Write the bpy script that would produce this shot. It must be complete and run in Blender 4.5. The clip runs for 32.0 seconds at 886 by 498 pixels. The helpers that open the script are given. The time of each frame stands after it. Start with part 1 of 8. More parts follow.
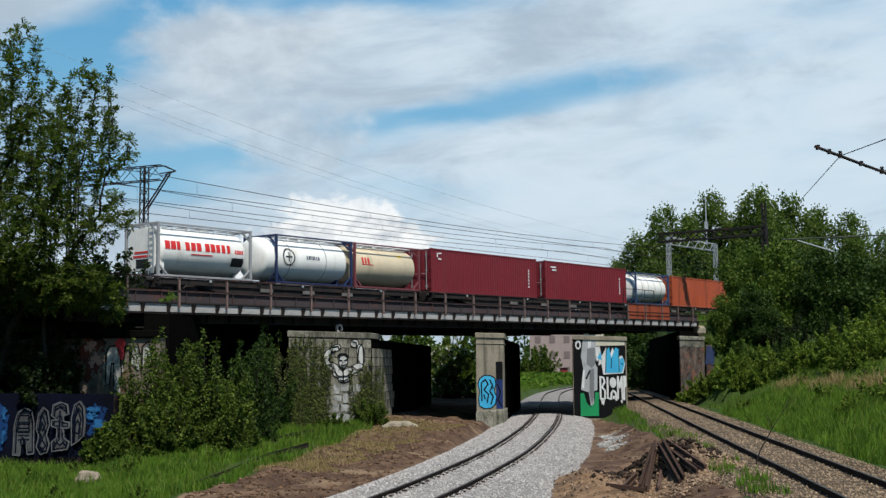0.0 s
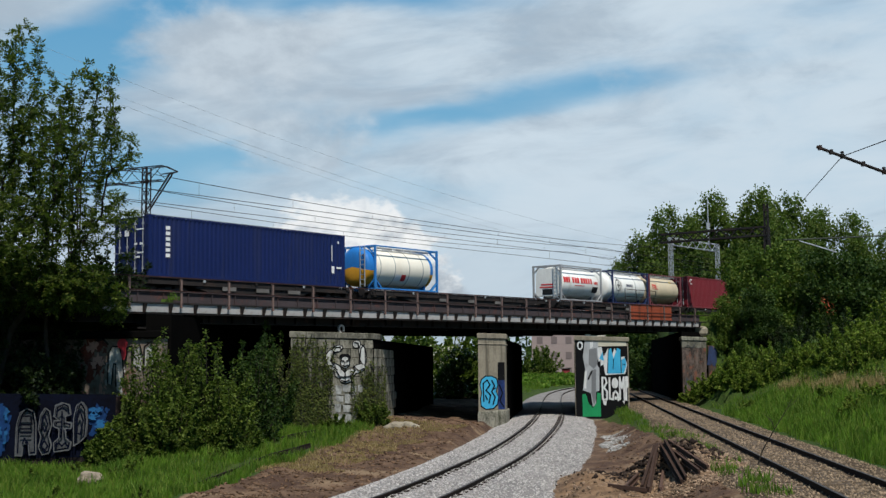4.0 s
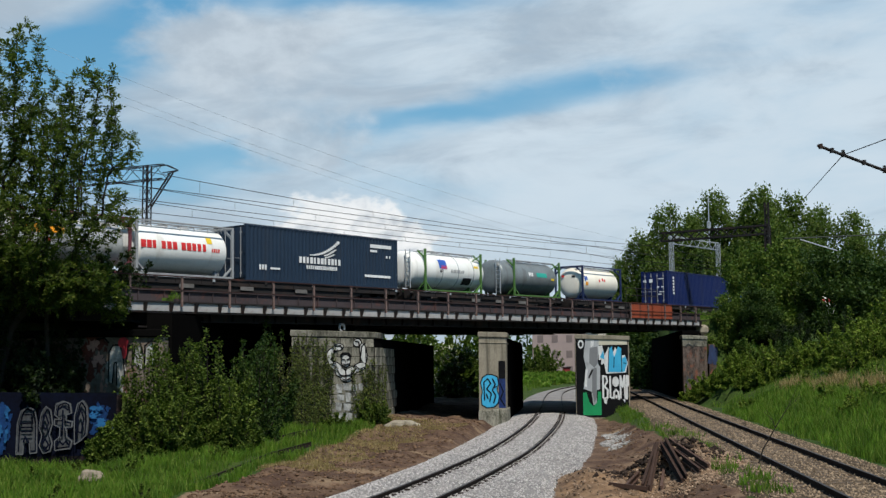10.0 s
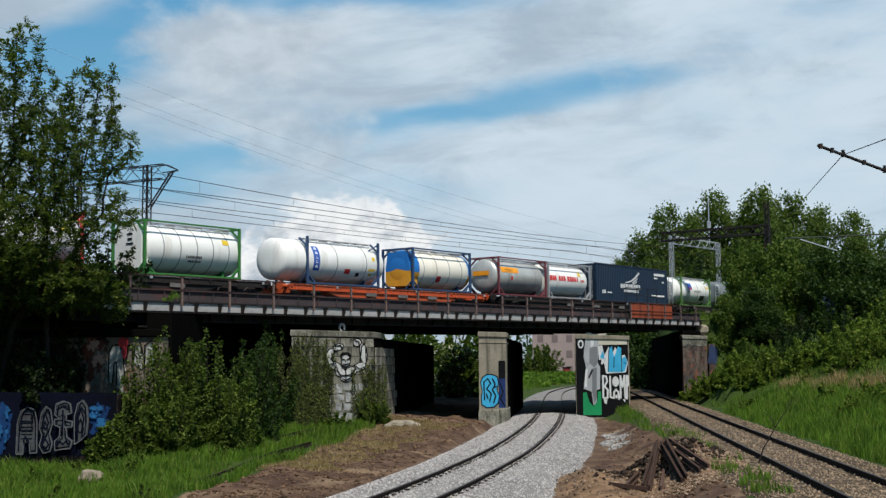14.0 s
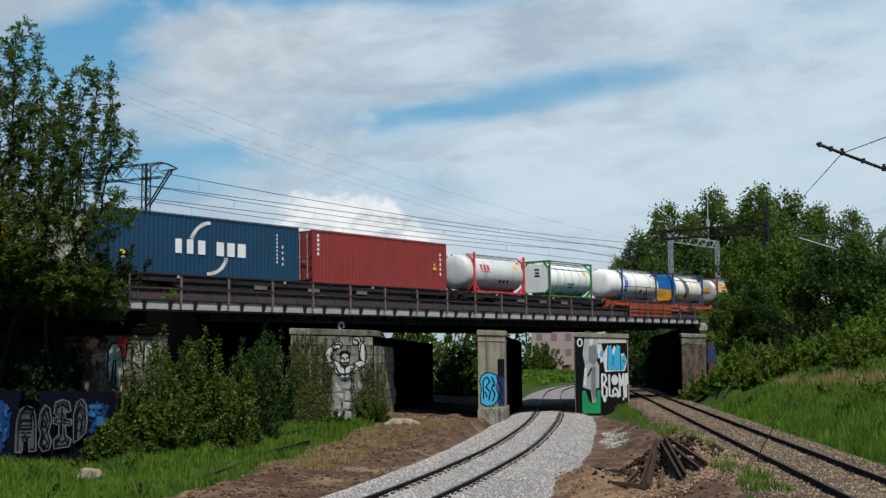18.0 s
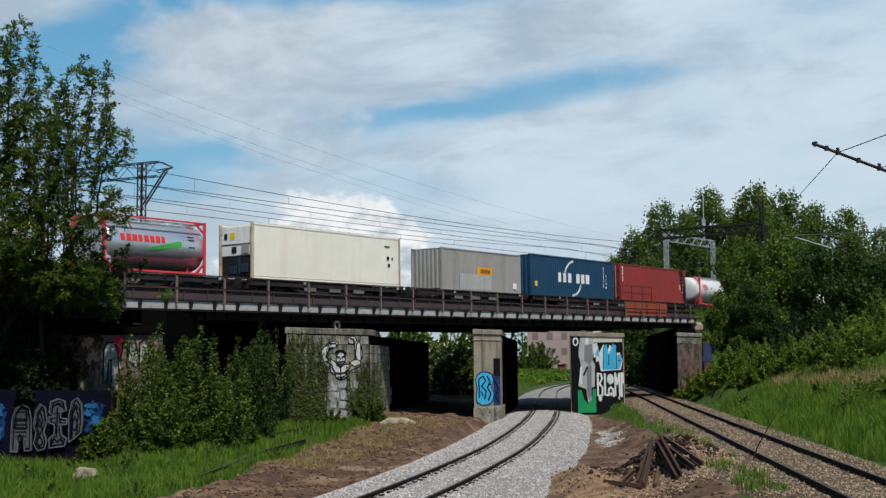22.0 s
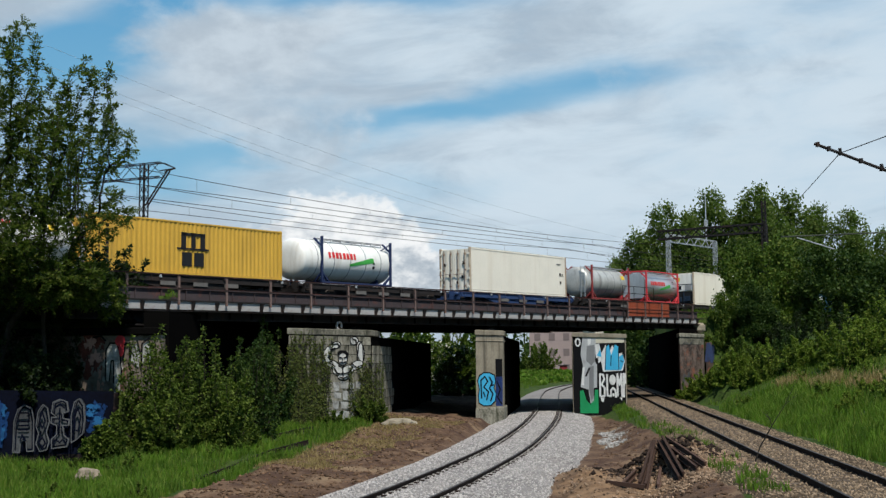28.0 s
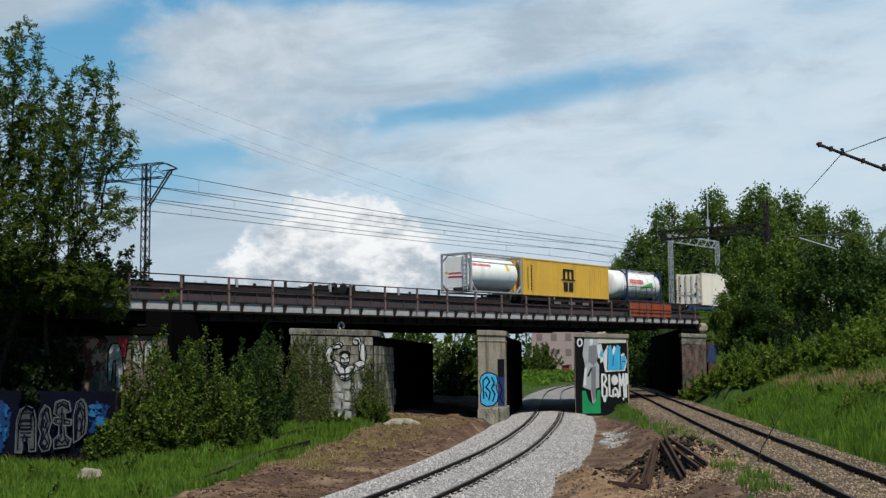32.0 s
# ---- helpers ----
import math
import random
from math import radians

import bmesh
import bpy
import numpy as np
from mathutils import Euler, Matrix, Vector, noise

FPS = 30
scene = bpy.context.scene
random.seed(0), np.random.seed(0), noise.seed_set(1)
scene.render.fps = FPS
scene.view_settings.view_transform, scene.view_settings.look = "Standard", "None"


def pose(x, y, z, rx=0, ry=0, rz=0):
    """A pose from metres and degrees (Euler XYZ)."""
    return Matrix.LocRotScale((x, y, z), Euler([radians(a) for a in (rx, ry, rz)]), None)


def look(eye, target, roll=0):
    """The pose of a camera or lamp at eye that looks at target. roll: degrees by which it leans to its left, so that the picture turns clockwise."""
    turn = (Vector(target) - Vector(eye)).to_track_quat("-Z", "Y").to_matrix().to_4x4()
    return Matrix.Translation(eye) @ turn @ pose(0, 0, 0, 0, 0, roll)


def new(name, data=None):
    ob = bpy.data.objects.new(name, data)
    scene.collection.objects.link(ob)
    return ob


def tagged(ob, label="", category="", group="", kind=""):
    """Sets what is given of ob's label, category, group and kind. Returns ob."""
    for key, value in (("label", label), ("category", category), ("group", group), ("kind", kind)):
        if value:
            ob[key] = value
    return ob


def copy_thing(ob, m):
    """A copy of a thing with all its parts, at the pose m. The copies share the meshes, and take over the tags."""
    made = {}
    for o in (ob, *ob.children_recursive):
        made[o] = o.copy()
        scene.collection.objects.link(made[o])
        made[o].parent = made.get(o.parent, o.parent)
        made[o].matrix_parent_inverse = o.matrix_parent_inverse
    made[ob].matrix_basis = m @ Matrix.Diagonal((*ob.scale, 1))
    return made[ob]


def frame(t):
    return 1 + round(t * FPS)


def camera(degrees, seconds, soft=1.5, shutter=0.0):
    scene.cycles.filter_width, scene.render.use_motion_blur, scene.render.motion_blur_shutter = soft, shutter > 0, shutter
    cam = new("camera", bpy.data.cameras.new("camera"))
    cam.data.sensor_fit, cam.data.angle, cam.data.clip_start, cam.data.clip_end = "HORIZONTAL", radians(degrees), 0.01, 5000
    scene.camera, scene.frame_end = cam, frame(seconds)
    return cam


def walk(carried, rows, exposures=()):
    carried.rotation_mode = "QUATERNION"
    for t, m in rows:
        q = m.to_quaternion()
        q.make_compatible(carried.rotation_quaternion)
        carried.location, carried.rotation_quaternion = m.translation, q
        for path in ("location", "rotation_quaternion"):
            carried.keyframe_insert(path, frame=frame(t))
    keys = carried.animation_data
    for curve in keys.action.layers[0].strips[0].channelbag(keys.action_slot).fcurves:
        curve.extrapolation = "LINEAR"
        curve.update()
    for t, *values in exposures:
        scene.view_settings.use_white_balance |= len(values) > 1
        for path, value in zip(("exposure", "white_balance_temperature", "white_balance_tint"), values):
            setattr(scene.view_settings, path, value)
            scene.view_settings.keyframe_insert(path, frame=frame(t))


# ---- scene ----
F = 2061.7
HEAD, GRADE, LAT = 53.67, 0.0106, 42.69      # heading of the upper railway, its rise, the near face of its load
EYE = Vector((0.0, 0.0, 3.17))
cam = camera(41.64, 32.0, soft=1.4)


def aim(dx, dy):
    """The hand-held camera's pose, swayed by small angles."""
    yaw, tilt = dx / F, radians(5.561) + dy / F
    d = Vector((-math.sin(yaw) * math.cos(tilt), math.cos(yaw) * math.cos(tilt), math.sin(tilt)))
    return look(EYE, EYE + d * 10, -0.449)


walk(cam, [
    (0, aim(-1.6, 4.5)),
    (0.5, aim(-3.2, 4.5)),
    (1, aim(-5.6, 4.9)),
    (1.5, aim(-3.2, 5.0)),
    (2, aim(-1.7, 4.9)),
    (2.5, aim(-1.6, 4.9)),
    (3, aim(-1.6, 5.6)),
    (3.5, aim(0.0, 5.7)),
    (5.5, aim(3.6, 4.6)),
    (6, aim(2.6, 4.7)),
    (6.5, aim(0.1, 4.6)),
    (7, aim(8.5, 3.1)),
    (7.5, aim(1.5, 1.5)),
    (8, aim(1.7, 2.5)),
    (8.5, aim(1.8, 3.1)),
    (9, aim(2.9, 4.5)),
    (9.5, aim(1.2, 3.6)),
    (10, aim(3.0, 3.1)),
    (10.5, aim(4.4, 3.2)),
    (11, aim(3.3, 3.1)),
    (11.5, aim(4.2, 2.9)),
    (12, aim(3.2, 2.2)),
    (12.5, aim(2.2, 1.5)),
    (13, aim(3.2, 2.2)),
    (13.5, aim(3.2, 3.1)),
    (14, aim(3.0, 2.9)),
    (14.5, aim(2.6, 2.8)),
    (16.5, aim(0.0, 0.0)),
    (17, aim(0.0, -1.5)),
    (17.5, aim(1.2, -1.5)),
    (18, aim(1.5, 0.0)),
    (18.5, aim(0.1, -1.1)),
    (19, aim(0.0, 0.0)),
    (19.5, aim(-1.1, 0.0)),
    (20, aim(-1.7, -0.8)),
    (20.5, aim(-3.1, -1.7)),
    (21, aim(-3.5, -2.8)),
    (21.5, aim(-6.2, -3.1)),
    (22, aim(-5.9, -1.5)),
    (22.5, aim(-4.7, -1.5)),
    (23, aim(-4.6, -1.5)),
    (23.5, aim(-4.9, -2.9)),
    (24, aim(-5.0, -2.7)),
    (24.5, aim(-5.9, -3.1)),
    (25, aim(-4.9, -3.1)),
    (25.5, aim(-3.6, -1.5)),
    (27.5, aim(-3.5, -3.5)),
    (28, aim(-2.1, -0.3)),
    (28.5, aim(0.3, -1.7)),
    (29, aim(-3.3, -1.4)),
    (29.5, aim(-4.0, 0.0)),
    (30, aim(-2.9, 0.0)),
    (30.5, aim(-1.5, 0.1)),
    (31, aim(-1.4, 0.1)),
    (31.5, aim(-1.4, 0.5)),
    (32, aim(1.5, 0.1)),
], [(0, 0.04), (2, -0.06), (6, -0.09), (12, -0.05), (18, -0.08), (25, -0.03), (32, -0.04)])

# ---- daylight ----
SUN_AZ, SUN_EL = 20.0, 58.0      # degrees: behind the camera, towards its right
to_sun = Vector((math.sin(radians(SUN_AZ)) * math.cos(radians(SUN_EL)), -math.cos(radians(SUN_AZ)) * math.cos(radians(SUN_EL)), math.sin(radians(SUN_EL))))
sun = new("sun", bpy.data.lights.new("sun", "SUN"))
sun.data.energy, sun.data.angle, sun.data.color = 5.0, radians(0.6), (1.0, 0.96, 0.88)
sun.matrix_world = look(to_sun * 200, (0, 0, 0))
scene.view_settings.exposure = 0.0


class Nodes:
    """Short hand for building node trees."""

    def __init__(self, tree):
        self.t = tree
        tree.nodes.clear()

    def n(self, kind, **kw):
        node = self.t.nodes.new(kind)
        for k, v in kw.items():
            if k == "op":
                node.operation = v
            elif k == "blend":
                node.blend_type = v
            elif k == "dtype":
                node.data_type = v
            elif k == "dims":
                node.noise_dimensions = v
            elif k == "feature":
                node.feature = v
            elif k == "attr":
                node.attribute_name = v
        return node

    def put(self, sock, v):
        if hasattr(v, "is_linked"):
            self.t.links.new(v, sock)
        elif isinstance(v, (tuple, list)) and len(v) == 3 and sock.type == "RGBA":
            sock.default_value = (*v, 1)
        else:
            sock.default_value = v

    def m(self, op, a, b=0.0, c=None):
        x = self.n("ShaderNodeMath", op=op)
        self.put(x.inputs[0], a), self.put(x.inputs[1], b)
        if c is not None:
            self.put(x.inputs[2], c)
        return x.outputs[0]

    def mix(self, f, a, b, blend="MIX"):
        x = self.n("ShaderNodeMix", dtype="RGBA", blend=blend)
        self.put(x.inputs[0], f), self.put(x.inputs[6], a), self.put(x.inputs[7], b)
        return x.outputs[2]

    def noise(self, vec, scale, detail=4.0, rough=0.55, distort=0.0):
        x = self.n("ShaderNodeTexNoise")
        if vec is not None:
            self.put(x.inputs["Vector"], vec)
        self.put(x.inputs["Scale"], scale), self.put(x.inputs["Detail"], detail)
        self.put(x.inputs["Roughness"], rough), self.put(x.inputs["Distortion"], distort)
        return x.outputs["Fac"]

    def ramp(self, f, *stops):
        x = self.n("ShaderNodeValToRGB")
        e = x.color_ramp.elements
        while len(e) < len(stops):
            e.new(0.5)
        for el, (p, c) in zip(e, stops):
            el.position = p
            el.color = (*c, 1) if isinstance(c, (tuple, list)) else (c, c, c, 1)
        self.put(x.inputs[0], f)
        return x.outputs[0]

    def step(self, f, a, b):
        x = self.n("ShaderNodeMapRange")
        x.interpolation_type = "SMOOTHSTEP"
        self.put(x.inputs[0], f), self.put(x.inputs[1], a), self.put(x.inputs[2], b)
        return x.outputs[0]

    def scaled(self, vec, s):
        x = self.n("ShaderNodeMapping")
        self.put(x.inputs[0], vec)
        x.inputs["Scale"].default_value = s
        return x.outputs[0]


def make_sky():
    """Thin, streaky high cloud over a blue sky, with cumulus low down."""
    world = bpy.data.worlds.new("sky")
    scene.world = world
    world.use_nodes = True
    g = Nodes(world.node_tree)
    sky = g.n("ShaderNodeTexSky")
    sky.sky_type, sky.sun_disc = "NISHITA", False
    sky.sun_elevation, sky.sun_rotation = radians(SUN_EL), radians(180 - SUN_AZ)
    sky.air_density, sky.dust_density = 1.0, 0.6
    co = g.n("ShaderNodeTexCoord").outputs["Generated"]
    sep = g.n("ShaderNodeSeparateXYZ")
    g.put(sep.inputs[0], co)
    x, y, z = sep.outputs
    az = g.m("ARCTAN2", x, y)
    el = g.m("ARCSINE", z)
    flat = g.n("ShaderNodeCombineXYZ")
    g.put(flat.inputs[0], g.m("ADD", g.m("MULTIPLY", az, 3.0), g.m("MULTIPLY", el, -1.2)))
    g.put(flat.inputs[1], g.m("MULTIPLY", el, 9.0))
    v = flat.outputs[0]
    streak = g.noise(v, 1.1, 5.0, 0.5, 0.6)
    fine = g.noise(v, 4.2, 6.0, 0.6, 0.4)
    wob = g.m("SUBTRACT", g.noise(v, 2.4, 4.0, 0.55), 0.5)

    def spot(ax, ey, wx, wy, slant=0.0):
        u = g.m("DIVIDE", g.m("ADD", g.m("SUBTRACT", az, ax), g.m("MULTIPLY", wob, 0.10)), wx)
        w = g.m("SUBTRACT", g.m("SUBTRACT", el, ey), g.m("MULTIPLY", g.m("SUBTRACT", az, ax), slant))
        w = g.m("DIVIDE", g.m("ADD", w, g.m("MULTIPLY", wob, 0.035)), wy)
        q = g.m("ADD", g.m("MULTIPLY", u, u), g.m("MULTIPLY", w, w))
        return g.m("POWER", 2.718, g.m("MULTIPLY", q, -1.0))

    # the gaps between the veils, where the blue shows
    blue = g.m("MULTIPLY", spot(0.005, 0.214, 0.115, 0.013, 0.13), 1.1)
    for ax, ey, wx, wy, sl, k in ((-0.300, 0.258, 0.060, 0.024, 0.12, 1.9), (-0.235, 0.297, 0.05, 0.014, 0.1, 1.0), (-0.33, 0.19, 0.07, 0.05, 0.0, 0.45), (-0.16, 0.183, 0.10, 0.014, 0.08, 0.8), (-0.24, 0.155, 0.07, 0.022, 0.0, 0.7), (-0.08, 0.312, 0.15, 0.014, 0.02, 0.9), (0.15, 0.24, 0.08, 0.016, 0.05, 0.6), (-0.03, 0.15, 0.06, 0.022, -0.1, 0.45), (0.3, 0.28, 0.1, 0.02, 0.05, 0.3)):
        blue = g.m("ADD", blue, g.m("MULTIPLY", spot(ax, ey, wx, wy, sl), k))
    cover = g.m("ADD", g.m("MULTIPLY", streak, 0.55), g.m("MULTIPLY", fine, 0.35))
    cover = g.m("SUBTRACT", g.m("ADD", cover, 0.42), g.m("MULTIPLY", blue, g.m("ADD", 0.32, g.m("MULTIPLY", fine, 0.35))))
    # towards the zenith one looks through more of the gaps
    # and the air is clear on the sun's side
    sunward = g.m("ADD", g.m("MULTIPLY", x, to_sun.x), g.m("ADD", g.m("MULTIPLY", y, to_sun.y), g.m("MULTIPLY", z, to_sun.z)))
    gap = g.m("ADD", g.m("MULTIPLY", g.step(g.m("ABSOLUTE", el), 0.30, 0.7), 0.5), g.m("MULTIPLY", g.step(sunward, 0.1, 0.8), 0.4))
    cover = g.step(g.m("SUBTRACT", cover, gap), 0.34, 0.92)
    shade = g.noise(v, 2.2, 6.0, 0.6, 0.5)
    shade = g.m("ADD", shade, g.m("ADD", g.m("MULTIPLY", az, 0.35), g.m("MULTIPLY", spot(0.16, 0.14, 0.25, 0.06, 0.1), 0.12)))
    white = g.mix(g.step(shade, 0.30, 0.68), (0.42, 0.52, 0.62), (0.63, 0.745, 0.84))
    air = g.mix(1.0, sky.outputs[0], (0.062, 0.066, 0.072), "MULTIPLY")
    deep = g.mix(g.step(el, 0.0, 0.5), (0.28, 0.59, 0.79), (0.05, 0.32, 0.64))
    deep = g.mix(g.step(el, 0.4, 1.1), deep, (0.05, 0.11, 0.22))
    air = g.mix(0.8, air, deep)
    white = g.mix(g.m("MULTIPLY", g.step(el, 0.15, 0.05), 0.6), white, (0.53, 0.64, 0.73))
    col = g.mix(cover, air, white)
    # heaped cumulus near the horizon
    puff = g.n("ShaderNodeCombineXYZ")
    g.put(puff.inputs[0], g.m("MULTIPLY", az, 11.0)), g.put(puff.inputs[1], g.m("MULTIPLY", el, 17.0))
    lumps = g.noise(puff.outputs[0], 1.3, 8.0, 0.6, 0.2)
    top = g.m("ADD", g.m("MULTIPLY", spot(-0.085, 0.105, 0.085, 0.058), 0.54), g.m("MULTIPLY", g.m("SUBTRACT", 0.085, el), 3.2))
    heap = g.step(g.m("ADD", lumps, top), 0.62, 0.74)
    heap = g.m("MULTIPLY", heap, g.step(el, 0.185, 0.12))
    body = g.noise(puff.outputs[0], 2.2, 6.0, 0.6)
    heapcol = g.mix(g.step(g.m("ADD", body, g.m("MULTIPLY", g.m("SUBTRACT", el, 0.08), 3.0)), 0.38, 0.66), (0.42, 0.49, 0.56), (0.94, 0.96, 0.97))
    col = g.mix(heap, col, heapcol)
    # softer heaps higher up
    big = g.n("ShaderNodeCombineXYZ")
    g.put(big.inputs[0], g.m("MULTIPLY", az, 6.0)), g.put(big.inputs[1], g.m("MULTIPLY", el, 9.0))
    soft = g.noise(big.outputs[0], 1.5, 7.0, 0.55, 0.3)
    where = g.m("ADD", g.m("MULTIPLY", spot(-0.185, 0.268, 0.10, 0.036), 0.40), g.m("MULTIPLY", spot(-0.13, 0.19, 0.09, 0.03), 0.26))
    bank = g.m("MULTIPLY", g.step(g.m("ADD", soft, where), 0.60, 0.82), 0.8)
    col = g.mix(bank, col, g.mix(g.step(g.noise(big.outputs[0], 3.0, 6.0, 0.6), 0.35, 0.65), (0.47, 0.55, 0.63), (0.62, 0.71, 0.79)))
    bg = g.n("ShaderNodeBackground")
    g.put(bg.inputs[0], col), g.put(bg.inputs[1], 1.0)
    out = g.n("ShaderNodeOutputWorld")
    g.t.links.new(bg.outputs[0], out.inputs[0])


make_sky()

# ---- materials ----
MATS = {}


def surface(name, base, dark=None, rough=0.7, metal=0.0, grain=8.0, blotch=0.7, amount=0.5, bump=0.15, bump_scale=30.0, spec=0.2,
            stain=None, stain_amount=0.0, stain_scale=1.2, streaks=False, island=0.0, per_object=0.0):
    """A weathered surface: blotches and grain between two colours, with stains, streaks of run-off and fine relief."""
    if name in MATS:
        return MATS[name]
    mat = bpy.data.materials.new(name)
    mat.use_nodes = True
    g = Nodes(mat.node_tree)
    dark = dark or tuple(c * 0.6 for c in base)
    co = g.n("ShaderNodeTexCoord").outputs["Object"]
    big = g.noise(co, blotch, 5.0, 0.6, 0.3)
    small = g.noise(co, grain, 4.0, 0.6)
    f = g.m("ADD", g.m("MULTIPLY", big, 0.6), g.m("MULTIPLY", small, 0.4))
    f = g.m("MULTIPLY", g.step(f, 0.35, 0.68), amount)
    col = g.mix(f, base, dark)
    if stain:
        sv = g.scaled(co, (1.0, 1.0, 0.12)) if streaks else co
        s = g.noise(sv, stain_scale, 6.0, 0.65, 0.4)
        col = g.mix(g.m("MULTIPLY", g.step(s, 0.52, 0.68), stain_amount), col, stain)
    if island:
        r = g.n("ShaderNodeNewGeometry").outputs["Random Per Island"]
        col = g.mix(1.0, col, g.ramp(r, (0.0, 1 - island), (1.0, 1 + island)), "MULTIPLY")
    if per_object:
        r = g.n("ShaderNodeObjectInfo").outputs["Random"]
        col = g.mix(1.0, col, g.ramp(r, (0.0, 1 - per_object), (1.0, 1 + per_object)), "MULTIPLY")
    b = g.n("ShaderNodeBsdfPrincipled")
    g.put(b.inputs["Base Color"], col)
    g.put(b.inputs["Roughness"], g.m("ADD", rough - 0.08, g.m("MULTIPLY", small, 0.16)))
    b.inputs["Metallic"].default_value = metal
    b.inputs["Specular IOR Level"].default_value = spec
    if bump:
        bp = g.n("ShaderNodeBump")
        bp.inputs["Strength"].default_value = bump
        bp.inputs["Distance"].default_value = 0.02
        g.put(bp.inputs["Height"], g.noise(co, bump_scale, 4.0, 0.6))
        g.t.links.new(bp.outputs[0], b.inputs["Normal"])
    o = g.n("ShaderNodeOutputMaterial")
    g.t.links.new(b.outputs[0], o.inputs[0])
    MATS[name] = mat
    return mat


def leaf_material(name, a, b, c, scale=0.6, back=0.25):
    """Leaves: colour varies from leaf to leaf and from bough to bough; light shines through a little."""
    if name in MATS:
        return MATS[name]
    mat = bpy.data.materials.new(name)
    mat.use_nodes = True
    g = Nodes(mat.node_tree)
    r = g.n("ShaderNodeNewGeometry").outputs["Random Per Island"]
    co = g.n("ShaderNodeTexCoord").outputs["Object"]
    bough = g.step(g.noise(co, scale, 3.0), 0.35, 0.65)
    col = g.mix(g.m("MULTIPLY", bough, 0.75), a, b)
    col = g.mix(g.step(r, 0.55, 1.0), col, c)
    d = g.n("ShaderNodeBsdfPrincipled")
    g.put(d.inputs["Base Color"], col)
    d.inputs["Roughness"].default_value, d.inputs["Specular IOR Level"].default_value = 0.6, 0.12
    t = g.n("ShaderNodeBsdfTranslucent")
    g.put(t.inputs[0], g.mix(0.5, col, (0.11, 0.22, 0.015)))
    mx = g.n("ShaderNodeMixShader")
    mx.inputs[0].default_value = back
    g.t.links.new(d.outputs[0], mx.inputs[1]), g.t.links.new(t.outputs[0], mx.inputs[2])
    o = g.n("ShaderNodeOutputMaterial")
    g.t.links.new(mx.outputs[0], o.inputs[0])
    MATS[name] = mat
    return mat


def paint(name, c, **kw):
    k = dict(rough=0.5, amount=0.35, bump=0.05, stain=tuple(x * 0.45 + 0.02 for x in c), stain_amount=0.35, streaks=True)
    k.update(kw)
    return surface("paint_" + name, c, **k)


STEEL_DARK = surface("old_black_steel", (0.020, 0.018, 0.018), (0.008, 0.008, 0.008), rough=0.75, stain=(0.05, 0.025, 0.018), stain_amount=0.6)
STEEL_RUST = surface("rusty_painted_steel", (0.040, 0.022, 0.021), (0.012, 0.009, 0.009), rough=0.85, stain=(0.13, 0.05, 0.04), stain_amount=0.75, stain_scale=1.6, grain=20, spec=0.1)
STEEL_POST = surface("weathered_railing_steel", (0.19, 0.13, 0.115), (0.085, 0.055, 0.048), rough=0.75, stain=(0.2, 0.08, 0.05), stain_amount=0.6, grain=14)
GALV = surface("galvanised_steel", (0.42, 0.45, 0.47), (0.25, 0.27, 0.29), rough=0.55, metal=0.3)
PLATE = surface("grey_steel_plate", (0.37, 0.365, 0.36), (0.25, 0.245, 0.24), rough=0.7, stain=(0.2, 0.14, 0.11), stain_amount=0.6, stain_scale=2.5, per_object=0.1)
CONCRETE = surface("old_concrete", (0.31, 0.275, 0.21), (0.16, 0.135, 0.10), rough=0.9, amount=0.8, stain=(0.07, 0.062, 0.048), stain_amount=0.75, streaks=True, bump=0.4, spec=0.1)
STONE = surface("grey_pier_stone", (0.30, 0.28, 0.225), (0.058, 0.057, 0.043), rough=0.95, amount=1.0, blotch=1.4, grain=10, stain=(0.030, 0.034, 0.018), stain_amount=0.9, stain_scale=1.8, streaks=True, bump=0.9, bump_scale=10, per_object=0.22, spec=0.08)
STONE_RED = surface("soot_stained_abutment_stone", (0.11, 0.082, 0.07), (0.018, 0.016, 0.015), rough=0.92, amount=0.95, stain=(0.27, 0.10, 0.06), stain_amount=0.8, stain_scale=0.9, bump=0.6, bump_scale=14, per_object=0.4, spec=0.1)
# near-black: the shade under the deck is put into this colour
MORTAR = surface("shade_black_mortar", (0.005, 0.0047, 0.0045), (0.003, 0.003, 0.003), rough=0.95, spec=0.0)
# on the deck slab this near-black stands in for shade; far roofs share it
DARKWALL = surface("near_black_concrete", (0.008, 0.0075, 0.007), (0.004, 0.004, 0.004), rough=0.95, spec=0.03)
BALLAST = surface("fresh_grey_ballast", (0.26, 0.245, 0.235), (0.12, 0.113, 0.11), rough=0.95, grain=9.0, blotch=0.5, amount=0.9, bump=1.0, bump_scale=16)
STONES = surface("crushed_stone", (0.41, 0.385, 0.368), (0.20, 0.187, 0.178), rough=0.9, grain=20, island=0.35)
BALLAST_OLD = surface("old_brown_ballast", (0.115, 0.084, 0.056), (0.04, 0.029, 0.020), rough=0.95, grain=9.0, amount=0.9, bump=1.0, bump_scale=14, spec=0.1)
STONES_OLD = surface("brown_crushed_stone", (0.235, 0.175, 0.118), (0.080, 0.058, 0.040), rough=0.95, grain=20, island=0.6, spec=0.1)
RAIL_SIDE = surface("rail_brown_rust", (0.026, 0.018, 0.015), (0.012, 0.009, 0.008), rough=0.85, spec=0.08)
RAIL_TOP = surface("worn_rail_head", (0.05, 0.042, 0.038), (0.025, 0.02, 0.018), rough=0.55, metal=0.3)
BARK = surface("dark_bark", (0.032, 0.027, 0.022), (0.013, 0.011, 0.009), rough=0.95, bump=0.6, bump_scale=12)
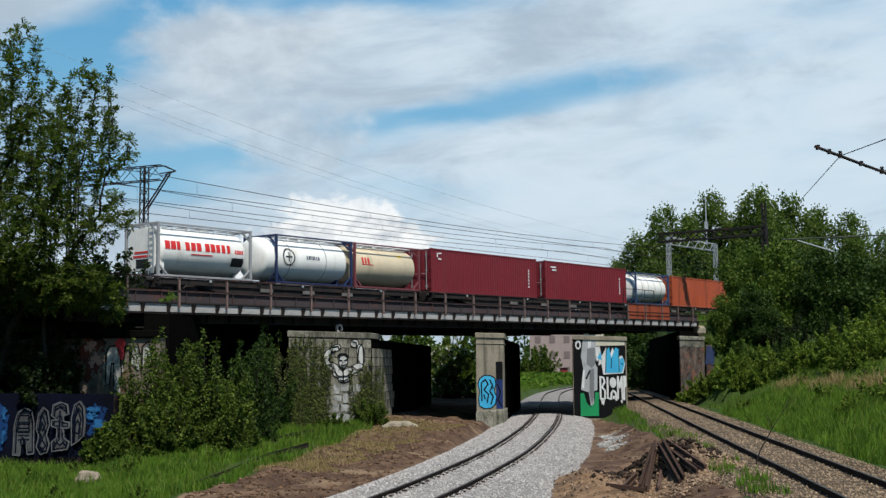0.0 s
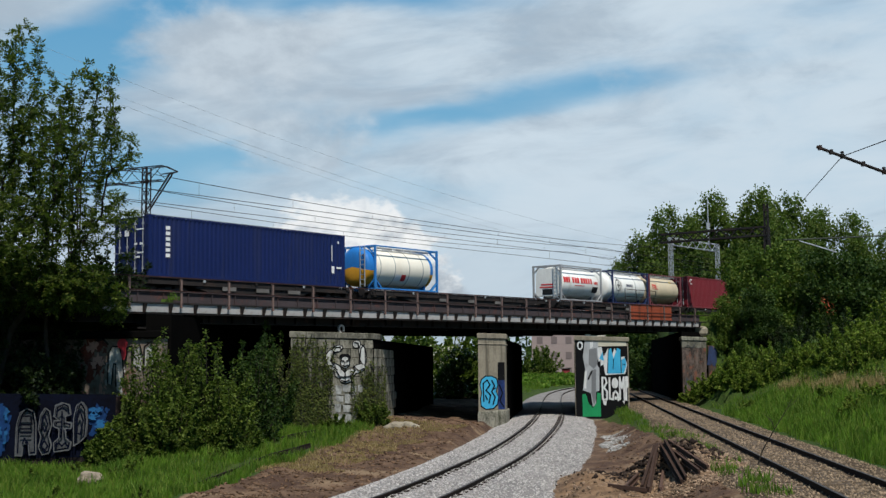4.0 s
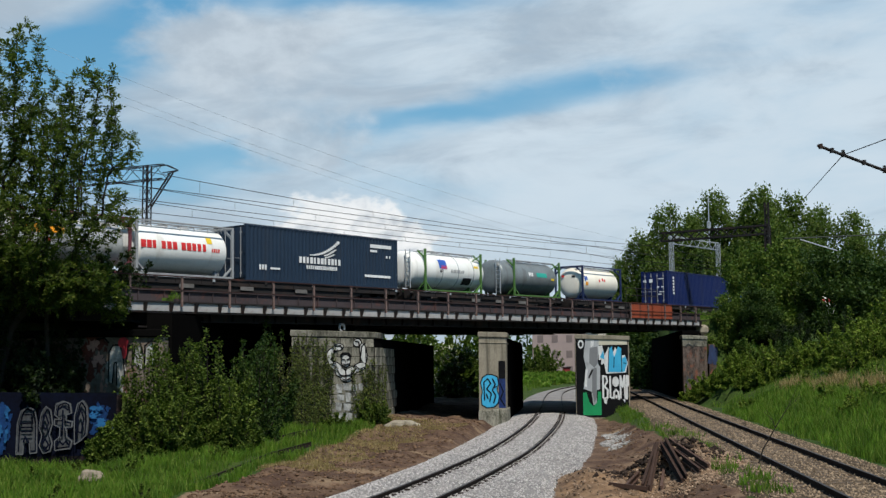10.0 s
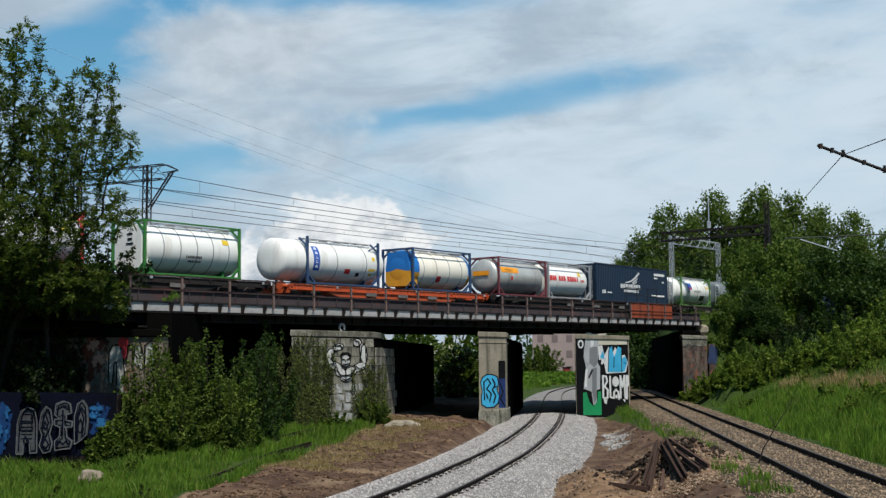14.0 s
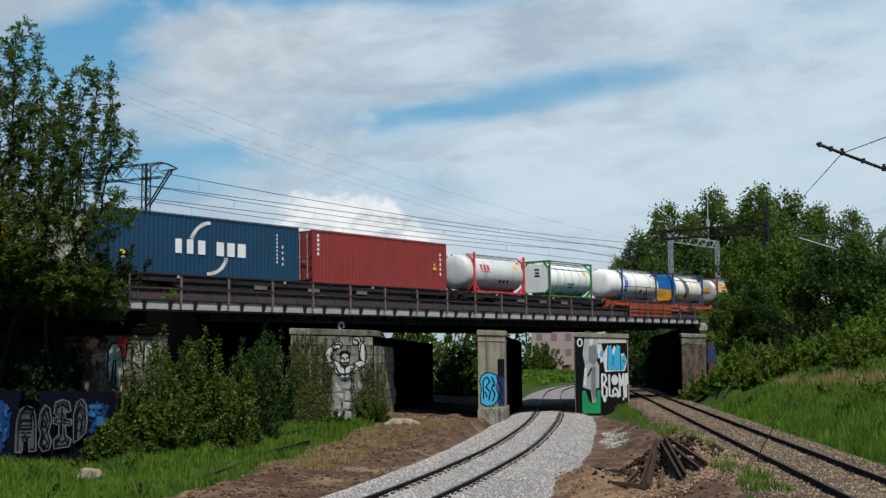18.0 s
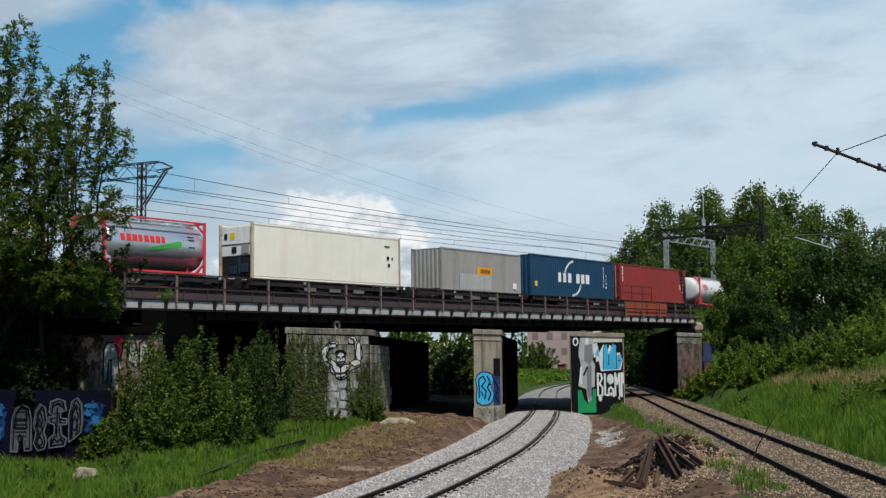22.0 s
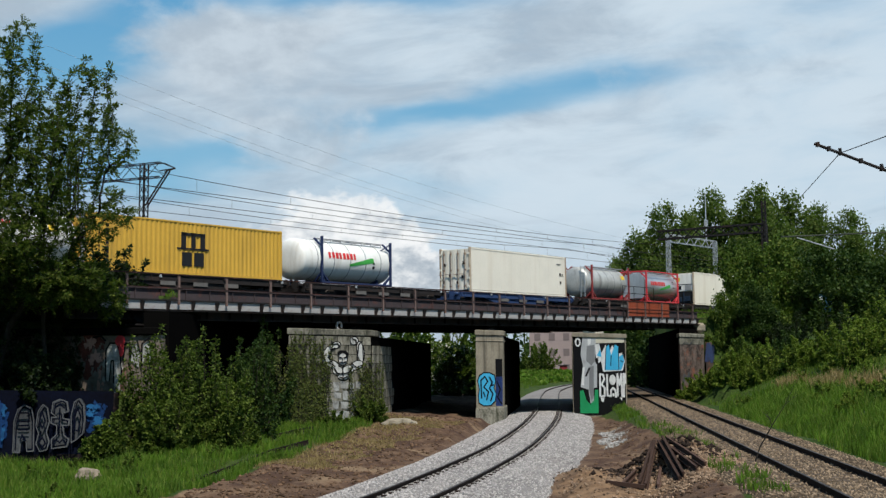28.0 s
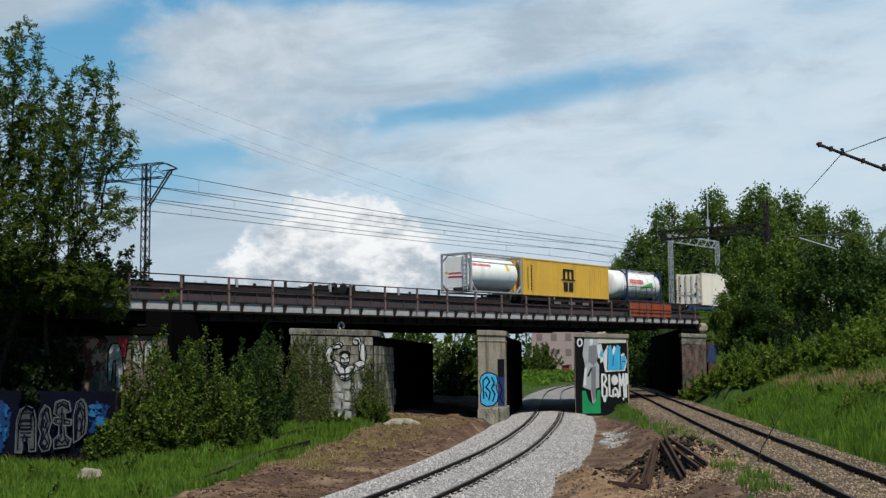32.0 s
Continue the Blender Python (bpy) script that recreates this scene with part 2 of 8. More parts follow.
LEAF_A = leaf_material("leaf_dark_green", (0.026, 0.052, 0.010), (0.013, 0.030, 0.008), (0.055, 0.085, 0.018), 0.6, 0.2)
LEAF_T = leaf_material("leaf_ash_green", (0.058, 0.086, 0.015), (0.018, 0.034, 0.008), (0.140, 0.165, 0.028), 0.5, 0.38)
# leaves coloured near-black to stand in for shade under the trees
LEAF_S = leaf_material("leaf_painted_shade", (0.010, 0.018, 0.006), (0.005, 0.010, 0.004), (0.025, 0.042, 0.010), 0.5, 0.15)
LEAF_B = leaf_material("leaf_mid_green", (0.066, 0.112, 0.016), (0.032, 0.062, 0.010), (0.130, 0.165, 0.030), 0.6, 0.3)
LEAF_C = leaf_material("leaf_bright_bush", (0.060, 0.094, 0.013), (0.022, 0.040, 0.007), (0.130, 0.170, 0.030), 0.9, 0.3)
LEAF_W = leaf_material("leaf_wood_green", (0.094, 0.142, 0.030), (0.052, 0.088, 0.020), (0.145, 0.182, 0.046), 0.35, 0.42)
LEAF_L = leaf_material("leaf_lime_bush", (0.125, 0.190, 0.022), (0.060, 0.100, 0.014), (0.22, 0.26, 0.050), 0.7, 0.4)
LEAF_V = leaf_material("leaf_olive_creeper", (0.085, 0.105, 0.026), (0.040, 0.055, 0.014), (0.150, 0.165, 0.045), 1.2, 0.3)
GRASS = leaf_material("grass_blade", (0.105, 0.205, 0.018), (0.036, 0.080, 0.010), (0.17, 0.22, 0.040), 0.7, 0.35)
GRASS_DRY = leaf_material("dry_grass_blade", (0.27, 0.20, 0.085), (0.16, 0.125, 0.045), (0.36, 0.28, 0.14), 0.5, 0.2)

# ---- mesh helpers ----


def mesh_of(name, bm, mats, smooth=False):
    me = bpy.data.meshes.new(name)
    bmesh.ops.recalc_face_normals(bm, faces=bm.faces)
    bm.to_mesh(me)
    bm.free()
    for m in mats if isinstance(mats, (list, tuple)) else [mats]:
        me.materials.append(m)
    if smooth:
        me.polygons.foreach_set("use_smooth", [True] * len(me.polygons))
    return me


def part(name, bm, material, parent=None, label="", smooth=False):
    """Links a bmesh as one mesh object, under a thing or a part."""
    ob = new(name, mesh_of(name, bm, material, smooth))
    if parent is not None:
        ob.parent = parent
    return tagged(ob, label) if label else ob


def piece(name, me, parent, m):
    """An object of its own on a shared mesh."""
    ob = new(name, me)
    ob.parent = parent
    ob.matrix_basis = m
    return ob


def thing(name, label, category, m=None, group="", kind=""):
    ob = new(name)
    ob.empty_display_size = 0.2
    if m is not None:
        ob.matrix_basis = m
    return tagged(ob, label, category, group, kind)


def box(bm, x0, y0, z0, x1, y1, z1, bevel=0.0):
    r = bmesh.ops.create_cube(bm, size=1.0, matrix=Matrix.Translation(((x0 + x1) / 2, (y0 + y1) / 2, (z0 + z1) / 2)) @ Matrix.Diagonal((abs(x1 - x0), abs(y1 - y0), abs(z1 - z0), 1)))
    if bevel:
        es = list({e for v in r["verts"] for e in v.link_edges})
        bmesh.ops.bevel(bm, geom=es, offset=bevel, segments=1, affect="EDGES")
    return r["verts"]


def bar(bm, a, b, w, h=None, seg=0, r2=None):
    """A beam or rod from a to b: w by h, or round with seg sides."""
    a, b = Vector(a), Vector(b)
    d = b - a
    q = d.to_track_quat("Z", "Y").to_matrix().to_4x4()
    if abs(d.z) < 0.9 * d.length:
        zax = d.normalized()
        xax = zax.cross(Vector((0, 0, 1))).normalized()
        yax = xax.cross(zax)
        q = Matrix((xax, yax, zax)).transposed().to_4x4()
    m = Matrix.Translation((a + b) / 2) @ q
    if seg:
        bmesh.ops.create_cone(bm, cap_ends=True, segments=seg, radius1=w / 2, radius2=(r2 if r2 is not None else w) / 2, depth=d.length, matrix=m)
    else:
        bmesh.ops.create_cube(bm, size=1.0, matrix=m @ Matrix.Diagonal((w, h or w, d.length, 1)))


def sweep(bm, pts, prof, closed=True):
    """Sweeps a profile of (sideways, up) points along a path on the ground."""
    rows = []
    for i, p in enumerate(pts):
        a, b = pts[max(i - 1, 0)], pts[min(i + 1, len(pts) - 1)]
        d = (Vector(b) - Vector(a)).normalized()
        side = Vector((d.y, -d.x, 0)).normalized()
        rows.append([bm.verts.new(Vector(p) + side * u + Vector((0, 0, w))) for u, w in prof])
    k = len(prof)
    for r0, r1 in zip(rows, rows[1:]):
        for j in range(k if closed else k - 1):
            bm.faces.new((r0[j], r0[(j + 1) % k], r1[(j + 1) % k], r1[j]))
    if closed:
        bm.faces.new(rows[0]), bm.faces.new(rows[-1][::-1])


def from_arrays(name, verts, quads, mat, smooth=False):
    """A mesh straight from arrays of vertices and of four-sided (or three-sided) faces."""
    me = bpy.data.meshes.new(name)
    n, k = quads.shape
    me.vertices.add(len(verts)), me.loops.add(n * k), me.polygons.add(n)
    me.vertices.foreach_set("co", verts.astype(np.float32).ravel())
    me.loops.foreach_set("vertex_index", quads.astype(np.int32).ravel())
    me.polygons.foreach_set("loop_start", np.arange(0, n * k, k, dtype=np.int32))
    if smooth:
        me.polygons.foreach_set("use_smooth", np.ones(n, bool))
    me.update(calc_edges=True)
    me.materials.append(mat)
    return me


def blades(rng, p, u, size, wide=0.30, lift=0.8):
    """Folded leaf blades at p along u, their faces turned more or less to the sky."""
    n = len(p)
    u = u / (np.linalg.norm(u, axis=1, keepdims=True) + 1e-9)
    w = np.cross(u, rng.normal(size=(n, 3)) + np.array([0, 0, lift]))
    w /= np.linalg.norm(w, axis=1, keepdims=True) + 1e-9
    s = size * (0.6 + 0.8 * rng.random((n, 1)))
    k = np.cross(u, w) * s * 0.12
    v = np.stack([p - u * s * 0.5, p + w * s * wide + k, p + u * s * 0.5, p - w * s * wide + k], 1).reshape(-1, 3)
    return v, np.arange(4 * n).reshape(n, 4)


def leaves(rng, centres, radii, per, size, flat=0.75, droop=0.3):
    """Leaf blades scattered about clump centres: vertices and quads."""
    n = len(centres) * per
    c = np.repeat(np.asarray(centres), per, axis=0)
    r = np.repeat(np.asarray(radii), per)[:, None]
    d = rng.normal(size=(n, 3))
    d /= np.linalg.norm(d, axis=1, keepdims=True)
    p = c + d * r * (rng.random((n, 1)) ** 0.5) * np.array([1, 1, flat])
    return blades(rng, p, rng.normal(size=(n, 3)) - np.array([0, 0, droop]), size)


def colonize(rng, pts, root, step, reach, kill, rounds=150):
    """Branches grown towards the points of a crown: nodes and each one's parent."""
    nodes, par = [np.array(root, float)], [-1]
    mid = pts.mean(0)
    while np.linalg.norm(pts - nodes[-1], axis=1).min() > reach * 0.8 and len(nodes) < 120:
        d = mid - nodes[-1]
        d = d / np.linalg.norm(d) + np.array([0, 0, 0.7]) + rng.normal(0, 0.12, 3)
        nodes.append(nodes[-1] + d / np.linalg.norm(d) * step)
        par.append(len(nodes) - 2)
    arr = np.array(nodes)
    dist = np.linalg.norm(pts[:, None] - arr[None], axis=2)
    near, nd = dist.argmin(1), dist.min(1)
    for _ in range(rounds):
        live = (nd < reach) & (nd > kill)
        if not live.any():
            break
        fresh = []
        for i in np.unique(near[live]):
            d = pts[live & (near == i)] - nodes[i]
            d = (d / np.linalg.norm(d, axis=1, keepdims=True)).mean(0) + rng.normal(0, 0.16, 3)
            q = nodes[i] + d / (np.linalg.norm(d) + 1e-9) * step
            if all(np.linalg.norm(q - nodes[k]) > step * 0.25 for k in range(max(0, len(nodes) - 60), len(nodes))):
                fresh.append((q, i))
        if not fresh:
            break
        for q, i in fresh:
            k = len(nodes)
            nodes.append(q)
            par.append(int(i))
            dq = np.linalg.norm(pts - q, axis=1)
            closer = dq < nd
            nd = np.where(closer, dq, nd)
            near = np.where(closer, k, near)
    return np.array(nodes), np.array(par)


def crown_points(rng, lobes, n):
    """Points spread evenly through a crown of overlapping lobes (x, y, z, rx, rz)."""
    vol = np.array([a[3] * a[3] * a[4] for a in lobes])
    out = []
    for a, k in zip(lobes, (n * vol / vol.sum()).astype(int) + 1):
        d = rng.normal(size=(k, 3))
        d /= np.linalg.norm(d, axis=1, keepdims=True)
        out.append(np.array(a[:3]) + d * (rng.random((k, 1)) ** 0.36) * np.array([a[3], a[3], a[4]]))
    return np.vstack(out)


def lobed_tree(name, label, m, seed, lobes, root, leaf, n=600, step=0.28, twig=0.011, leafy=5, size=0.12, compound=False, spread=0.3, group="", least=0.0):
    """A tree grown into a crown of lobes: limbs that fork and thin out, and leaves on the outer twigs."""
    rng = np.random.default_rng(seed)
    nodes, par = colonize(rng, crown_points(rng, lobes, n), root, step, step * 9, step * 1.6)
    k = len(nodes)
    area, tip = np.zeros(k), np.ones(k, bool)
    tip[par[par >= 0]] = False
    for i in range(k - 1, 0, -1):
        if area[i] == 0:
            area[i] = twig ** 2.2
        area[par[i]] += area[i]
    r = area ** (1 / 2.2)
    t = thing(name, label, "tree", m, group)
    segs = [(nodes[par[i]], nodes[i], min(r[par[i]], r[i] * 1.25), r[i]) for i in range(1, k) if r[i] > least]
    v, q = tubes(segs, 5, 0.0)
    ob = new("trunk", from_arrays("trunk", v, q, BARK, True))
    ob.parent = t
    outer = np.where((r < twig * 3.2) & (np.arange(k) > 0))[0]
    d = nodes[outer] - nodes[par[outer]]
    d /= np.linalg.norm(d, axis=1, keepdims=True) + 1e-9
    c, d = np.repeat(nodes[outer], leafy, 0), np.repeat(d, leafy, 0)
    c = c - d * step * rng.random((len(c), 1))
    u = d * 0.6 + rng.normal(0, 0.6, c.shape) + np.array([0, 0, 0.12])
    u /= np.linalg.norm(u, axis=1, keepdims=True)
    if compound:
        # a stalk with leaflets in pairs along it
        side = np.cross(u, np.array([0, 0, 1.0]) + rng.normal(0, 0.35, u.shape))
        side /= np.linalg.norm(side, axis=1, keepdims=True) + 1e-9
        ps, us = [], []
        for a, sg in ((0.25, 1), (0.25, -1), (0.5, 1), (0.5, -1), (0.75, 1), (0.75, -1), (1.0, 0)):
            sag = np.array([0, 0, -0.10 * a * a * spread / 0.3])
            ps.append(c + u * spread * a + side * sg * size * 0.5 + sag)
            us.append(side * sg + u * (0.6 if sg else 1.0) + np.array([0, 0, -0.15]))
        v, q = blades(rng, np.vstack(ps), np.vstack(us), size, 0.24, 1.6)
    else:
        v, q = blades(rng, c + rng.normal(0, spread, c.shape), u, size, 0.34, 1.2)
    ob = new("crown", from_arrays("crown", v, q, leaf))
    ob.parent = t
    return t


def grow(rng, height, spread, trunk, levels=3, first=0.25, up=0.5, kids=4, lean=(0, 0)):
    """A branching skeleton: segments (a, b, ra, rb) and the tips of its twigs."""
    segs, tips = [], []

    def limb(p, d, length, r, level):
        steps = 4 if level == 0 else 3
        for i in range(steps):
            q = p + d * (length / steps)
            r1 = r * (1 - 0.55 * (i + 1) / steps)
            segs.append((p, q, r, r1))
            if level < levels and (i + 1) / steps >= (first if level == 0 else 0.3):
                for _ in range(kids if level == 0 else max(2, kids - 1)):
                    e = np.array([rng.normal(), rng.normal(), 0])
                    e /= np.linalg.norm(e)
                    e = e * (1 - up * 0.5) + d * 0.45 + np.array([0, 0, up * (0.6 if level else 0.5)])
                    e /= np.linalg.norm(e)
                    limb(q, e, (spread if level == 0 else length * 0.62) * (0.7 + 0.5 * rng.random()) * (1 - 0.35 * (i / steps) * (level == 0)), r1 * 0.55, level + 1)
            p, r = q, r1
            d = d + rng.normal(size=3) * (0.10 if level == 0 else 0.2) + np.array([0, 0, 0.03])
            d /= np.linalg.norm(d)
            if level >= levels - 1:
                tips.append(q)
        if level >= 1:
            tips.append(p)

    limb(np.zeros(3), np.array([lean[0], lean[1], 1.0]) / np.linalg.norm([lean[0], lean[1], 1.0]), height, trunk, 0)
    return segs, np.array(tips)


def tubes(segs, sides=5, least=0.008):
    """Tapered tubes along the segments."""
    vs, qs = [], []
    ang = np.linspace(0, 2 * np.pi, sides, endpoint=False)
    for a, b, ra, rb in segs:
        if ra < least:
            continue
        d = (b - a) / (np.linalg.norm(b - a) + 1e-9)
        x = np.cross(d, [0.3, 0.9, 0.2])
        x /= np.linalg.norm(x)
        y = np.cross(d, x)
        ring = np.cos(ang)[:, None] * x + np.sin(ang)[:, None] * y
        k = len(vs) * sides * 2
        vs.append(np.vstack([a + ring * ra, b + ring * max(rb, 0.004)]))
        qs += [(k + j, k + (j + 1) % sides, k + sides + (j + 1) % sides, k + sides + j) for j in range(sides)]
    return np.vstack(vs), np.array(qs)


# ---- lie of the land ----
BRIDGE = pose(0, 0, 0, 0, 0, HEAD) @ Matrix.Translation((55, 0, 0)) @ pose(0, 0, 0, 0, -math.degrees(math.atan(GRADE)), 0)
E1 = np.array([math.cos(radians(HEAD)), math.sin(radians(HEAD))])
E2 = np.array([-E1[1], E1[0]])


def on_bridge(s, l, z):
    """A place beside the upper railway: s along it, l from the camera's foot, z up."""
    return BRIDGE @ Matrix.Translation((s - 55, l, z))


SLANT = 0.1086     # both lower tracks pass under the bridge on this slant


def old_x(y):
    return 9.35 + (y - 32.5) * SLANT


def smooth_path(ctrl, n=12):
    out = []
    for i in range(len(ctrl) - 1):
        p0, p1, p2, p3 = (np.array(ctrl[min(max(j, 0), len(ctrl) - 1)], float) for j in (i - 1, i, i + 1, i + 2))
        for k in range(n):
            t = k / n
            out.append(0.5 * (2 * p1 + (p2 - p0) * t + (2 * p0 - 5 * p1 + 4 * p2 - p3) * t * t + (3 * p1 - p0 - 3 * p2 + p3) * t ** 3))
    out.append(np.array(ctrl[-1], float))
    return out


NEW_TRACK = smooth_path([(-30, -60), (-12.5, -12), (-6.3, 8), (-3.5, 17.5), (-1.05, 26.6), (0.9, 35.05), (2.75, 44.8), (5.1, 61.1), (7.2, 80), (9.6, 105), (12.2, 127), (16.5, 150), (24, 178), (38, 215), (70, 270)])
OLD_TRACK = [np.array((old_x(y), y)) for y in range(-60, 300, 12)]
_ty = np.array([p[1] for p in NEW_TRACK])
_tx = np.array([p[0] for p in NEW_TRACK])


def new_x(y):
    return np.interp(y, _ty, _tx)


def ramp01(v, a, b):
    t = np.clip((v - a) / (b - a), 0, 1)
    return t * t * (3 - 2 * t)


def fbm(x, y, scale, seed, octaves=3):
    """Smooth value noise between -1 and 1, in a few octaves."""
    out, amp, tot = 0.0, 1.0, 0.0
    for k in range(octaves):
        u, v = x / scale * 2 ** k, y / scale * 2 ** k
        i, j = np.floor(u), np.floor(v)
        fu, fv = u - i, v - j
        fu, fv = fu * fu * (3 - 2 * fu), fv * fv * (3 - 2 * fv)
        h = lambda a, b: np.modf(np.abs(np.sin(a * 127.1 + b * 311.7 + (seed + k) * 74.7) * 43758.5453))[0]
        out = out + amp * ((h(i, j) * (1 - fu) + h(i + 1, j) * fu) * (1 - fv) + (h(i, j + 1) * (1 - fu) + h(i + 1, j + 1) * fu) * fv)
        tot += amp
        amp *= 0.55
    return 2 * out / tot - 1


def ground_z(x, y):
    """Height of the ground, for arrays too."""
    x, y = np.asarray(x, float), np.asarray(y, float)
    s, l = x * E1[0] + y * E1[1], x * E2[0] + y * E2[1]
    d_old = (x - old_x(y)) * 0.994
    d_new = x - new_x(y)
    lump = 0.10 * np.sin(x * 0.9 + 1.3 * np.sin(y * 0.31)) * np.sin(y * 0.55 + 0.7) + 0.05 * np.sin(x * 2.3 + y * 1.1) * np.sin(y * 1.7 - x * 0.6)
    z = -0.28 + lump * ramp01(np.abs(d_new), 2.0, 4.5)
    z = z + 0.46 * ramp01(-d_new, 2.7, 3.5) * ramp01(y, 42, 58)
    z = z + (0.45 * ramp01(-d_new, 3.5, 9.5) + 0.4 * ramp01(-d_new, 9, 16)) * ramp01(y - 40.5 + 7.0 * ramp01(x, -12.0, -10.4), 0, 11.5)
    z = z + 0.62 * ramp01(d_old, -4.2, -2.2)
    z = np.where(np.abs(d_old) < 2.0, 0.34, z)
    bank = 0.34 + 0.42 * np.clip(d_old - 2.9, 0, 7.5) + 0.35 * lump
    z = np.where(d_old > 2.0, np.maximum(z, bank), z)
    crest = 6.15 + GRADE * (s - 55)
    fall = np.maximum(0, np.maximum(35.8 - l, l - 54.0))
    bank2 = crest - fall / 1.45
    right = np.where((l > 35.6) & (y > 88.3), bank2 * (d_old > 3.0) + z * (d_old <= 3.0), np.minimum(bank2, 0.34 + (d_old - 2.4) / 1.1))
    z = np.where((d_old > 2.4) & (s > 70), np.maximum(z, right), z)
    z = np.where((y > 41.9) & (y <= 46.3) & (x < -11.7), np.maximum(z, 1.9), z)
    wing = (y > 46.3) & (x < -10.9 + (y - 45) * SLANT)
    z = np.where(wing & (s < 36), np.maximum(z, bank2), z)
    # dug earth lies in clods and ruts
    dug = bare_at(x, y) * ramp01(np.abs(d_new), 2.6, 3.6) * (np.abs(d_old) > 2.4) * (y < 70)
    return z + dug * (0.16 * fbm(x, y, 1.6, 3, 4) + 0.07 * fbm(x, y, 0.35, 9, 2))


def axis(dense0, dense1, step, far, fine0, fine1, fine):
    a = list(np.arange(dense0, fine0, step)) + list(np.arange(fine0, fine1, fine)) + list(np.arange(fine1, dense1 + 0.01, step))
    k, out = step, []
    v = dense1
    while v < far:
        k *= 1.35
        v += k
        out.append(v)
    lo, k, v = [], step, dense0
    while v > -far:
        k *= 1.35
        v -= k
        lo.append(v)
    return np.array(lo[::-1] + a + out)


def make_ground():
    xs, ys = axis(-24, 36, 0.45, 3500, -8.0, 9.0, 0.13), axis(14, 110, 0.55, 3500, 24, 60, 0.17)
    gx, gy = np.meshgrid(xs, ys)
    gz = ground_z(gx, gy)
    v = np.stack([gx.ravel(), gy.ravel(), gz.ravel()], 1)
    w = len(xs)
    i = np.arange(len(ys) - 1)[:, None] * w + np.arange(w - 1)[None, :]
    q = np.stack([i, i + 1, i + w + 1, i + w], -1).reshape(-1, 4)
    mat = bpy.data.materials.new("grass_and_bare_earth")
    mat.use_nodes = True
    g = Nodes(mat.node_tree)
    co = g.n("ShaderNodeTexCoord").outputs["Object"]
    bare = g.n("ShaderNodeAttribute", attr="bare").outputs["Fac"]
    edge = g.noise(co, 0.9, 6.0, 0.65)
    soil = g.mix(g.step(g.noise(co, 0.7, 8.0, 0.7, 0.2), 0.40, 0.62), (0.068, 0.040, 0.028), (0.155, 0.098, 0.062))
    soil = g.mix(g.m("MULTIPLY", g.step(g.noise(co, 0.35, 6.0, 0.65), 0.55, 0.68), 0.7), soil, (0.235, 0.168, 0.105))
    soil = g.mix(g.m("MULTIPLY", g.step(g.noise(co, 5.0, 6.0, 0.75), 0.5, 0.72), 0.6), soil, (0.034, 0.021, 0.016))
    turf = g.mix(g.step(g.noise(co, 0.5, 5.0, 0.6), 0.35, 0.65), (0.026, 0.056, 0.008), (0.048, 0.072, 0.014))
    turf = g.mix(g.m("MULTIPLY", g.step(g.noise(co, 6.0, 4.0, 0.7), 0.45, 0.7), 0.7), turf, (0.022, 0.032, 0.01))
    col = g.mix(g.step(g.m("ADD", bare, g.m("MULTIPLY", g.m("SUBTRACT", edge, 0.5), 1.0)), 0.42, 0.58), turf, soil)
    b = g.n("ShaderNodeBsdfPrincipled")
    g.put(b.inputs["Base Color"], col)
    b.inputs["Roughness"].default_value, b.inputs["Specular IOR Level"].default_value = 0.95, 0.15
    bp = g.n("ShaderNodeBump")
    bp.inputs["Strength"].default_value, bp.inputs["Distance"].default_value = 0.9, 0.08
    g.put(bp.inputs["Height"], g.m("ADD", g.noise(co, 3.0, 6.0, 0.65), g.m("MULTIPLY", g.noise(co, 18.0, 4.0, 0.6), 0.3)))
    g.t.links.new(bp.outputs[0], b.inputs["Normal"])
    o = g.n("ShaderNodeOutputMaterial")
    g.t.links.new(b.outputs[0], o.inputs[0])
    me = from_arrays("ground", v, q, mat, True)
    at = me.attributes.new("bare", "FLOAT", "POINT")
    at.data.foreach_set("value", bare_at(v[:, 0], v[:, 1]).astype(np.float32))
    tagged(new("ground", me), "grassy lineside ground with strips of dug bare earth", "ground", kind="structure")


def bare_at(x, y):
    """How bare the earth is: dug over beside the new track, and between the two tracks near the camera."""
    dn = x - new_x(y)
    left_edge = np.interp(y, [20, 26, 39, 48, 58, 66, 90], [-7.4, -7.0, -7.5, -7.3, -7.5, -9.0, -9.0])
    left = ramp01(dn, left_edge - 0.5, left_edge + 0.5) * (dn < 0)
    right_edge = np.interp(y, [15, 26, 33, 40, 48, 58, 75], [7.8, 7.8, 7.0, 6.0, 5.2, 4.4, 3.0])
    right = (1 - ramp01(dn, right_edge - 0.4, right_edge + 0.4)) * (dn >= 0)
    b = np.where(dn < 0, left, right)
    return b * (y > -30) * (1 - ramp01(y, 90, 120))


make_ground()


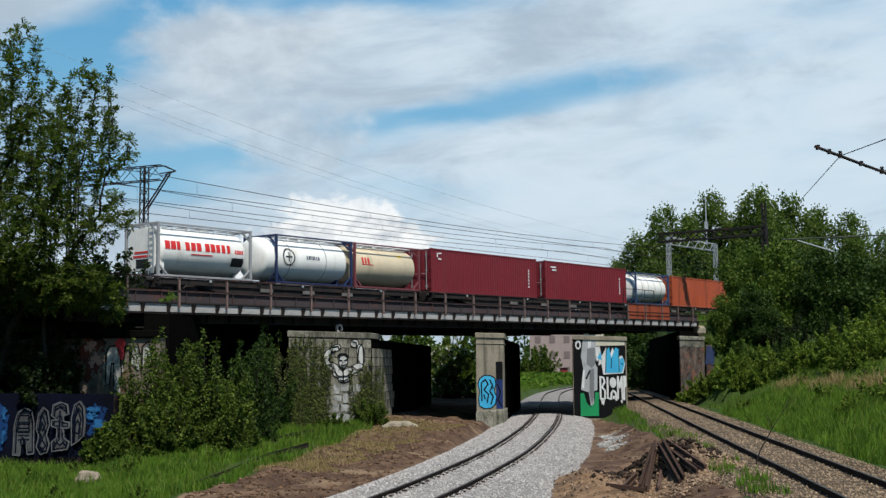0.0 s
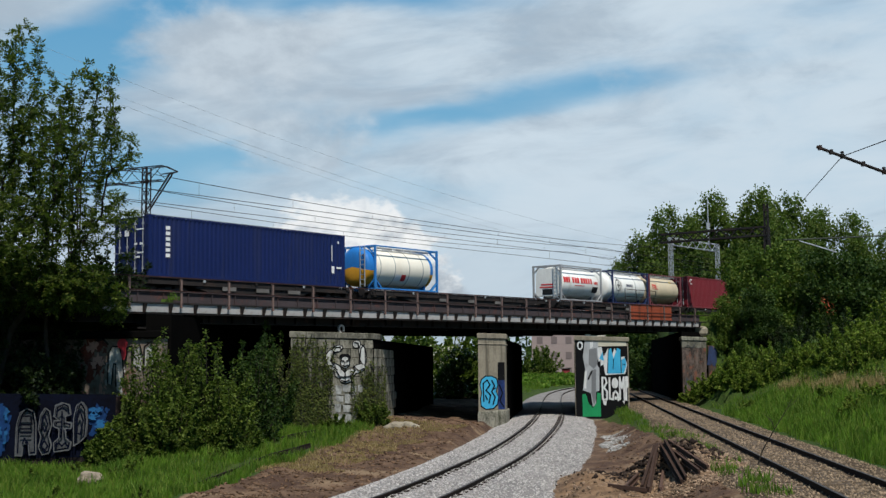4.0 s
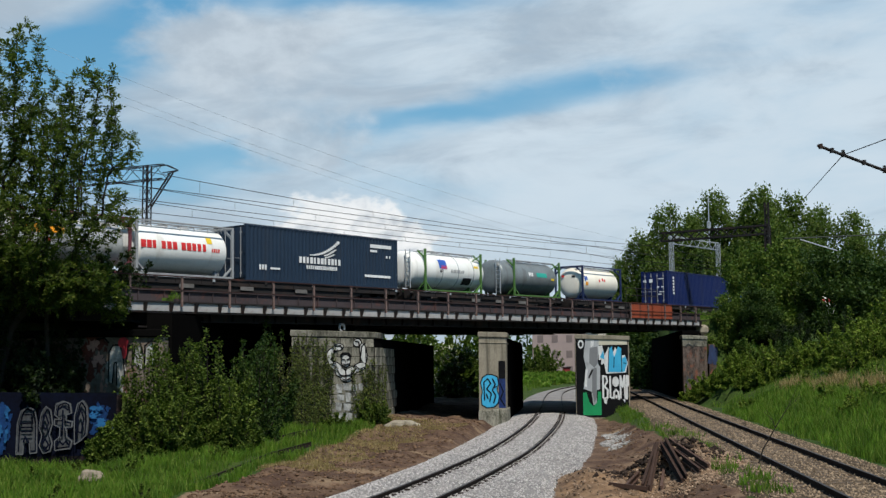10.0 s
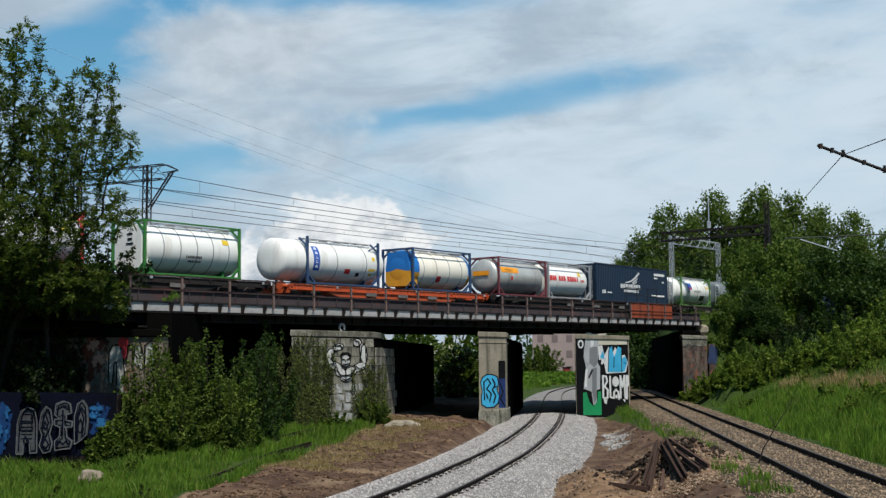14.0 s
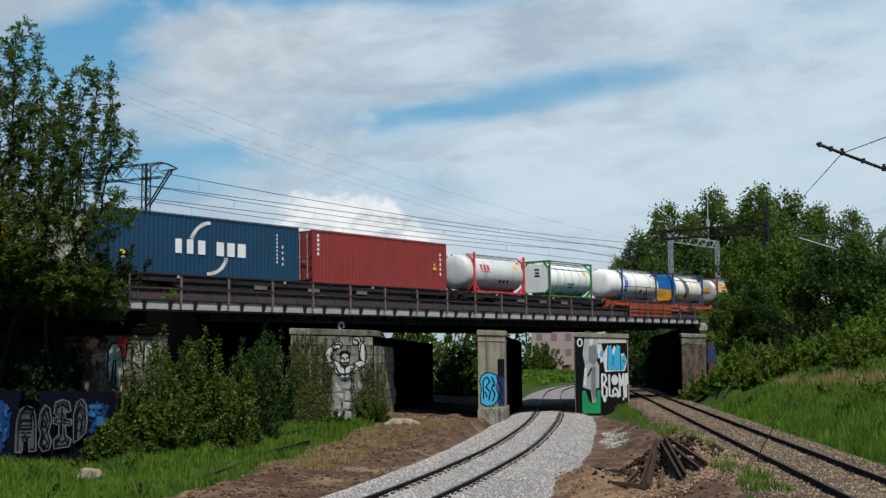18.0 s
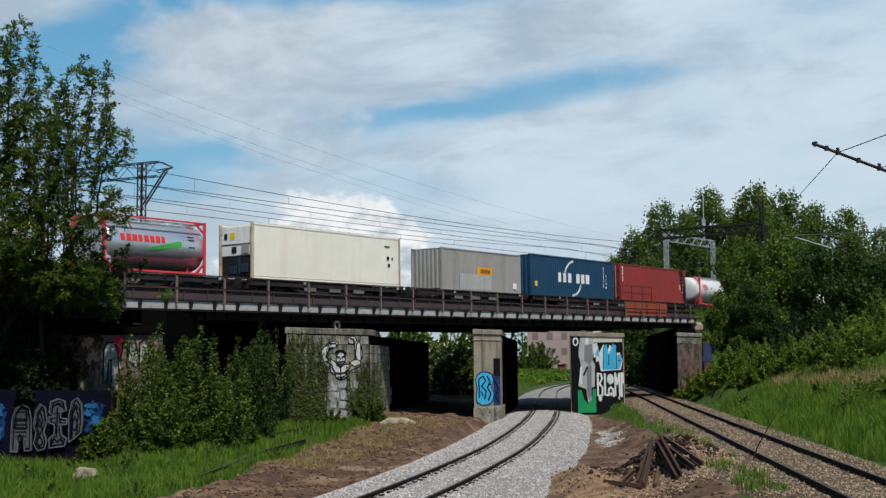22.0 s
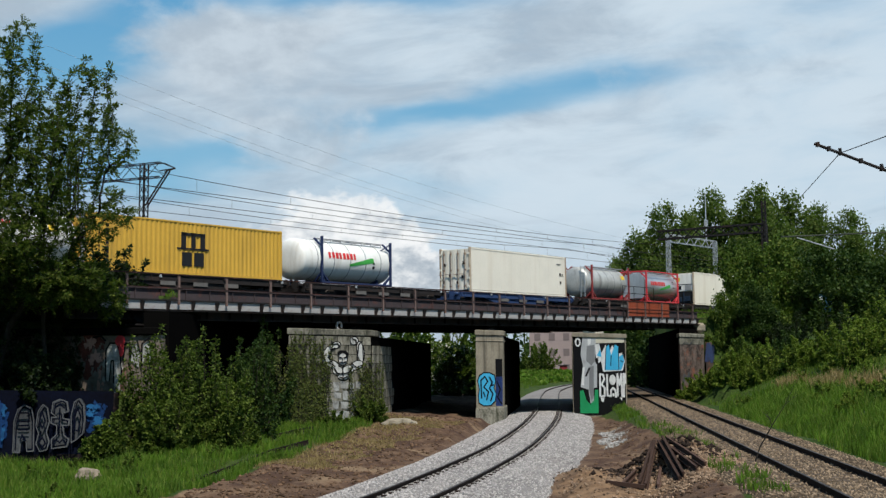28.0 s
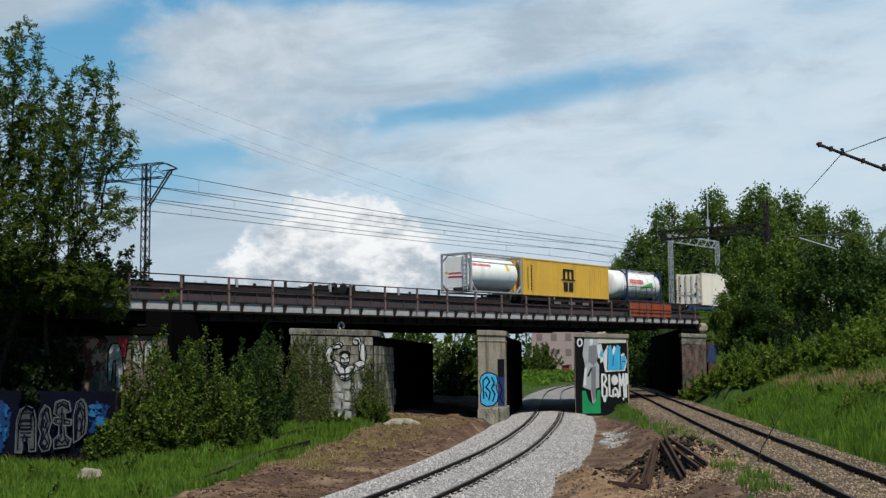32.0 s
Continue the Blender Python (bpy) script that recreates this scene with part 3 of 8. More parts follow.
# ---- tracks ----
def rail_thing(name, label, path, gauge, top):
    t = thing(name, label, "railway track", kind="structure")
    for sgn in (-1, 1):
        bm = bmesh.new()
        prof = [(-0.075, -0.17), (-0.075, -0.155), (-0.012, -0.13), (-0.012, -0.05), (-0.036, -0.038), (-0.036, -0.003), (0.036, -0.003), (0.036, -0.038), (0.012, -0.05), (0.012, -0.13), (0.075, -0.155), (0.075, -0.17)]
        pts = []
        for i, p in enumerate(path):
            a, b = path[max(i - 1, 0)], path[min(i + 1, len(path) - 1)]
            d = (b - a) / np.linalg.norm(b - a)
            pts.append((p[0] + d[1] * sgn * gauge / 2, p[1] - d[0] * sgn * gauge / 2, top))
        sweep(bm, pts, prof)
        rail = part("rail", bm, RAIL_SIDE, t)
        bm = bmesh.new()
        sweep(bm, pts, [(-0.034, -0.0025), (-0.03, 0.0015), (0.03, 0.0015), (0.034, -0.0025)])
        part("rail_head", bm, RAIL_TOP, rail)
    return t


def along(path, step, y0, y1):
    """Evenly spaced places and directions along a path."""
    acc, nxt = 0.0, 0.0
    for a, b in zip(path, path[1:]):
        n = np.linalg.norm(b - a)
        while nxt < acc + n:
            p = a + (b - a) * ((nxt - acc) / n)
            if y0 <= p[1] <= y1:
                yield p, (b - a) / n
            nxt += step
        acc += n


def ballast_bed(name, label, path, prof, mat, base):
    bm = bmesh.new()
    sweep(bm, [(p[0], p[1], base) for p in path], prof, closed=False)
    return tagged(part(name, bm, mat), label, "ballast", kind="structure")


def scatter_stones(name, label, path, prof, base, mat, n, y0, y1, size, seed):
    """Loose stones bedded in the surface of the ballast."""
    rng = np.random.default_rng(seed)
    yy = y0 + (y1 - y0) * rng.random(n) ** 1.5
    px = np.array([p[0] for p in path])
    py = np.array([p[1] for p in path])
    u = np.array([q[0] for q in prof])
    w = np.array([q[1] for q in prof])
    off = u[0] + (u[-1] - u[0]) * rng.random(n)
    lie = np.sqrt(1 + np.interp(yy, py, np.gradient(px, py)) ** 2)
    x = np.interp(yy, py, px) + off * lie
    z = base + np.interp(off, u, w)
    oct_v = np.array([(1, 0, 0), (-1, 0, 0), (0, 1, 0), (0, -1, 0), (0, 0, 1), (0, 0, -1)], float)
    tri = np.array([(0, 2, 4), (2, 1, 4), (1, 3, 4), (3, 0, 4), (2, 0, 5), (1, 2, 5), (3, 1, 5), (0, 3, 5)])
    sc = size * (0.5 + rng.random((n, 1, 3)))
    ang = rng.random(n) * 6.28
    v = oct_v[None] * sc
    v = v + rng.normal(size=v.shape) * size * 0.18
    c, s = np.cos(ang)[:, None], np.sin(ang)[:, None]
    v = np.stack([v[..., 0] * c - v[..., 1] * s, v[..., 0] * s + v[..., 1] * c, v[..., 2] * 0.8], -1)
    v += np.stack([x, yy, z + size * 0.15], -1)[:, None]
    q = tri[None] + (np.arange(n) * 6)[:, None, None]
    tagged(new(name, from_arrays(name, v.reshape(-1, 3), q.reshape(-1, 3), mat)), label, "stones", kind="stuff")


PROF_NEW = [(-3.0, -0.38), (-2.35, -0.12), (-1.75, 0.0), (1.65, 0.0), (2.15, -0.12), (2.85, -0.40)]
PROF_OLD = [(-2.7, -0.42), (-1.9, -0.02), (-1.5, 0.0), (1.5, 0.0), (1.9, -0.02), (2.6, -0.40)]
ballast_bed("new_ballast", "bed of fresh pale grey crushed stone under the curved track", NEW_TRACK, PROF_NEW, BALLAST, 0.05)
ballast_bed("old_ballast", "bed of old brown ballast under the straight track", OLD_TRACK, PROF_OLD, BALLAST_OLD, 0.52)
rail_thing("new_track", "newly laid curved railway track in pale ballast", NEW_TRACK, 1.505, 0.17)
rail_thing("old_track", "old rusty railway track in brown ballast", OLD_TRACK, 1.505, 0.67)


# ---- the bridge ----
S0, S1 = 26.5, 82.3
L_EDGE = 36.0


def make_bridge():
    deck = thing("bridge_deck", "dark riveted steel railway bridge deck with pale edge plates", "bridge", BRIDGE, kind="structure")
    a, b = S0 - 55, S1 - 55
    bm = bmesh.new()
    # slab coloured near-black, so its soffit has the shade painted in
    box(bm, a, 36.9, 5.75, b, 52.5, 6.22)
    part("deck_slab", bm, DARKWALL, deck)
    for i, l in enumerate((36.72, 40.2, 43.5, 46.5, 49.5, 52.4)):
        bm = bmesh.new()
        box(bm, a, l - 0.02, 5.22, b, l + 0.02, 5.76)
        box(bm, a, l - 0.19, 5.20, b, l + 0.19, 5.235)
        box(bm, a, l - 0.16, 5.555, b, l + 0.16, 5.58)
        x = a + 0.4
        while x < b:
            box(bm, x - 0.012, l - 0.15, 5.236, x + 0.012, l + 0.15, 5.554)
            x += 1.29
        part("girder", bm, STEEL_DARK, deck)
    bm = bmesh.new()
    box(bm, a, 36.62, 5.96, b, 36.66, 6.44)
    box(bm, a, 36.54, 6.44, b, 36.74, 6.47)
    x = a + 0.5
    while x < b:
        box(bm, x - 0.015, 36.56, 5.97, x + 0.015, 36.618, 6.438)
        x += 1.29
    part("ballast_girder", bm, surface("grey_purple_girder_paint", (0.070, 0.056, 0.060), (0.028, 0.023, 0.024), rough=0.8, stain=(0.13, 0.055, 0.045), stain_amount=0.6, stain_scale=1.4, grain=14, spec=0.12), deck, "grey rust-streaked plate girder along the walkway")
    bm = bmesh.new()
    box(bm, a, 36.10, 5.945, b, 36.61, 6.0)
    part("walkway", bm, STEEL_DARK, deck)
    bm = bmesh.new()
    box(bm, a, 47.4, 6.23, b, 47.55, 7.62)
    x = a + 0.5
    while x < b:
        box(bm, x - 0.02, 47.28, 6.23, x + 0.02, 47.398, 7.6)
        x += 1.6
    part("far_parapet", bm, STEEL_DARK, deck, "black plate parapet behind the tracks")
    # edge plates and the brackets between them
    pb = bmesh.new()
    box(pb, -0.60, 0, -0.165, 0.60, 0.012, 0.165, 0.004)
    plate = mesh_of("edge_plate", pb, PLATE)
    bb = bmesh.new()
    for y0 in (0.0,):
        vs = [bb.verts.new(c) for c in ((-0.03, -0.22, 0.17), (-0.03, 0.02, 0.17), (-0.03, 0.02, -0.20), (-0.03, -0.10, -0.20), (0.03, -0.22, 0.17), (0.03, 0.02, 0.17), (0.03, 0.02, -0.20), (0.03, -0.10, -0.20))]
        for f in ((0, 1, 2, 3), (7, 6, 5, 4), (0, 4, 5, 1), (1, 5, 6, 2), (2, 6, 7, 3), (3, 7, 4, 0)):
            bb.faces.new([vs[i] for i in f])
    bracket = mesh_of("bracket", bb, STEEL_DARK)
    n = int((S1 - S0) / 1.29)
    for i in range(n):
        x = a + 1.1 + i * 1.29
        if x + 0.6 < b:
            piece("edge_plate", plate, deck, Matrix.Translation((x, 36.16, 5.77)))
        piece("bracket", bracket, deck, Matrix.Translation((x - 0.645, 36.17, 5.77)))
    bm = bmesh.new()
    box(bm, a, 36.1, 5.53, b, 36.3, 5.565)
    part("lower_flange", bm, STEEL_DARK, deck)
    # track on the deck
    for c in (39.5, 43.91):
        for g in (-0.7525, 0.7525):
            bm = bmesh.new()
            box(bm, a, c + g - 0.036, 6.26, b, c + g + 0.036, 6.40)
            part("deck_rail", bm, RAIL_SIDE, deck)
    # bearings
    for x, y in ((-11.9, 45.7), (-4.4, 57.3), (2.6, 66.0), (10.2, 77.9), (18.6, 88.0)):
        s, l = x * E1[0] + y * E1[1], x * E2[0] + y * E2[1]
        bm = bmesh.new()
        box(bm, s - 55.35, l - 0.3, 4.96, s - 54.65, l + 0.3, 5.03)
        bar(bm, (s - 55, l - 0.25, 5.1), (s - 55, l + 0.25, 5.1), 0.15, seg=10)
        box(bm, s - 55.3, l - 0.25, 5.12, s - 54.7, l + 0.25, 5.195)
        part("bearing", bm, STEEL_DARK, deck)
    ring = bmesh.new()
    for k in range(20):
        a0, a1 = 6.2832 * k / 24 - 0.6, 6.2832 * (k + 1) / 24 - 0.6
        bar(ring, (-13.63 + 0.17 * math.cos(a0), 36.42, 5.06 + 0.17 * math.sin(a0)), (-13.63 + 0.17 * math.cos(a1), 36.42, 5.06 + 0.17 * math.sin(a1)), 0.09, 0.08)
    part("roller_ring", ring, PLATE, deck, "pale ring of a roller bearing")


def make_railing():
    r = thing("railing", "rusty steel walkway railing along the bridge edge", "railing", BRIDGE)
    pm = bmesh.new()
    box(pm, -0.045, -0.012, -0.18, 0.045, 0.012, 1.0)
    box(pm, -0.012, 0.012, -0.18, 0.012, 0.085, 1.0)
    post = mesh_of("post", pm, STEEL_POST)
    x = 28.72 - 55
    while x < S1 - 55:
        piece("post", post, r, Matrix.Translation((x, L_EDGE + 0.0, 5.97)))
        x += 2.575
    for z, w in ((6.985, 0.05), (6.45, 0.035)):
        bm = bmesh.new()
        box(bm, S0 - 55.5, L_EDGE - 0.04, z - w / 2, S1 - 54.4, L_EDGE - 0.015, z + w / 2)
        part("handrail" if z > 6.8 else "middle_rail", bm, STEEL_RUST, r)


make_bridge()
make_railing()


def rot_track(x, y, z=0.0):
    """A frame whose y runs along the lower tracks."""
    return pose(x, y, z, 0, 0, -math.degrees(math.atan(SLANT)))


def masonry(parent, x0, x1, z0, z1, y, course, mat, seed, length=0.85, proud=0.05, skip=0.0):
    """Courses of single blocks, proud of the joints, on a face at y."""
    rng = random.Random(seed)
    meshes = []
    for w in (0.55, 0.8, 1.0, 1.3):
        bm = bmesh.new()
        box(bm, 0, -proud, 0, length * w - 0.025, 0.06, course - 0.022, 0.018)
        for v in bm.verts:
            v.co.y += rng.uniform(-0.012, 0.012)
        meshes.append((length * w, mesh_of("stone", bm, mat)))
    z = z0
    while z < z1 - 0.1:
        x = x0
        while x < x1 - 0.05:
            w, me = rng.choice(meshes)
            if x + w > x1 or x1 - x - w < 0.25:
                w, me = min(meshes, key=lambda q: abs(q[0] - (x1 - x)))
            k = min((x1 - x) / w, 1.6) if x1 - x - w < 0.25 else 1.0
            if rng.random() >= skip:
                piece("stone", me, parent, Matrix.Translation((x, y - rng.uniform(0, 0.02), z)) @ Matrix.Diagonal((k, k, min(1.0, (z1 - z) / course), 1)))
            x += w * k
        z += course


def make_pier(name, label, x0, x1, y, z0, z1, depth, mat, course=0.42, seed=1, cap=True, blocks=True, top=None):
    p = thing(name, label, "bridge pier", rot_track(x0, y), kind="structure")
    w = x1 - x0
    # the flanks' shade is painted in with a near-black colour
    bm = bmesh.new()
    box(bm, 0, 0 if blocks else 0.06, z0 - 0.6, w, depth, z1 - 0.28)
    part("core", bm, MORTAR, p, "pier walls coloured black for the shade under the deck")
    if not blocks:
        bm = bmesh.new()
        box(bm, -0.01, 0.0, z0 - 0.5, w + 0.01, 1.1, z1 - 0.285, 0.03)
        part("facing", bm, mat, p, "pale weathered concrete facing")
    if blocks:
        masonry(p, 0.0, w, z0 - 0.1, z1 - 0.3, -0.004, course, mat, seed)
    if cap:
        bm = bmesh.new()
        box(bm, -0.04, -0.14, z1 - 0.28, w + 0.06, min(depth, 2.2), z1, 0.03)
        part("cap", bm, top or CONCRETE, p)
    return p


SKEW = 1.7245      # the piers' fronts run along the bridge, their flanks along the tracks
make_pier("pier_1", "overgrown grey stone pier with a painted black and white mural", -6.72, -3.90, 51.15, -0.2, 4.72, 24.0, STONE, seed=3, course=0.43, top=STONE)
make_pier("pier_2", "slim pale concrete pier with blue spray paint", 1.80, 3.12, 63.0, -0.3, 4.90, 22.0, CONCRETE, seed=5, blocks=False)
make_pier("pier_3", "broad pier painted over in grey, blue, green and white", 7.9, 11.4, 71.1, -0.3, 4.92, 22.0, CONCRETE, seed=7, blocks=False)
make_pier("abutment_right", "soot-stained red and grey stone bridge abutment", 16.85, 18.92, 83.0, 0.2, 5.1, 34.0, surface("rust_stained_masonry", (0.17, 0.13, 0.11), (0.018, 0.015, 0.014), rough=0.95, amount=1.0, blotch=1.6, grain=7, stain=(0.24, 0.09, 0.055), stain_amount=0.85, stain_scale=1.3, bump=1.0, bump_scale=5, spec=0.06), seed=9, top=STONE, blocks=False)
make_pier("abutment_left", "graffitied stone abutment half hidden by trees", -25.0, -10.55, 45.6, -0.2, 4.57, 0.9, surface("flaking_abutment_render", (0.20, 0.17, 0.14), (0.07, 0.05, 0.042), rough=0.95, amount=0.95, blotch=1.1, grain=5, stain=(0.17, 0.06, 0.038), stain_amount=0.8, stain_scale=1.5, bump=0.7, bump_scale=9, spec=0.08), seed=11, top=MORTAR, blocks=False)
# side wall coloured near-black in place of the deck's shade
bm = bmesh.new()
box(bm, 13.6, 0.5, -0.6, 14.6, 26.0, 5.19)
part("side_wall", bm, MORTAR, bpy.data.objects["abutment_left"], "side wall coloured black for the shade under the deck")

p = bpy.data.objects["pier_1"]
rng_f = random.Random(6)
flank = []
for k in range(4):
    bm = bmesh.new()
    box(bm, 0, 0, 0, 0.06, 0.75 + 0.15 * k, 0.41, 0.015)
    flank.append((0.77 + 0.15 * k, mesh_of("stone", bm, STONE)))
z = -0.3
while z < 4.0:
    y = 0.02
    while y < 5.6:
        n, me = rng_f.choice(flank)
        piece("stone", me, p, Matrix.Translation((2.825 + rng_f.uniform(0, 0.02), y, z)))
        y += n
    z += 0.43
p = bpy.data.objects["abutment_right"]
# closes the gap below the deck end, black to pass for shade
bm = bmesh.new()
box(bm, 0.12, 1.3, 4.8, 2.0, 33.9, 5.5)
part("bearing_wall", bm, MORTAR, p, "wall under the deck end, coloured black for shade")
bm = bmesh.new()
box(bm, -0.02, -0.03, 4.3, 2.09, 1.0, 4.8, 0.03)
part("top_course", bm, STONE, p, "pale top course of stone")
bm = bmesh.new()
box(bm, 2.28, 0.3, -0.4, 4.4, 0.9, 4.5, 0.03)
part("wing", bm, STONE_RED, p, "sooty side wing of the abutment")

# ---- the train ----
MOVING = []          # (thing, place along the train)
WHEELS = []          # (wheelset, its place on the wagon)
LOAD_Z = 7.58
WIDTH = 2.438
WHITE = paint("white", (0.80, 0.79, 0.75), stain=(0.45, 0.40, 0.33), stain_amount=0.3)
CREAM = paint("cream", (0.82, 0.77, 0.66), stain=(0.58, 0.47, 0.34), stain_amount=0.18, stain_scale=0.7, amount=0.2)
SILVER = surface("clad_aluminium", (0.62, 0.64, 0.66), (0.45, 0.47, 0.49), rough=0.36, metal=0.75, bump=0.04, amount=0.5, stain=(0.25, 0.25, 0.25), stain_amount=0.3, streaks=True)
TANK_WHITE = surface("tank_white", (0.82, 0.82, 0.79), (0.66, 0.64, 0.58), rough=0.34, amount=0.45, bump=0.02, stain=(0.42, 0.37, 0.30), stain_amount=0.35, streaks=True)
TANK_PALE = surface("tank_pale_grey", (0.60, 0.60, 0.60), (0.40, 0.40, 0.41), rough=0.36, amount=0.5, bump=0.02, stain=(0.2, 0.19, 0.18), stain_amount=0.5, streaks=True)
TANK_TAN = surface("tank_tan", (0.60, 0.51, 0.36), (0.42, 0.35, 0.25), rough=0.4, amount=0.5, bump=0.02, stain=(0.3, 0.24, 0.17), stain_amount=0.4, streaks=True)
TANK_GREY = surface("tank_grey", (0.21, 0.235, 0.24), (0.11, 0.125, 0.13), rough=0.38, metal=0.2, amount=0.6, bump=0.03, stain=(0.10, 0.09, 0.08), stain_amount=0.5, streaks=True)
TANK_STEEL = surface("tank_dull_steel", (0.56, 0.56, 0.53), (0.33, 0.33, 0.31), rough=0.38, metal=0.35, amount=0.7, bump=0.03, stain=(0.16, 0.13, 0.10), stain_amount=0.5, streaks=True)
MAROON = paint("maroon", (0.17, 0.018, 0.026), stain=(0.12, 0.03, 0.03))
RED = paint("oxide_red", (0.26, 0.038, 0.035), stain=(0.16, 0.04, 0.035))
SCREEN_RED = paint("screen_orange_red", (0.27, 0.062, 0.03), stain=(0.10, 0.03, 0.02), stain_amount=0.7)
ORANGE = paint("orange", (0.36, 0.075, 0.032), stain=(0.14, 0.04, 0.025), stain_amount=0.6)
NAVY = paint("navy", (0.0055, 0.015, 0.085))
SLATE = paint("slate_blue", (0.017, 0.033, 0.060))
SEABLUE = paint("sea_blue", (0.012, 0.053, 0.105))
GREY = paint("beige_grey", (0.31, 0.29, 0.27))
YELLOW = paint("ochre_yellow", (0.62, 0.37, 0.055))
F_GREY = paint("frame_grey", (0.30, 0.31, 0.32))
F_NAVY = paint("frame_navy", (0.018, 0.03, 0.085))
F_RED = paint("frame_red", (0.62, 0.055, 0.065))
F_DEEP = paint("frame_deep_red", (0.26, 0.045, 0.045))
F_MAROON = paint("frame_maroon", (0.16, 0.045, 0.055))
F_BLUE = paint("frame_blue", (0.03, 0.19, 0.50))
F_STEELBLUE = paint("frame_steel_blue", (0.032, 0.065, 0.14))
F_GREEN = paint("frame_green", (0.045, 0.18, 0.045))
F_OLIVE = paint("frame_olive_green", (0.075, 0.165, 0.045))
BLUE_CAP = paint("cap_blue", (0.02, 0.17, 0.50))
AMBER = paint("cap_amber", (0.66, 0.32, 0.03))
M_BLACK = paint("mark_black", (0.015, 0.015, 0.017), stain_amount=0.1)
M_WHITE = paint("mark_white", (0.80, 0.80, 0.79), stain_amount=0.15)
M_RED = paint("mark_red", (0.60, 0.035, 0.035), stain_amount=0.15)
M_YELLOW = paint("mark_yellow", (0.75, 0.52, 0.04), stain_amount=0.15)
M_GREEN = paint("mark_green", (0.06, 0.38, 0.07), stain_amount=0.15)
M_TEAL = paint("mark_teal", (0.03, 0.35, 0.28), stain_amount=0.15)
M_BLUE = paint("mark_blue", (0.03, 0.10, 0.42), stain_amount=0.15)
M_ORANGE = paint("mark_orange", (0.85, 0.33, 0.02), stain_amount=0.1)
WAGON_BROWN = surface("wagon_brown", (0.025, 0.021, 0.020), (0.013, 0.011, 0.011), rough=0.75, stain=(0.05, 0.03, 0.022), stain_amount=0.5)
WAGON_BLUE = surface("wagon_blue", (0.03, 0.06, 0.15), (0.02, 0.03, 0.06), rough=0.7)
WAGON_ORANGE = paint("wagon_orange", (0.50, 0.085, 0.028), stain_amount=0.4)
WHEEL = surface("wheel_steel", (0.07, 0.06, 0.055), (0.03, 0.027, 0.025), rough=0.7, metal=0.4)


def train_place(s):
    return BRIDGE @ Matrix.Translation((s - 55, LAT, LOAD_Z))


def load_thing(name, label, category, s, group):
    t = thing(name, label, category, train_place(s), group)
    MOVING.append((t, s, 0.0))
    return t


def corrugated(bm, x0, x1, z0, z1, y, out, pitch=0.278, depth=0.036):
    """A trapezoidally pressed wall from x0 to x1 at y, its ribs pressed in from the side that out points to."""
    n = max(2, round((x1 - x0) / pitch))
    p = (x1 - x0) / n
    pts = []
    for i in range(n):
        a = x0 + i * p
        pts += [(a, 0), (a + p * 0.27, 0), (a + p * 0.5, depth), (a + p * 0.77, depth)]
    pts.append((x1, 0))
    lo = [bm.verts.new((x, y - out * d, z0)) for x, d in pts]
    hi = [bm.verts.new((x, y - out * d, z1)) for x, d in pts]
    for i in range(len(pts) - 1):
        bm.faces.new((lo[i], lo[i + 1], hi[i + 1], hi[i]))


def corrugated_end(bm, y0, y1, z0, z1, x, out, pitch=0.30, depth=0.05):
    n = max(2, round((y1 - y0) / pitch))
    p = (y1 - y0) / n
    pts = []
    for i in range(n):
        a = y0 + i * p
        pts += [(a, 0), (a + p * 0.3, 0), (a + p * 0.5, depth), (a + p * 0.8, depth)]
    pts.append((y1, 0))
    lo = [bm.verts.new((x - out * d, yy, z0)) for yy, d in pts]
    hi = [bm.verts.new((x - out * d, yy, z1)) for yy, d in pts]
    for i in range(len(pts) - 1):
        bm.faces.new((lo[i], lo[i + 1], hi[i + 1], hi[i]))


SPLIT = {"lettering": "letter_bar", "fine_lettering": "small_letter_bar", "hazard_label": "hazard_label", "warning_plate": "warning_plate", "size_plate": "door_marking"}


def marks(parent, name, mat, rects, y=-0.006, label=""):
    """Plain painted bars on the near side: (x, z, width, height)."""
    if name in SPLIT and len(rects) > 1:
        return [marks(parent, SPLIT[name], mat, [q], y, label) for q in rects]
    bm = bmesh.new()
    for x, z, w, h in rects:
        box(bm, x, y - 0.006, z, x + w, y + 0.004, z + h)
    return part(name, bm, mat, parent, label)


def letters(x, z, h, n, w=None, gap=0.28, stroke=0.3, seed=0):
    """Bars in the rhythm of a line of lettering."""
    rng = random.Random(seed)
    w = w or h * 0.62
    out = []
    for i in range(n):
        a = x + i * (w + h * gap * 0.45)
        out.append((a, z, w * rng.uniform(0.62, 0.92), h))
    return out


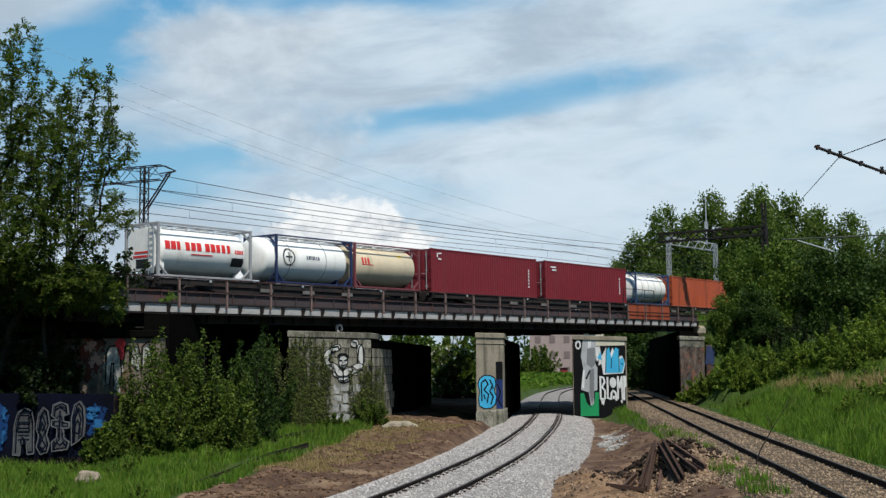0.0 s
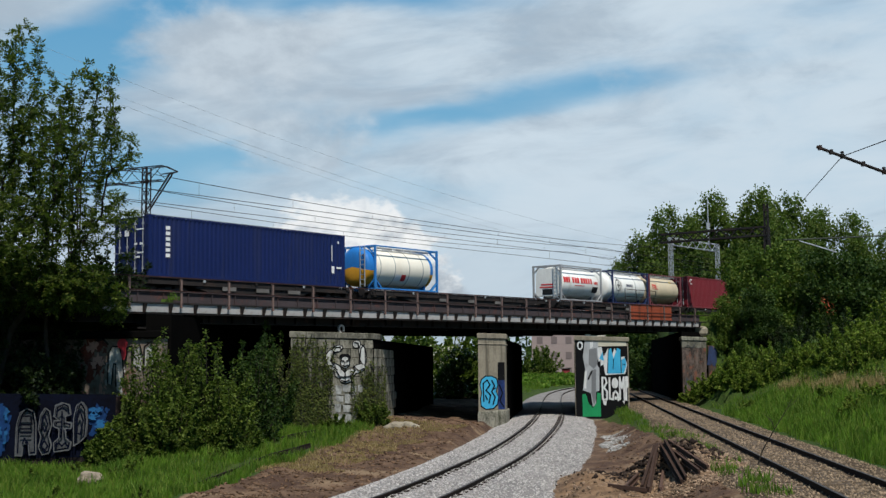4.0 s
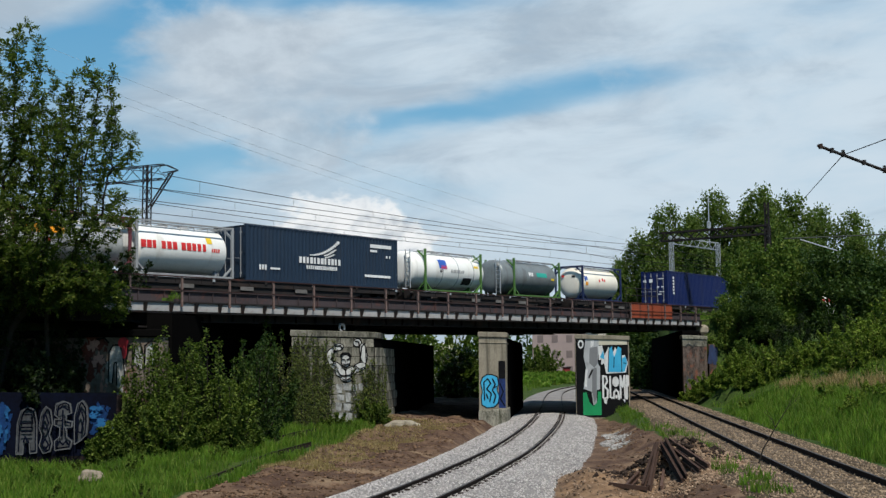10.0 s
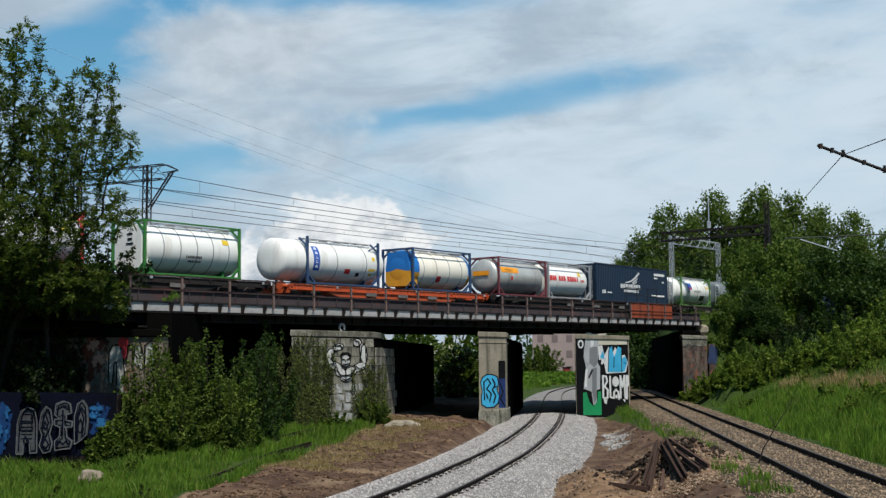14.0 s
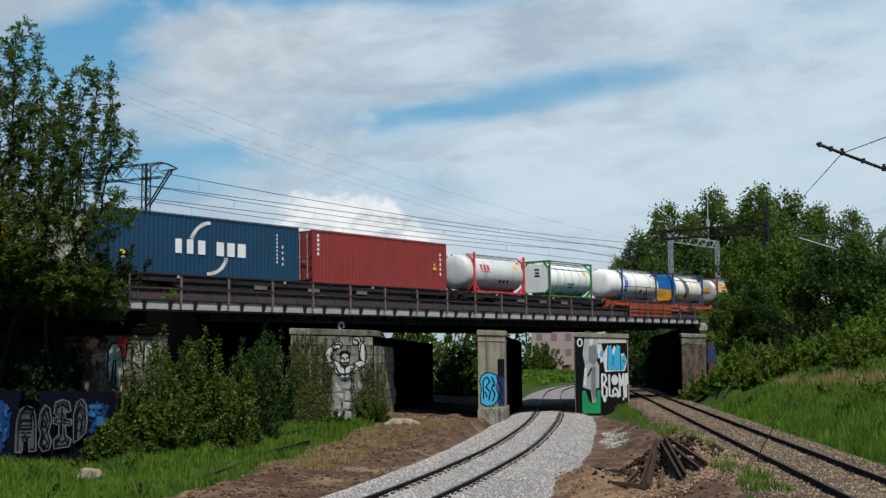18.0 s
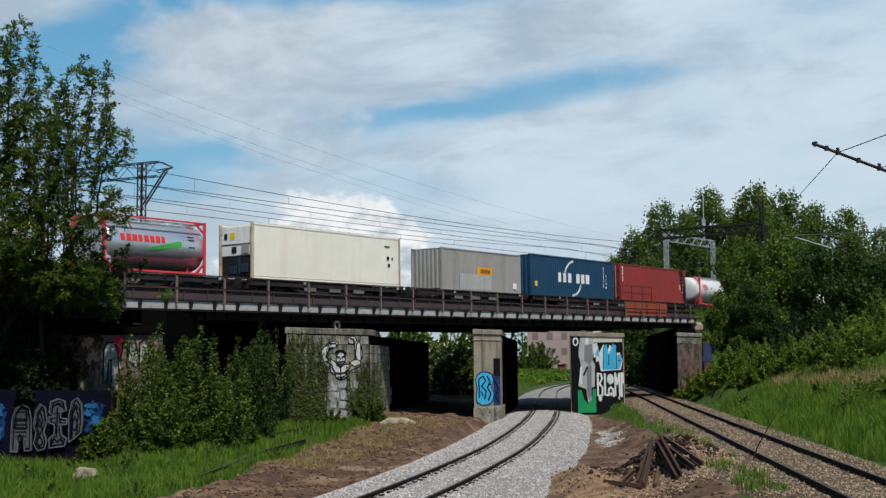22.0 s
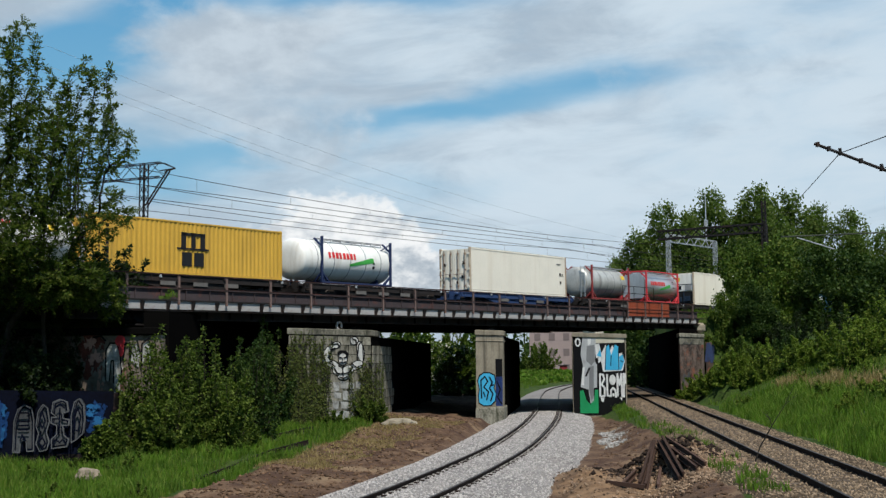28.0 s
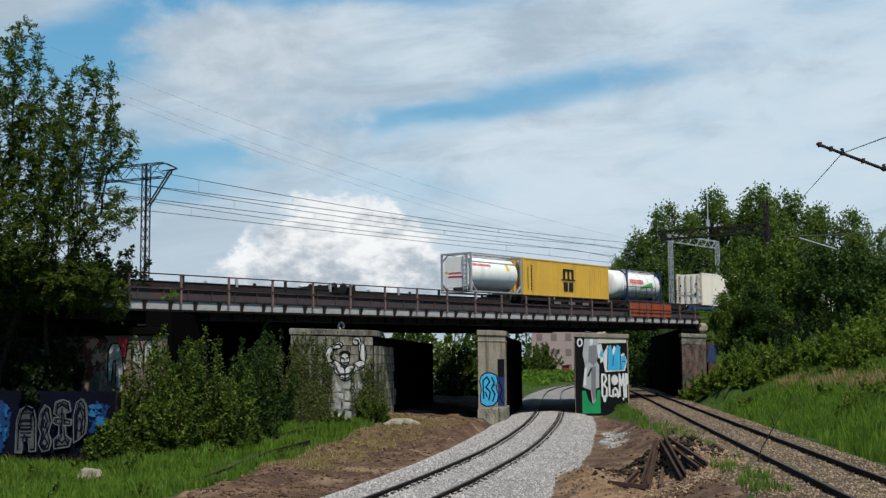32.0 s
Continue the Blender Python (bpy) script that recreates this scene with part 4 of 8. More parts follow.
def doors(t, L, H, mat, bars=F_GREY, x=0.0, out=-1):
    """A pair of doors with locking bars, hinges and handles on one end."""
    for y0, y1 in ((0.10, 1.214), (1.224, WIDTH - 0.10)):
        bm = bmesh.new()
        corrugated_end(bm, y0, y1, 0.17, H - 0.13, x - out * 0.03, out, 0.55, 0.03)
        door = part("door", bm, mat, t)
        bm = bmesh.new()
        for y in (y0 + 0.28, y1 - 0.28):
            bar(bm, (x + out * 0.03, y, 0.2), (x + out * 0.03, y, H - 0.16), 0.05, seg=6)
            for z in (0.4, H * 0.5, H - 0.4):
                box(bm, x + out * 0.005, y - 0.06, z - 0.05, x + out * 0.045, y + 0.06, z + 0.05)
            bar(bm, (x + out * 0.05, y, 1.15), (x + out * 0.05, y + 0.4, 1.2), 0.035)
        part("locking_bar", bm, bars, door, "pale steel locking bars")
        bm = bmesh.new()
        edge = y0 if y0 < 1 else y1
        for z in (0.35, 0.9, 1.5, H - 0.4):
            box(bm, x + out * 0.03, edge - 0.07, z - 0.06, x - out * 0.02, edge + 0.07, z + 0.06)
        part("hinge", bm, mat, door)


def dry_container(name, label, s, L, H, mat, group="containers on the train", left_end="doors", lower=None, bars=F_GREY):
    t = load_thing(name, label, "container", s, group)
    for y, out, nm in ((0.012, -1, "near_wall"), (WIDTH - 0.012, 1, "far_wall")):
        bm = bmesh.new()
        corrugated(bm, 0.14, L - 0.14, 0.155, H - 0.10, y, out)
        part("side_wall", bm, mat, t)
    for x in (0, L - 0.15):
        for y in (0, WIDTH - 0.11):
            bm = bmesh.new()
            box(bm, x, y, 0.118, x + 0.15, y + 0.11, H - 0.118, 0.008)
            part("corner_post", bm, mat, t)
    for y in (0, WIDTH - 0.06):
        bm = bmesh.new()
        box(bm, 0.15, y, H - 0.10, L - 0.15, y + 0.06, H - 0.02, 0.006)
        part("top_rail", bm, mat, t)
        bm = bmesh.new()
        box(bm, 0.15, y, 0.01, L - 0.15, y + 0.06, 0.156, 0.006)
        part("bottom_rail", bm, mat, t)
    cb = bmesh.new()
    box(cb, -0.091, -0.083, 0, 0.091, 0.083, 0.118, 0.012)
    cast = mesh_of("corner_casting", cb, mat)
    for x in (0.087, L - 0.087):
        for y in (0.079, WIDTH - 0.079):
            for z in (0, H - 0.118):
                piece("corner_casting", cast, t, Matrix.Translation((x, y, z)))
    bm = bmesh.new()
    n = int(L / 0.5)
    for i in range(n):
        a = 0.15 + (L - 0.3) * i / n
        box(bm, a, 0.06, H - 0.06, a + (L - 0.3) / n * 0.5, WIDTH - 0.06, H - 0.03)
    box(bm, 0.05, 0.05, H - 0.085, L - 0.05, WIDTH - 0.05, H - 0.06)
    part("roof", bm, mat, t)
    bm = bmesh.new()
    box(bm, 0.02, 0.03, 0.02, L - 0.02, WIDTH - 0.03, 0.13)
    part("floor", bm, WAGON_BROWN, t)
    bm = bmesh.new()
    corrugated_end(bm, 0.1, WIDTH - 0.1, 0.13, H - 0.1, L - 0.02, 1)
    part("end_wall", bm, mat, t)
    if left_end == "doors":
        doors(t, L, H, mat, bars)
    else:
        bm = bmesh.new()
        corrugated_end(bm, 0.1, WIDTH - 0.1, 0.13, H - 0.1, 0.02, -1)
        part("end_wall", bm, mat, t)
    return t


def reefer(name, label, s, L, H, unit):
    t = load_thing(name, label, "container", s, "containers on the train")
    bm = bmesh.new()
    box(bm, 0.16, 0.02, 0.16, L - 0.05, WIDTH - 0.02, H - 0.08)
    body = part("insulated_box", bm, CREAM, t)
    for y in (0, WIDTH - 0.06):
        for z in (0.0, H - 0.13):
            bm = bmesh.new()
            box(bm, 0.17, y, z + 0.012, L - 0.17, y + 0.06, z + 0.13, 0.008)
            part("side_rail", bm, CREAM, t)
    for x in (0, L - 0.16):
        for y in (0, WIDTH - 0.12):
            bm = bmesh.new()
            box(bm, x, y, 0, x + 0.16, y + 0.12, H, 0.01)
            part("corner_post", bm, surface("rust_edged_cream", (0.55, 0.47, 0.36), (0.22, 0.12, 0.07), amount=0.8, stain=(0.25, 0.10, 0.04), stain_amount=0.8, streaks=True), t, "rust-edged corner post")
    bm = bmesh.new()
    for i in range(1, 10):
        x = i * L / 10
        box(bm, x - 0.006, 0.012, 0.17, x + 0.006, 0.021, H - 0.14)
    part("panel_seam", bm, CREAM, t)
    if unit:
        bm = bmesh.new()
        box(bm, 0.10, 0.14, 1.25, 0.165, WIDTH - 0.14, H - 0.15, 0.01)
        part("unit_cover", bm, WHITE, t)
        bm = bmesh.new()
        box(bm, 0.13, 0.14, 0.16, 0.17, WIDTH - 0.14, 1.22)
        part("machinery_recess", bm, M_BLACK, t, "dark open machinery recess")
        bm = bmesh.new()
        box(bm, 0.07, 0.30, 1.32, 0.11, 0.86, 1.78, 0.01)
        part("fan_grille", bm, F_GREY, t, "grey slotted fan grille")
        bm = bmesh.new()
        box(bm, 0.08, 1.22, 1.38, 0.108, 1.56, 1.72)
        box(bm, 0.08, 0.14, 1.82, 0.108, WIDTH - 0.14, 1.86)
        box(bm, 0.08, 1.9, 2.12, 0.108, 2.12, 2.42)
        part("control_window", bm, M_BLACK, t)
        bm = bmesh.new()
        box(bm, 0.05, 0.4, 0.35, 0.14, 0.9, 0.8, 0.02), box(bm, 0.05, 1.2, 0.3, 0.14, 1.7, 0.7, 0.02)
        bar(bm, (0.09, 1.0, 0.3), (0.09, 1.0, 1.15), 0.12, seg=8)
        part("compressor", bm, SLATE, t)
        bm = bmesh.new()
        box(bm, 0.085, 1.35, 2.1, 0.1, 1.7, 2.45)
        part("yellow_plate", bm, M_YELLOW, t)
    else:
        doors(t, L, H, CREAM, surface("rusty_bar", (0.30, 0.22, 0.16), (0.16, 0.08, 0.05), amount=0.8))
        bm = bmesh.new()
        for y, z in ((0.5, 0.9), (0.9, 0.55), (1.5, 1.0), (2.0, 0.6), (0.4, 1.8), (1.9, 1.7)):
            box(bm, -0.035, y, z, -0.02, y + 0.16, z + 0.2)
        part("warning_plate", bm, M_BLACK, t)
    return t


def lathe(bm, prof, yc, zc, seg=36, squash=1.0):
    """Turns (x, radius) points about the tank's long axis."""
    rings = []
    for x, r in prof:
        rings.append([bm.verts.new((x, yc - r * math.cos(2 * math.pi * k / seg), zc + squash * r * math.sin(2 * math.pi * k / seg))) for k in range(seg)])
    for a, b in zip(rings, rings[1:]):
        for k in range(seg):
            bm.faces.new((a[k], a[(k + 1) % seg], b[(k + 1) % seg], b[k]))
    for r in (rings[0][::-1], rings[-1]):
        bm.faces.new(r)


def dish(x0, x1, r):
    """Profile of a barrel with domed ends."""
    d = 0.34
    left = [(x0 + d * (1 - math.sin(a)), r * math.cos(a) ** 0.62 if math.cos(a) > 1e-6 else 0.02) for a in (1.57, 1.5, 1.35, 1.15, 0.9, 0.6, 0.3, 0.0)]
    right = [(x0 + x1 - x, q) for x, q in left[::-1]]
    return left + right


def tank(name, label, s, shell, frame, L=6.058, H=2.591, r=1.13, over=(0.0, 0.0), bands=4, caps=None, ends="frame", ladder=False, clad_end=None, light_frame=False, group="tank containers on the train"):
    """A tank container: barrel, bands, frame, walkway, ladder and valves."""
    t = load_thing(name, label, "tank container", s, group)
    yc, zc = WIDTH / 2, H - r - 0.12
    x0, x1 = 0.16 - over[0], L - 0.16 + over[1]
    bm = bmesh.new()
    lathe(bm, dish(x0, x1, r), yc, zc)
    barrel = part("barrel", bm, shell, t, smooth=True)
    if bands:
        for i in range(bands):
            x = x0 + 0.55 + (x1 - x0 - 1.1) * (i + 0.5) / bands
            bm = bmesh.new()
            lathe(bm, [(x - 0.03, r + 0.001), (x - 0.028, r + 0.008), (x + 0.028, r + 0.008), (x + 0.03, r + 0.001)], yc, zc)
            part("band", bm, SILVER if shell is SILVER else F_GREY, barrel)
    if caps:
        for a, b, mat in ((math.radians(-12), math.radians(192), caps[0]), (math.radians(192), math.radians(348), caps[1])):
            for side in (0, 1):
                bm = bmesh.new()
                prof = dish(x0, x1, r + 0.012)[:8] if side == 0 else dish(x0, x1, r + 0.012)[8:]
                if side == 0:
                    prof = prof + [(x0 + 0.75, r + 0.012)]
                else:
                    prof = [(x1 - 0.55, r + 0.012)] + prof
                rows = []
                for x, q in prof:
                    x = x - 0.012 if side == 0 else x + 0.012
                    rows.append([bm.verts.new((x, yc - q * math.cos(a + (b - a) * k / 20), zc + q * math.sin(a + (b - a) * k / 20))) for k in range(21)])
                for u, w in zip(rows, rows[1:]):
                    for k in range(20):
                        bm.faces.new((u[k], u[k + 1], w[k + 1], w[k]))
                part("painted_end", bm, mat, barrel, smooth=True)
    # frame
    for x in (0.0, L - 0.13):
        sx = 1 if x == 0 else -1
        xi = x + (0.065)
        for y in (0.0, WIDTH - 0.13):
            bm = bmesh.new()
            box(bm, x, y, 0, x + 0.13, y + 0.13, H, 0.012)
            part("corner_post", bm, frame, t)
        if not light_frame:
            for z in (0.0, H - 0.11):
                bm = bmesh.new()
                box(bm, x + 0.01, 0.13, z, x + 0.12, WIDTH - 0.13, z + 0.11, 0.01)
                part("end_beam", bm, frame, t)
        for y, sy in ((0.1, 1), (WIDTH - 0.1, -1)):
            bm = bmesh.new()
            bar(bm, (xi, y, H - 0.55), (xi, y + sy * 0.55, H - 0.06), 0.09)
            part("corner_brace", bm, frame, t)
            bm = bmesh.new()
            bar(bm, (xi, y, 0.6), (xi, y + sy * 0.6, 0.06), 0.09)
            part("corner_brace", bm, frame, t)
            bm = bmesh.new()
            bar(bm, (xi, y - sy * 0.03, 0.6), (xi + sx * 0.62, y - sy * 0.03, 0.07), 0.08)
            part("corner_brace", bm, frame, t)
            if light_frame:
                bm = bmesh.new()
                bar(bm, (xi, y - sy * 0.03, H - 0.1), (xi + sx * 0.5, y + sy * 0.35, H - 0.5), 0.07)
                part("corner_brace", bm, frame, t)
    for y in (0.02, WIDTH - 0.12):
        bm = bmesh.new()
        box(bm, 0.13, y, 0.0, L - 0.13, y + 0.10, 0.13, 0.01)
        part("bottom_rail", bm, frame, t)
        if not light_frame:
            bm = bmesh.new()
            box(bm, 0.13, y, H - 0.09, L - 0.13, y + 0.08, H - 0.01, 0.01)
            part("top_rail", bm, frame, t)
    bm = bmesh.new()
    for y in (0.55, 1.75):
        box(bm, 0.25, y, H - 0.09, L - 0.25, y + 0.22, H - 0.055)
    for i in range(7):
        x = 0.4 + i * (L - 0.8) / 6
        box(bm, x - 0.02, 0.5, H - 0.13, x + 0.02, 2.0, H - 0.088)
        bar(bm, (x, 0.55, H - 0.12), (x, 0.5, H - 0.26), 0.03)
    part("walkway", bm, F_GREY, t, "grey walkway grating along the top")
    for x in (L * 0.42, L * 0.62):
        bm = bmesh.new()
        bmesh.ops.create_cone(bm, cap_ends=True, segments=16, radius1=0.26, radius2=0.24, depth=0.16, matrix=Matrix.Translation((x, yc, zc + r + 0.02)))
        part("manhole", bm, F_GREY, t)
    for x in (0.75, L - 0.75):
        bm = bmesh.new()
        box(bm, x - 0.06, 0.5, 0.05, x + 0.06, WIDTH - 0.5, zc - r * 0.82)
        part("saddle", bm, frame, t)
    if ladder:
        bm = bmesh.new()
        xl = x0 - 0.02 if over[0] > 0.3 else -0.04
        for y in (0.28, 0.62):
            bar(bm, (xl, y, 0.15), (xl, y, H - 0.1), 0.045)
        for i in range(8):
            bar(bm, (xl, 0.28, 0.3 + i * 0.28), (xl, 0.62, 0.3 + i * 0.28), 0.035)
        part("ladder", bm, GALV, t, "steel ladder on the end")
    if clad_end is not None:
        bm = bmesh.new()
        vs = []
        for yy, zz in ((0.5, H - 0.25), (WIDTH - 0.5, H - 0.25), (WIDTH - 0.28, H - 0.7), (WIDTH - 0.28, 0.35), (0.28, 0.35), (0.28, H - 0.7)):
            vs.append((yy, zz))
        if isinstance(clad_end, tuple):
            for k, (z0, z1, w0, w1) in enumerate(((1.2, H - 0.22, 0.28, 0.45), (0.3, 1.19, 0.28, 0.28))):
                cb = bmesh.new()
                q = [(w0, z0), (WIDTH - w0, z0), (WIDTH - w1, z1), (w1, z1)]
                ca = [cb.verts.new((0.03, yy, zz)) for yy, zz in q]
                cc = [cb.verts.new((0.75, yy, zz)) for yy, zz in q]
                cb.faces.new(ca), cb.faces.new(cc[::-1])
                for j in range(4):
                    cb.faces.new((ca[j], ca[(j + 1) % 4], cc[(j + 1) % 4], cc[j]))
                part("end_cladding", cb, clad_end[k], t)
            bm.free()
            return t
        a = [bm.verts.new((0.03, yy, zz)) for yy, zz in vs]
        b = [bm.verts.new((0.6, yy, zz)) for yy, zz in vs]
        bm.faces.new(a)
        for k in range(6):
            bm.faces.new((a[k], a[(k + 1) % 6], b[(k + 1) % 6], b[k]))
        part("end_cladding", bm, clad_end, t)
    return t


def curved(t, name, mat, rects, L=6.058, H=2.591, r=1.13, label=""):
    """Plain painted bars that lie on the barrel: (x, height above the axis, width, height)."""
    if name in SPLIT and len(rects) > 1:
        return [curved(t, SPLIT[name], mat, [q], L, H, r, label) for q in rects]
    barrel = next(c for c in t.children if c.name.split(".")[0] == "barrel")
    yc, zc = WIDTH / 2, H - r - 0.12
    bm = bmesh.new()
    for x, z, w, h in rects:
        a0, a1 = math.asin(max(-0.99, min(0.99, z / r))), math.asin(max(-0.99, min(0.99, (z + h) / r)))
        n = 1 + int((a1 - a0) / 0.12)
        for k in range(n):
            p, q = a0 + (a1 - a0) * k / n, a0 + (a1 - a0) * (k + 1) / n
            rr = r + 0.014
            bm.faces.new([bm.verts.new(c) for c in ((x, yc - rr * math.cos(p), zc + rr * math.sin(p)), (x + w, yc - rr * math.cos(p), zc + rr * math.sin(p)), (x + w, yc - rr * math.cos(q), zc + rr * math.sin(q)), (x, yc - rr * math.cos(q), zc + rr * math.sin(q)))])
    return part(name, bm, mat, barrel, label)


def end_marks(t, name, mat, rects, x, label=""):
    """Plain bars on the end that faces back along the train: (y, z, width, height)."""
    if name in SPLIT and len(rects) > 1:
        return [end_marks(t, SPLIT[name], mat, [q], x, label) for q in rects]
    bm = bmesh.new()
    for y, z, w, h in rects:
        box(bm, x - 0.012, y, z, x, y + w, z + h)
    return part(name, bm, mat, t, label)


def wheelset_mesh():
    bm = bmesh.new()
    bar(bm, (0, -1.0, 0), (0, 1.0, 0), 0.16, seg=8)
    for y in (-0.7525, 0.7525):
        bmesh.ops.create_cone(bm, cap_ends=True, segments=24, radius1=0.46, radius2=0.46, depth=0.13, matrix=Matrix.Translation((0, y, 0)) @ pose(0, 0, 0, 90, 0, 0))
        bmesh.ops.create_cone(bm, cap_ends=True, segments=16, radius1=0.16, radius2=0.16, depth=0.2, matrix=Matrix.Translation((0, y, 0)) @ pose(0, 0, 0, 90, 0, 0))
    return mesh_of("wheelset", bm, WHEEL)


WHEELSET = wheelset_mesh()


def wagon(s0, s1, mat, label, drop=0.0):
    """A flat container wagon with sills, cross beams, twist locks, bogies and buffers; its origin is at its rear end on the load line."""
    L = s1 - s0
    t = thing("flat_wagon", label, "railway wagon", train_place(s0), "wagons of the train")
    MOVING.append((t, s0, 0.0))
    yc = WIDTH / 2
    for y in (0.08, WIDTH - 0.22):
        bm = bmesh.new()
        box(bm, 0.6, y, -0.30 - drop, L - 0.6, y + 0.03, -0.03 - drop)
        box(bm, 0.6, y - 0.04, -0.06 - drop, L - 0.6, y + 0.14, -0.025 - drop)
        box(bm, 0.6, y - 0.04, -0.32 - drop, L - 0.6, y + 0.14, -0.29 - drop)
        for i in range(int(L / 1.6)):
            x = 1.0 + i * 1.6
            if x < L - 0.8:
                box(bm, x - 0.015, y - 0.035, -0.29 - drop, x + 0.015, y + 0.0, -0.06 - drop)
        part("side_sill", bm, mat, t)
    bm = bmesh.new()
    box(bm, 0.6, yc - 0.3, -0.5 - drop / 2, L - 0.6, yc + 0.3, -0.12 - drop)
    vs = [(3.2, -0.3), (4.6, -0.62), (L - 4.6, -0.62), (L - 3.2, -0.3)]
    if L > 11:
        a = [bm.verts.new((x, 0.12, z)) for x, z in vs]
        b = [bm.verts.new((x, 0.14, z)) for x, z in vs]
        bm.faces.new(a), bm.faces.new(b[::-1])
        for k in range(4):
            bm.faces.new((a[k], b[k], b[(k + 1) % 4], a[(k + 1) % 4]))
    part("centre_sill", bm, mat, t)
    for i in range(max(3, int(L / 3))):
        x = 0.7 + (L - 1.4) * i / (max(3, int(L / 3)) - 1)
        bm = bmesh.new()
        box(bm, x - 0.1, 0.1, -0.28 - drop, x + 0.1, WIDTH - 0.1, -0.09 - drop)
        part("cross_beam", bm, mat, t)
        for y in (0.02, WIDTH - 0.14):
            bm = bmesh.new()
            box(bm, x - 0.07, y, -0.16 - drop, x + 0.07, y + 0.12, -0.004, 0.01)
            part("twist_lock", bm, GALV if i % 2 else mat, t)
    for xb in (2.1, L - 2.1):
        bm = bmesh.new()
        for y in (0.25, WIDTH - 0.33):
            box(bm, xb - 1.25, y, -0.72, xb + 1.25, y + 0.08, -0.5, 0.02)
            box(bm, xb - 0.35, y - 0.02, -0.95, xb + 0.35, y + 0.1, -0.5, 0.02)
            for dx in (-0.9, 0.9):
                box(bm, xb + dx - 0.17, y - 0.05, -0.86, xb + dx + 0.17, y + 0.12, -0.52, 0.03)
                bmesh.ops.create_cone(bm, cap_ends=True, segments=8, radius1=0.1, radius2=0.1, depth=0.24, matrix=Matrix.Translation((xb + dx * 0.68, y + 0.03, -0.62)))
        box(bm, xb - 0.2, 0.2, -0.7, xb + 0.2, WIDTH - 0.2, -0.42)
        bogie = part("bogie", bm, WAGON_BROWN, t)
        for dx in (-0.9, 0.9):
            w = piece("wheelset", WHEELSET, t, Matrix.Translation((xb + dx, yc, -0.72)))
            WHEELS.append((w, Vector((xb + dx, yc, -0.72))))
    for x, sx in ((0.0, -1), (L, 1)):
        bm = bmesh.new()
        box(bm, x - sx * 0.75, 0.15, -0.5, x - sx * 0.6, WIDTH - 0.15, -0.06, 0.01)
        for y in (yc - 0.875, yc + 0.875):
            bar(bm, (x - sx * 0.6, y, -0.13), (x - sx * 0.1, y, -0.13), 0.2, seg=10)
            bmesh.ops.create_cone(bm, cap_ends=True, segments=14, radius1=0.24, radius2=0.24, depth=0.05, matrix=Matrix.Translation((x - sx * 0.09, y, -0.13)) @ pose(0, 0, 0, 0, 90, 0))
        part("buffer_beam", bm, mat, t)
    for k in range(3):
        x = L * (0.35 + 0.15 * k)
        bm = bmesh.new()
        box(bm, x, 0.04, -0.5 - drop / 2, x + 0.9, 0.078, -0.30 - drop)
        part("label_plate", bm, surface("dull_load_plate", (0.16, 0.15, 0.14), (0.07, 0.065, 0.06)), t, "dull load plate")
    return t


BROWN_LABEL = "dark brown empty-decked container wagon on the bridge"
for a, b, m, lab in (
        (-113, -94.2, WAGON_BROWN, "empty dark brown flat wagon at the train's tail"), (-93.6, -76.2, WAGON_BROWN, "dark brown flat wagon carrying a tank container at one end"),
        (-75.9, -62.4, WAGON_BROWN, "dark brown flat wagon under an ochre container"), (-61.9, -48.4, WAGON_BROWN, "dark brown flat wagon carrying a white tank"),
        (-47.6, -32.6, WAGON_BLUE, "dark blue flat wagon under a cream reefer"), (-31.9, -13.2, WAGON_BROWN, "dark brown flat wagon carrying two tanks"),
        (-12.5, 0.9, WAGON_BROWN, "dark brown flat wagon under a cream reefer"), (1.5, 14.3, WAGON_BROWN, "dark brown flat wagon under a grey container"),
        (14.7, 41.2, WAGON_BROWN, "long brown flat wagon under blue and red containers"), (41.8, 61.2, WAGON_BROWN, "dark brown flat wagon carrying two tanks"),
        (61.9, 81.2, WAGON_ORANGE, "orange-red flat wagon carrying two white tanks"), (81.9, 108.2, WAGON_BROWN, "long brown flat wagon with tanks and a slate container"),
        (108.8, 127.2, WAGON_BROWN, "dark brown flat wagon carrying two tanks"), (127.8, 142.4, WAGON_BROWN, "half-empty brown flat wagon carrying one tank"),
        (143.0, 158.4, WAGON_BROWN, "dark brown flat wagon under a long navy container"), (159.2, 179.6, WAGON_BROWN, "half-empty brown flat wagon carrying one tank"),
        (180.3, 201.3, WAGON_BROWN, "dark brown flat wagon carrying three tanks"), (201.7, 228.4, WAGON_BROWN, "long brown flat wagon under two maroon containers"),
        (229.0, 249.0, WAGON_BROWN, "dark brown flat wagon with a tank and an orange container")):
    wagon(a, b, m, lab, 0.28 if a < -77 else 0.0)


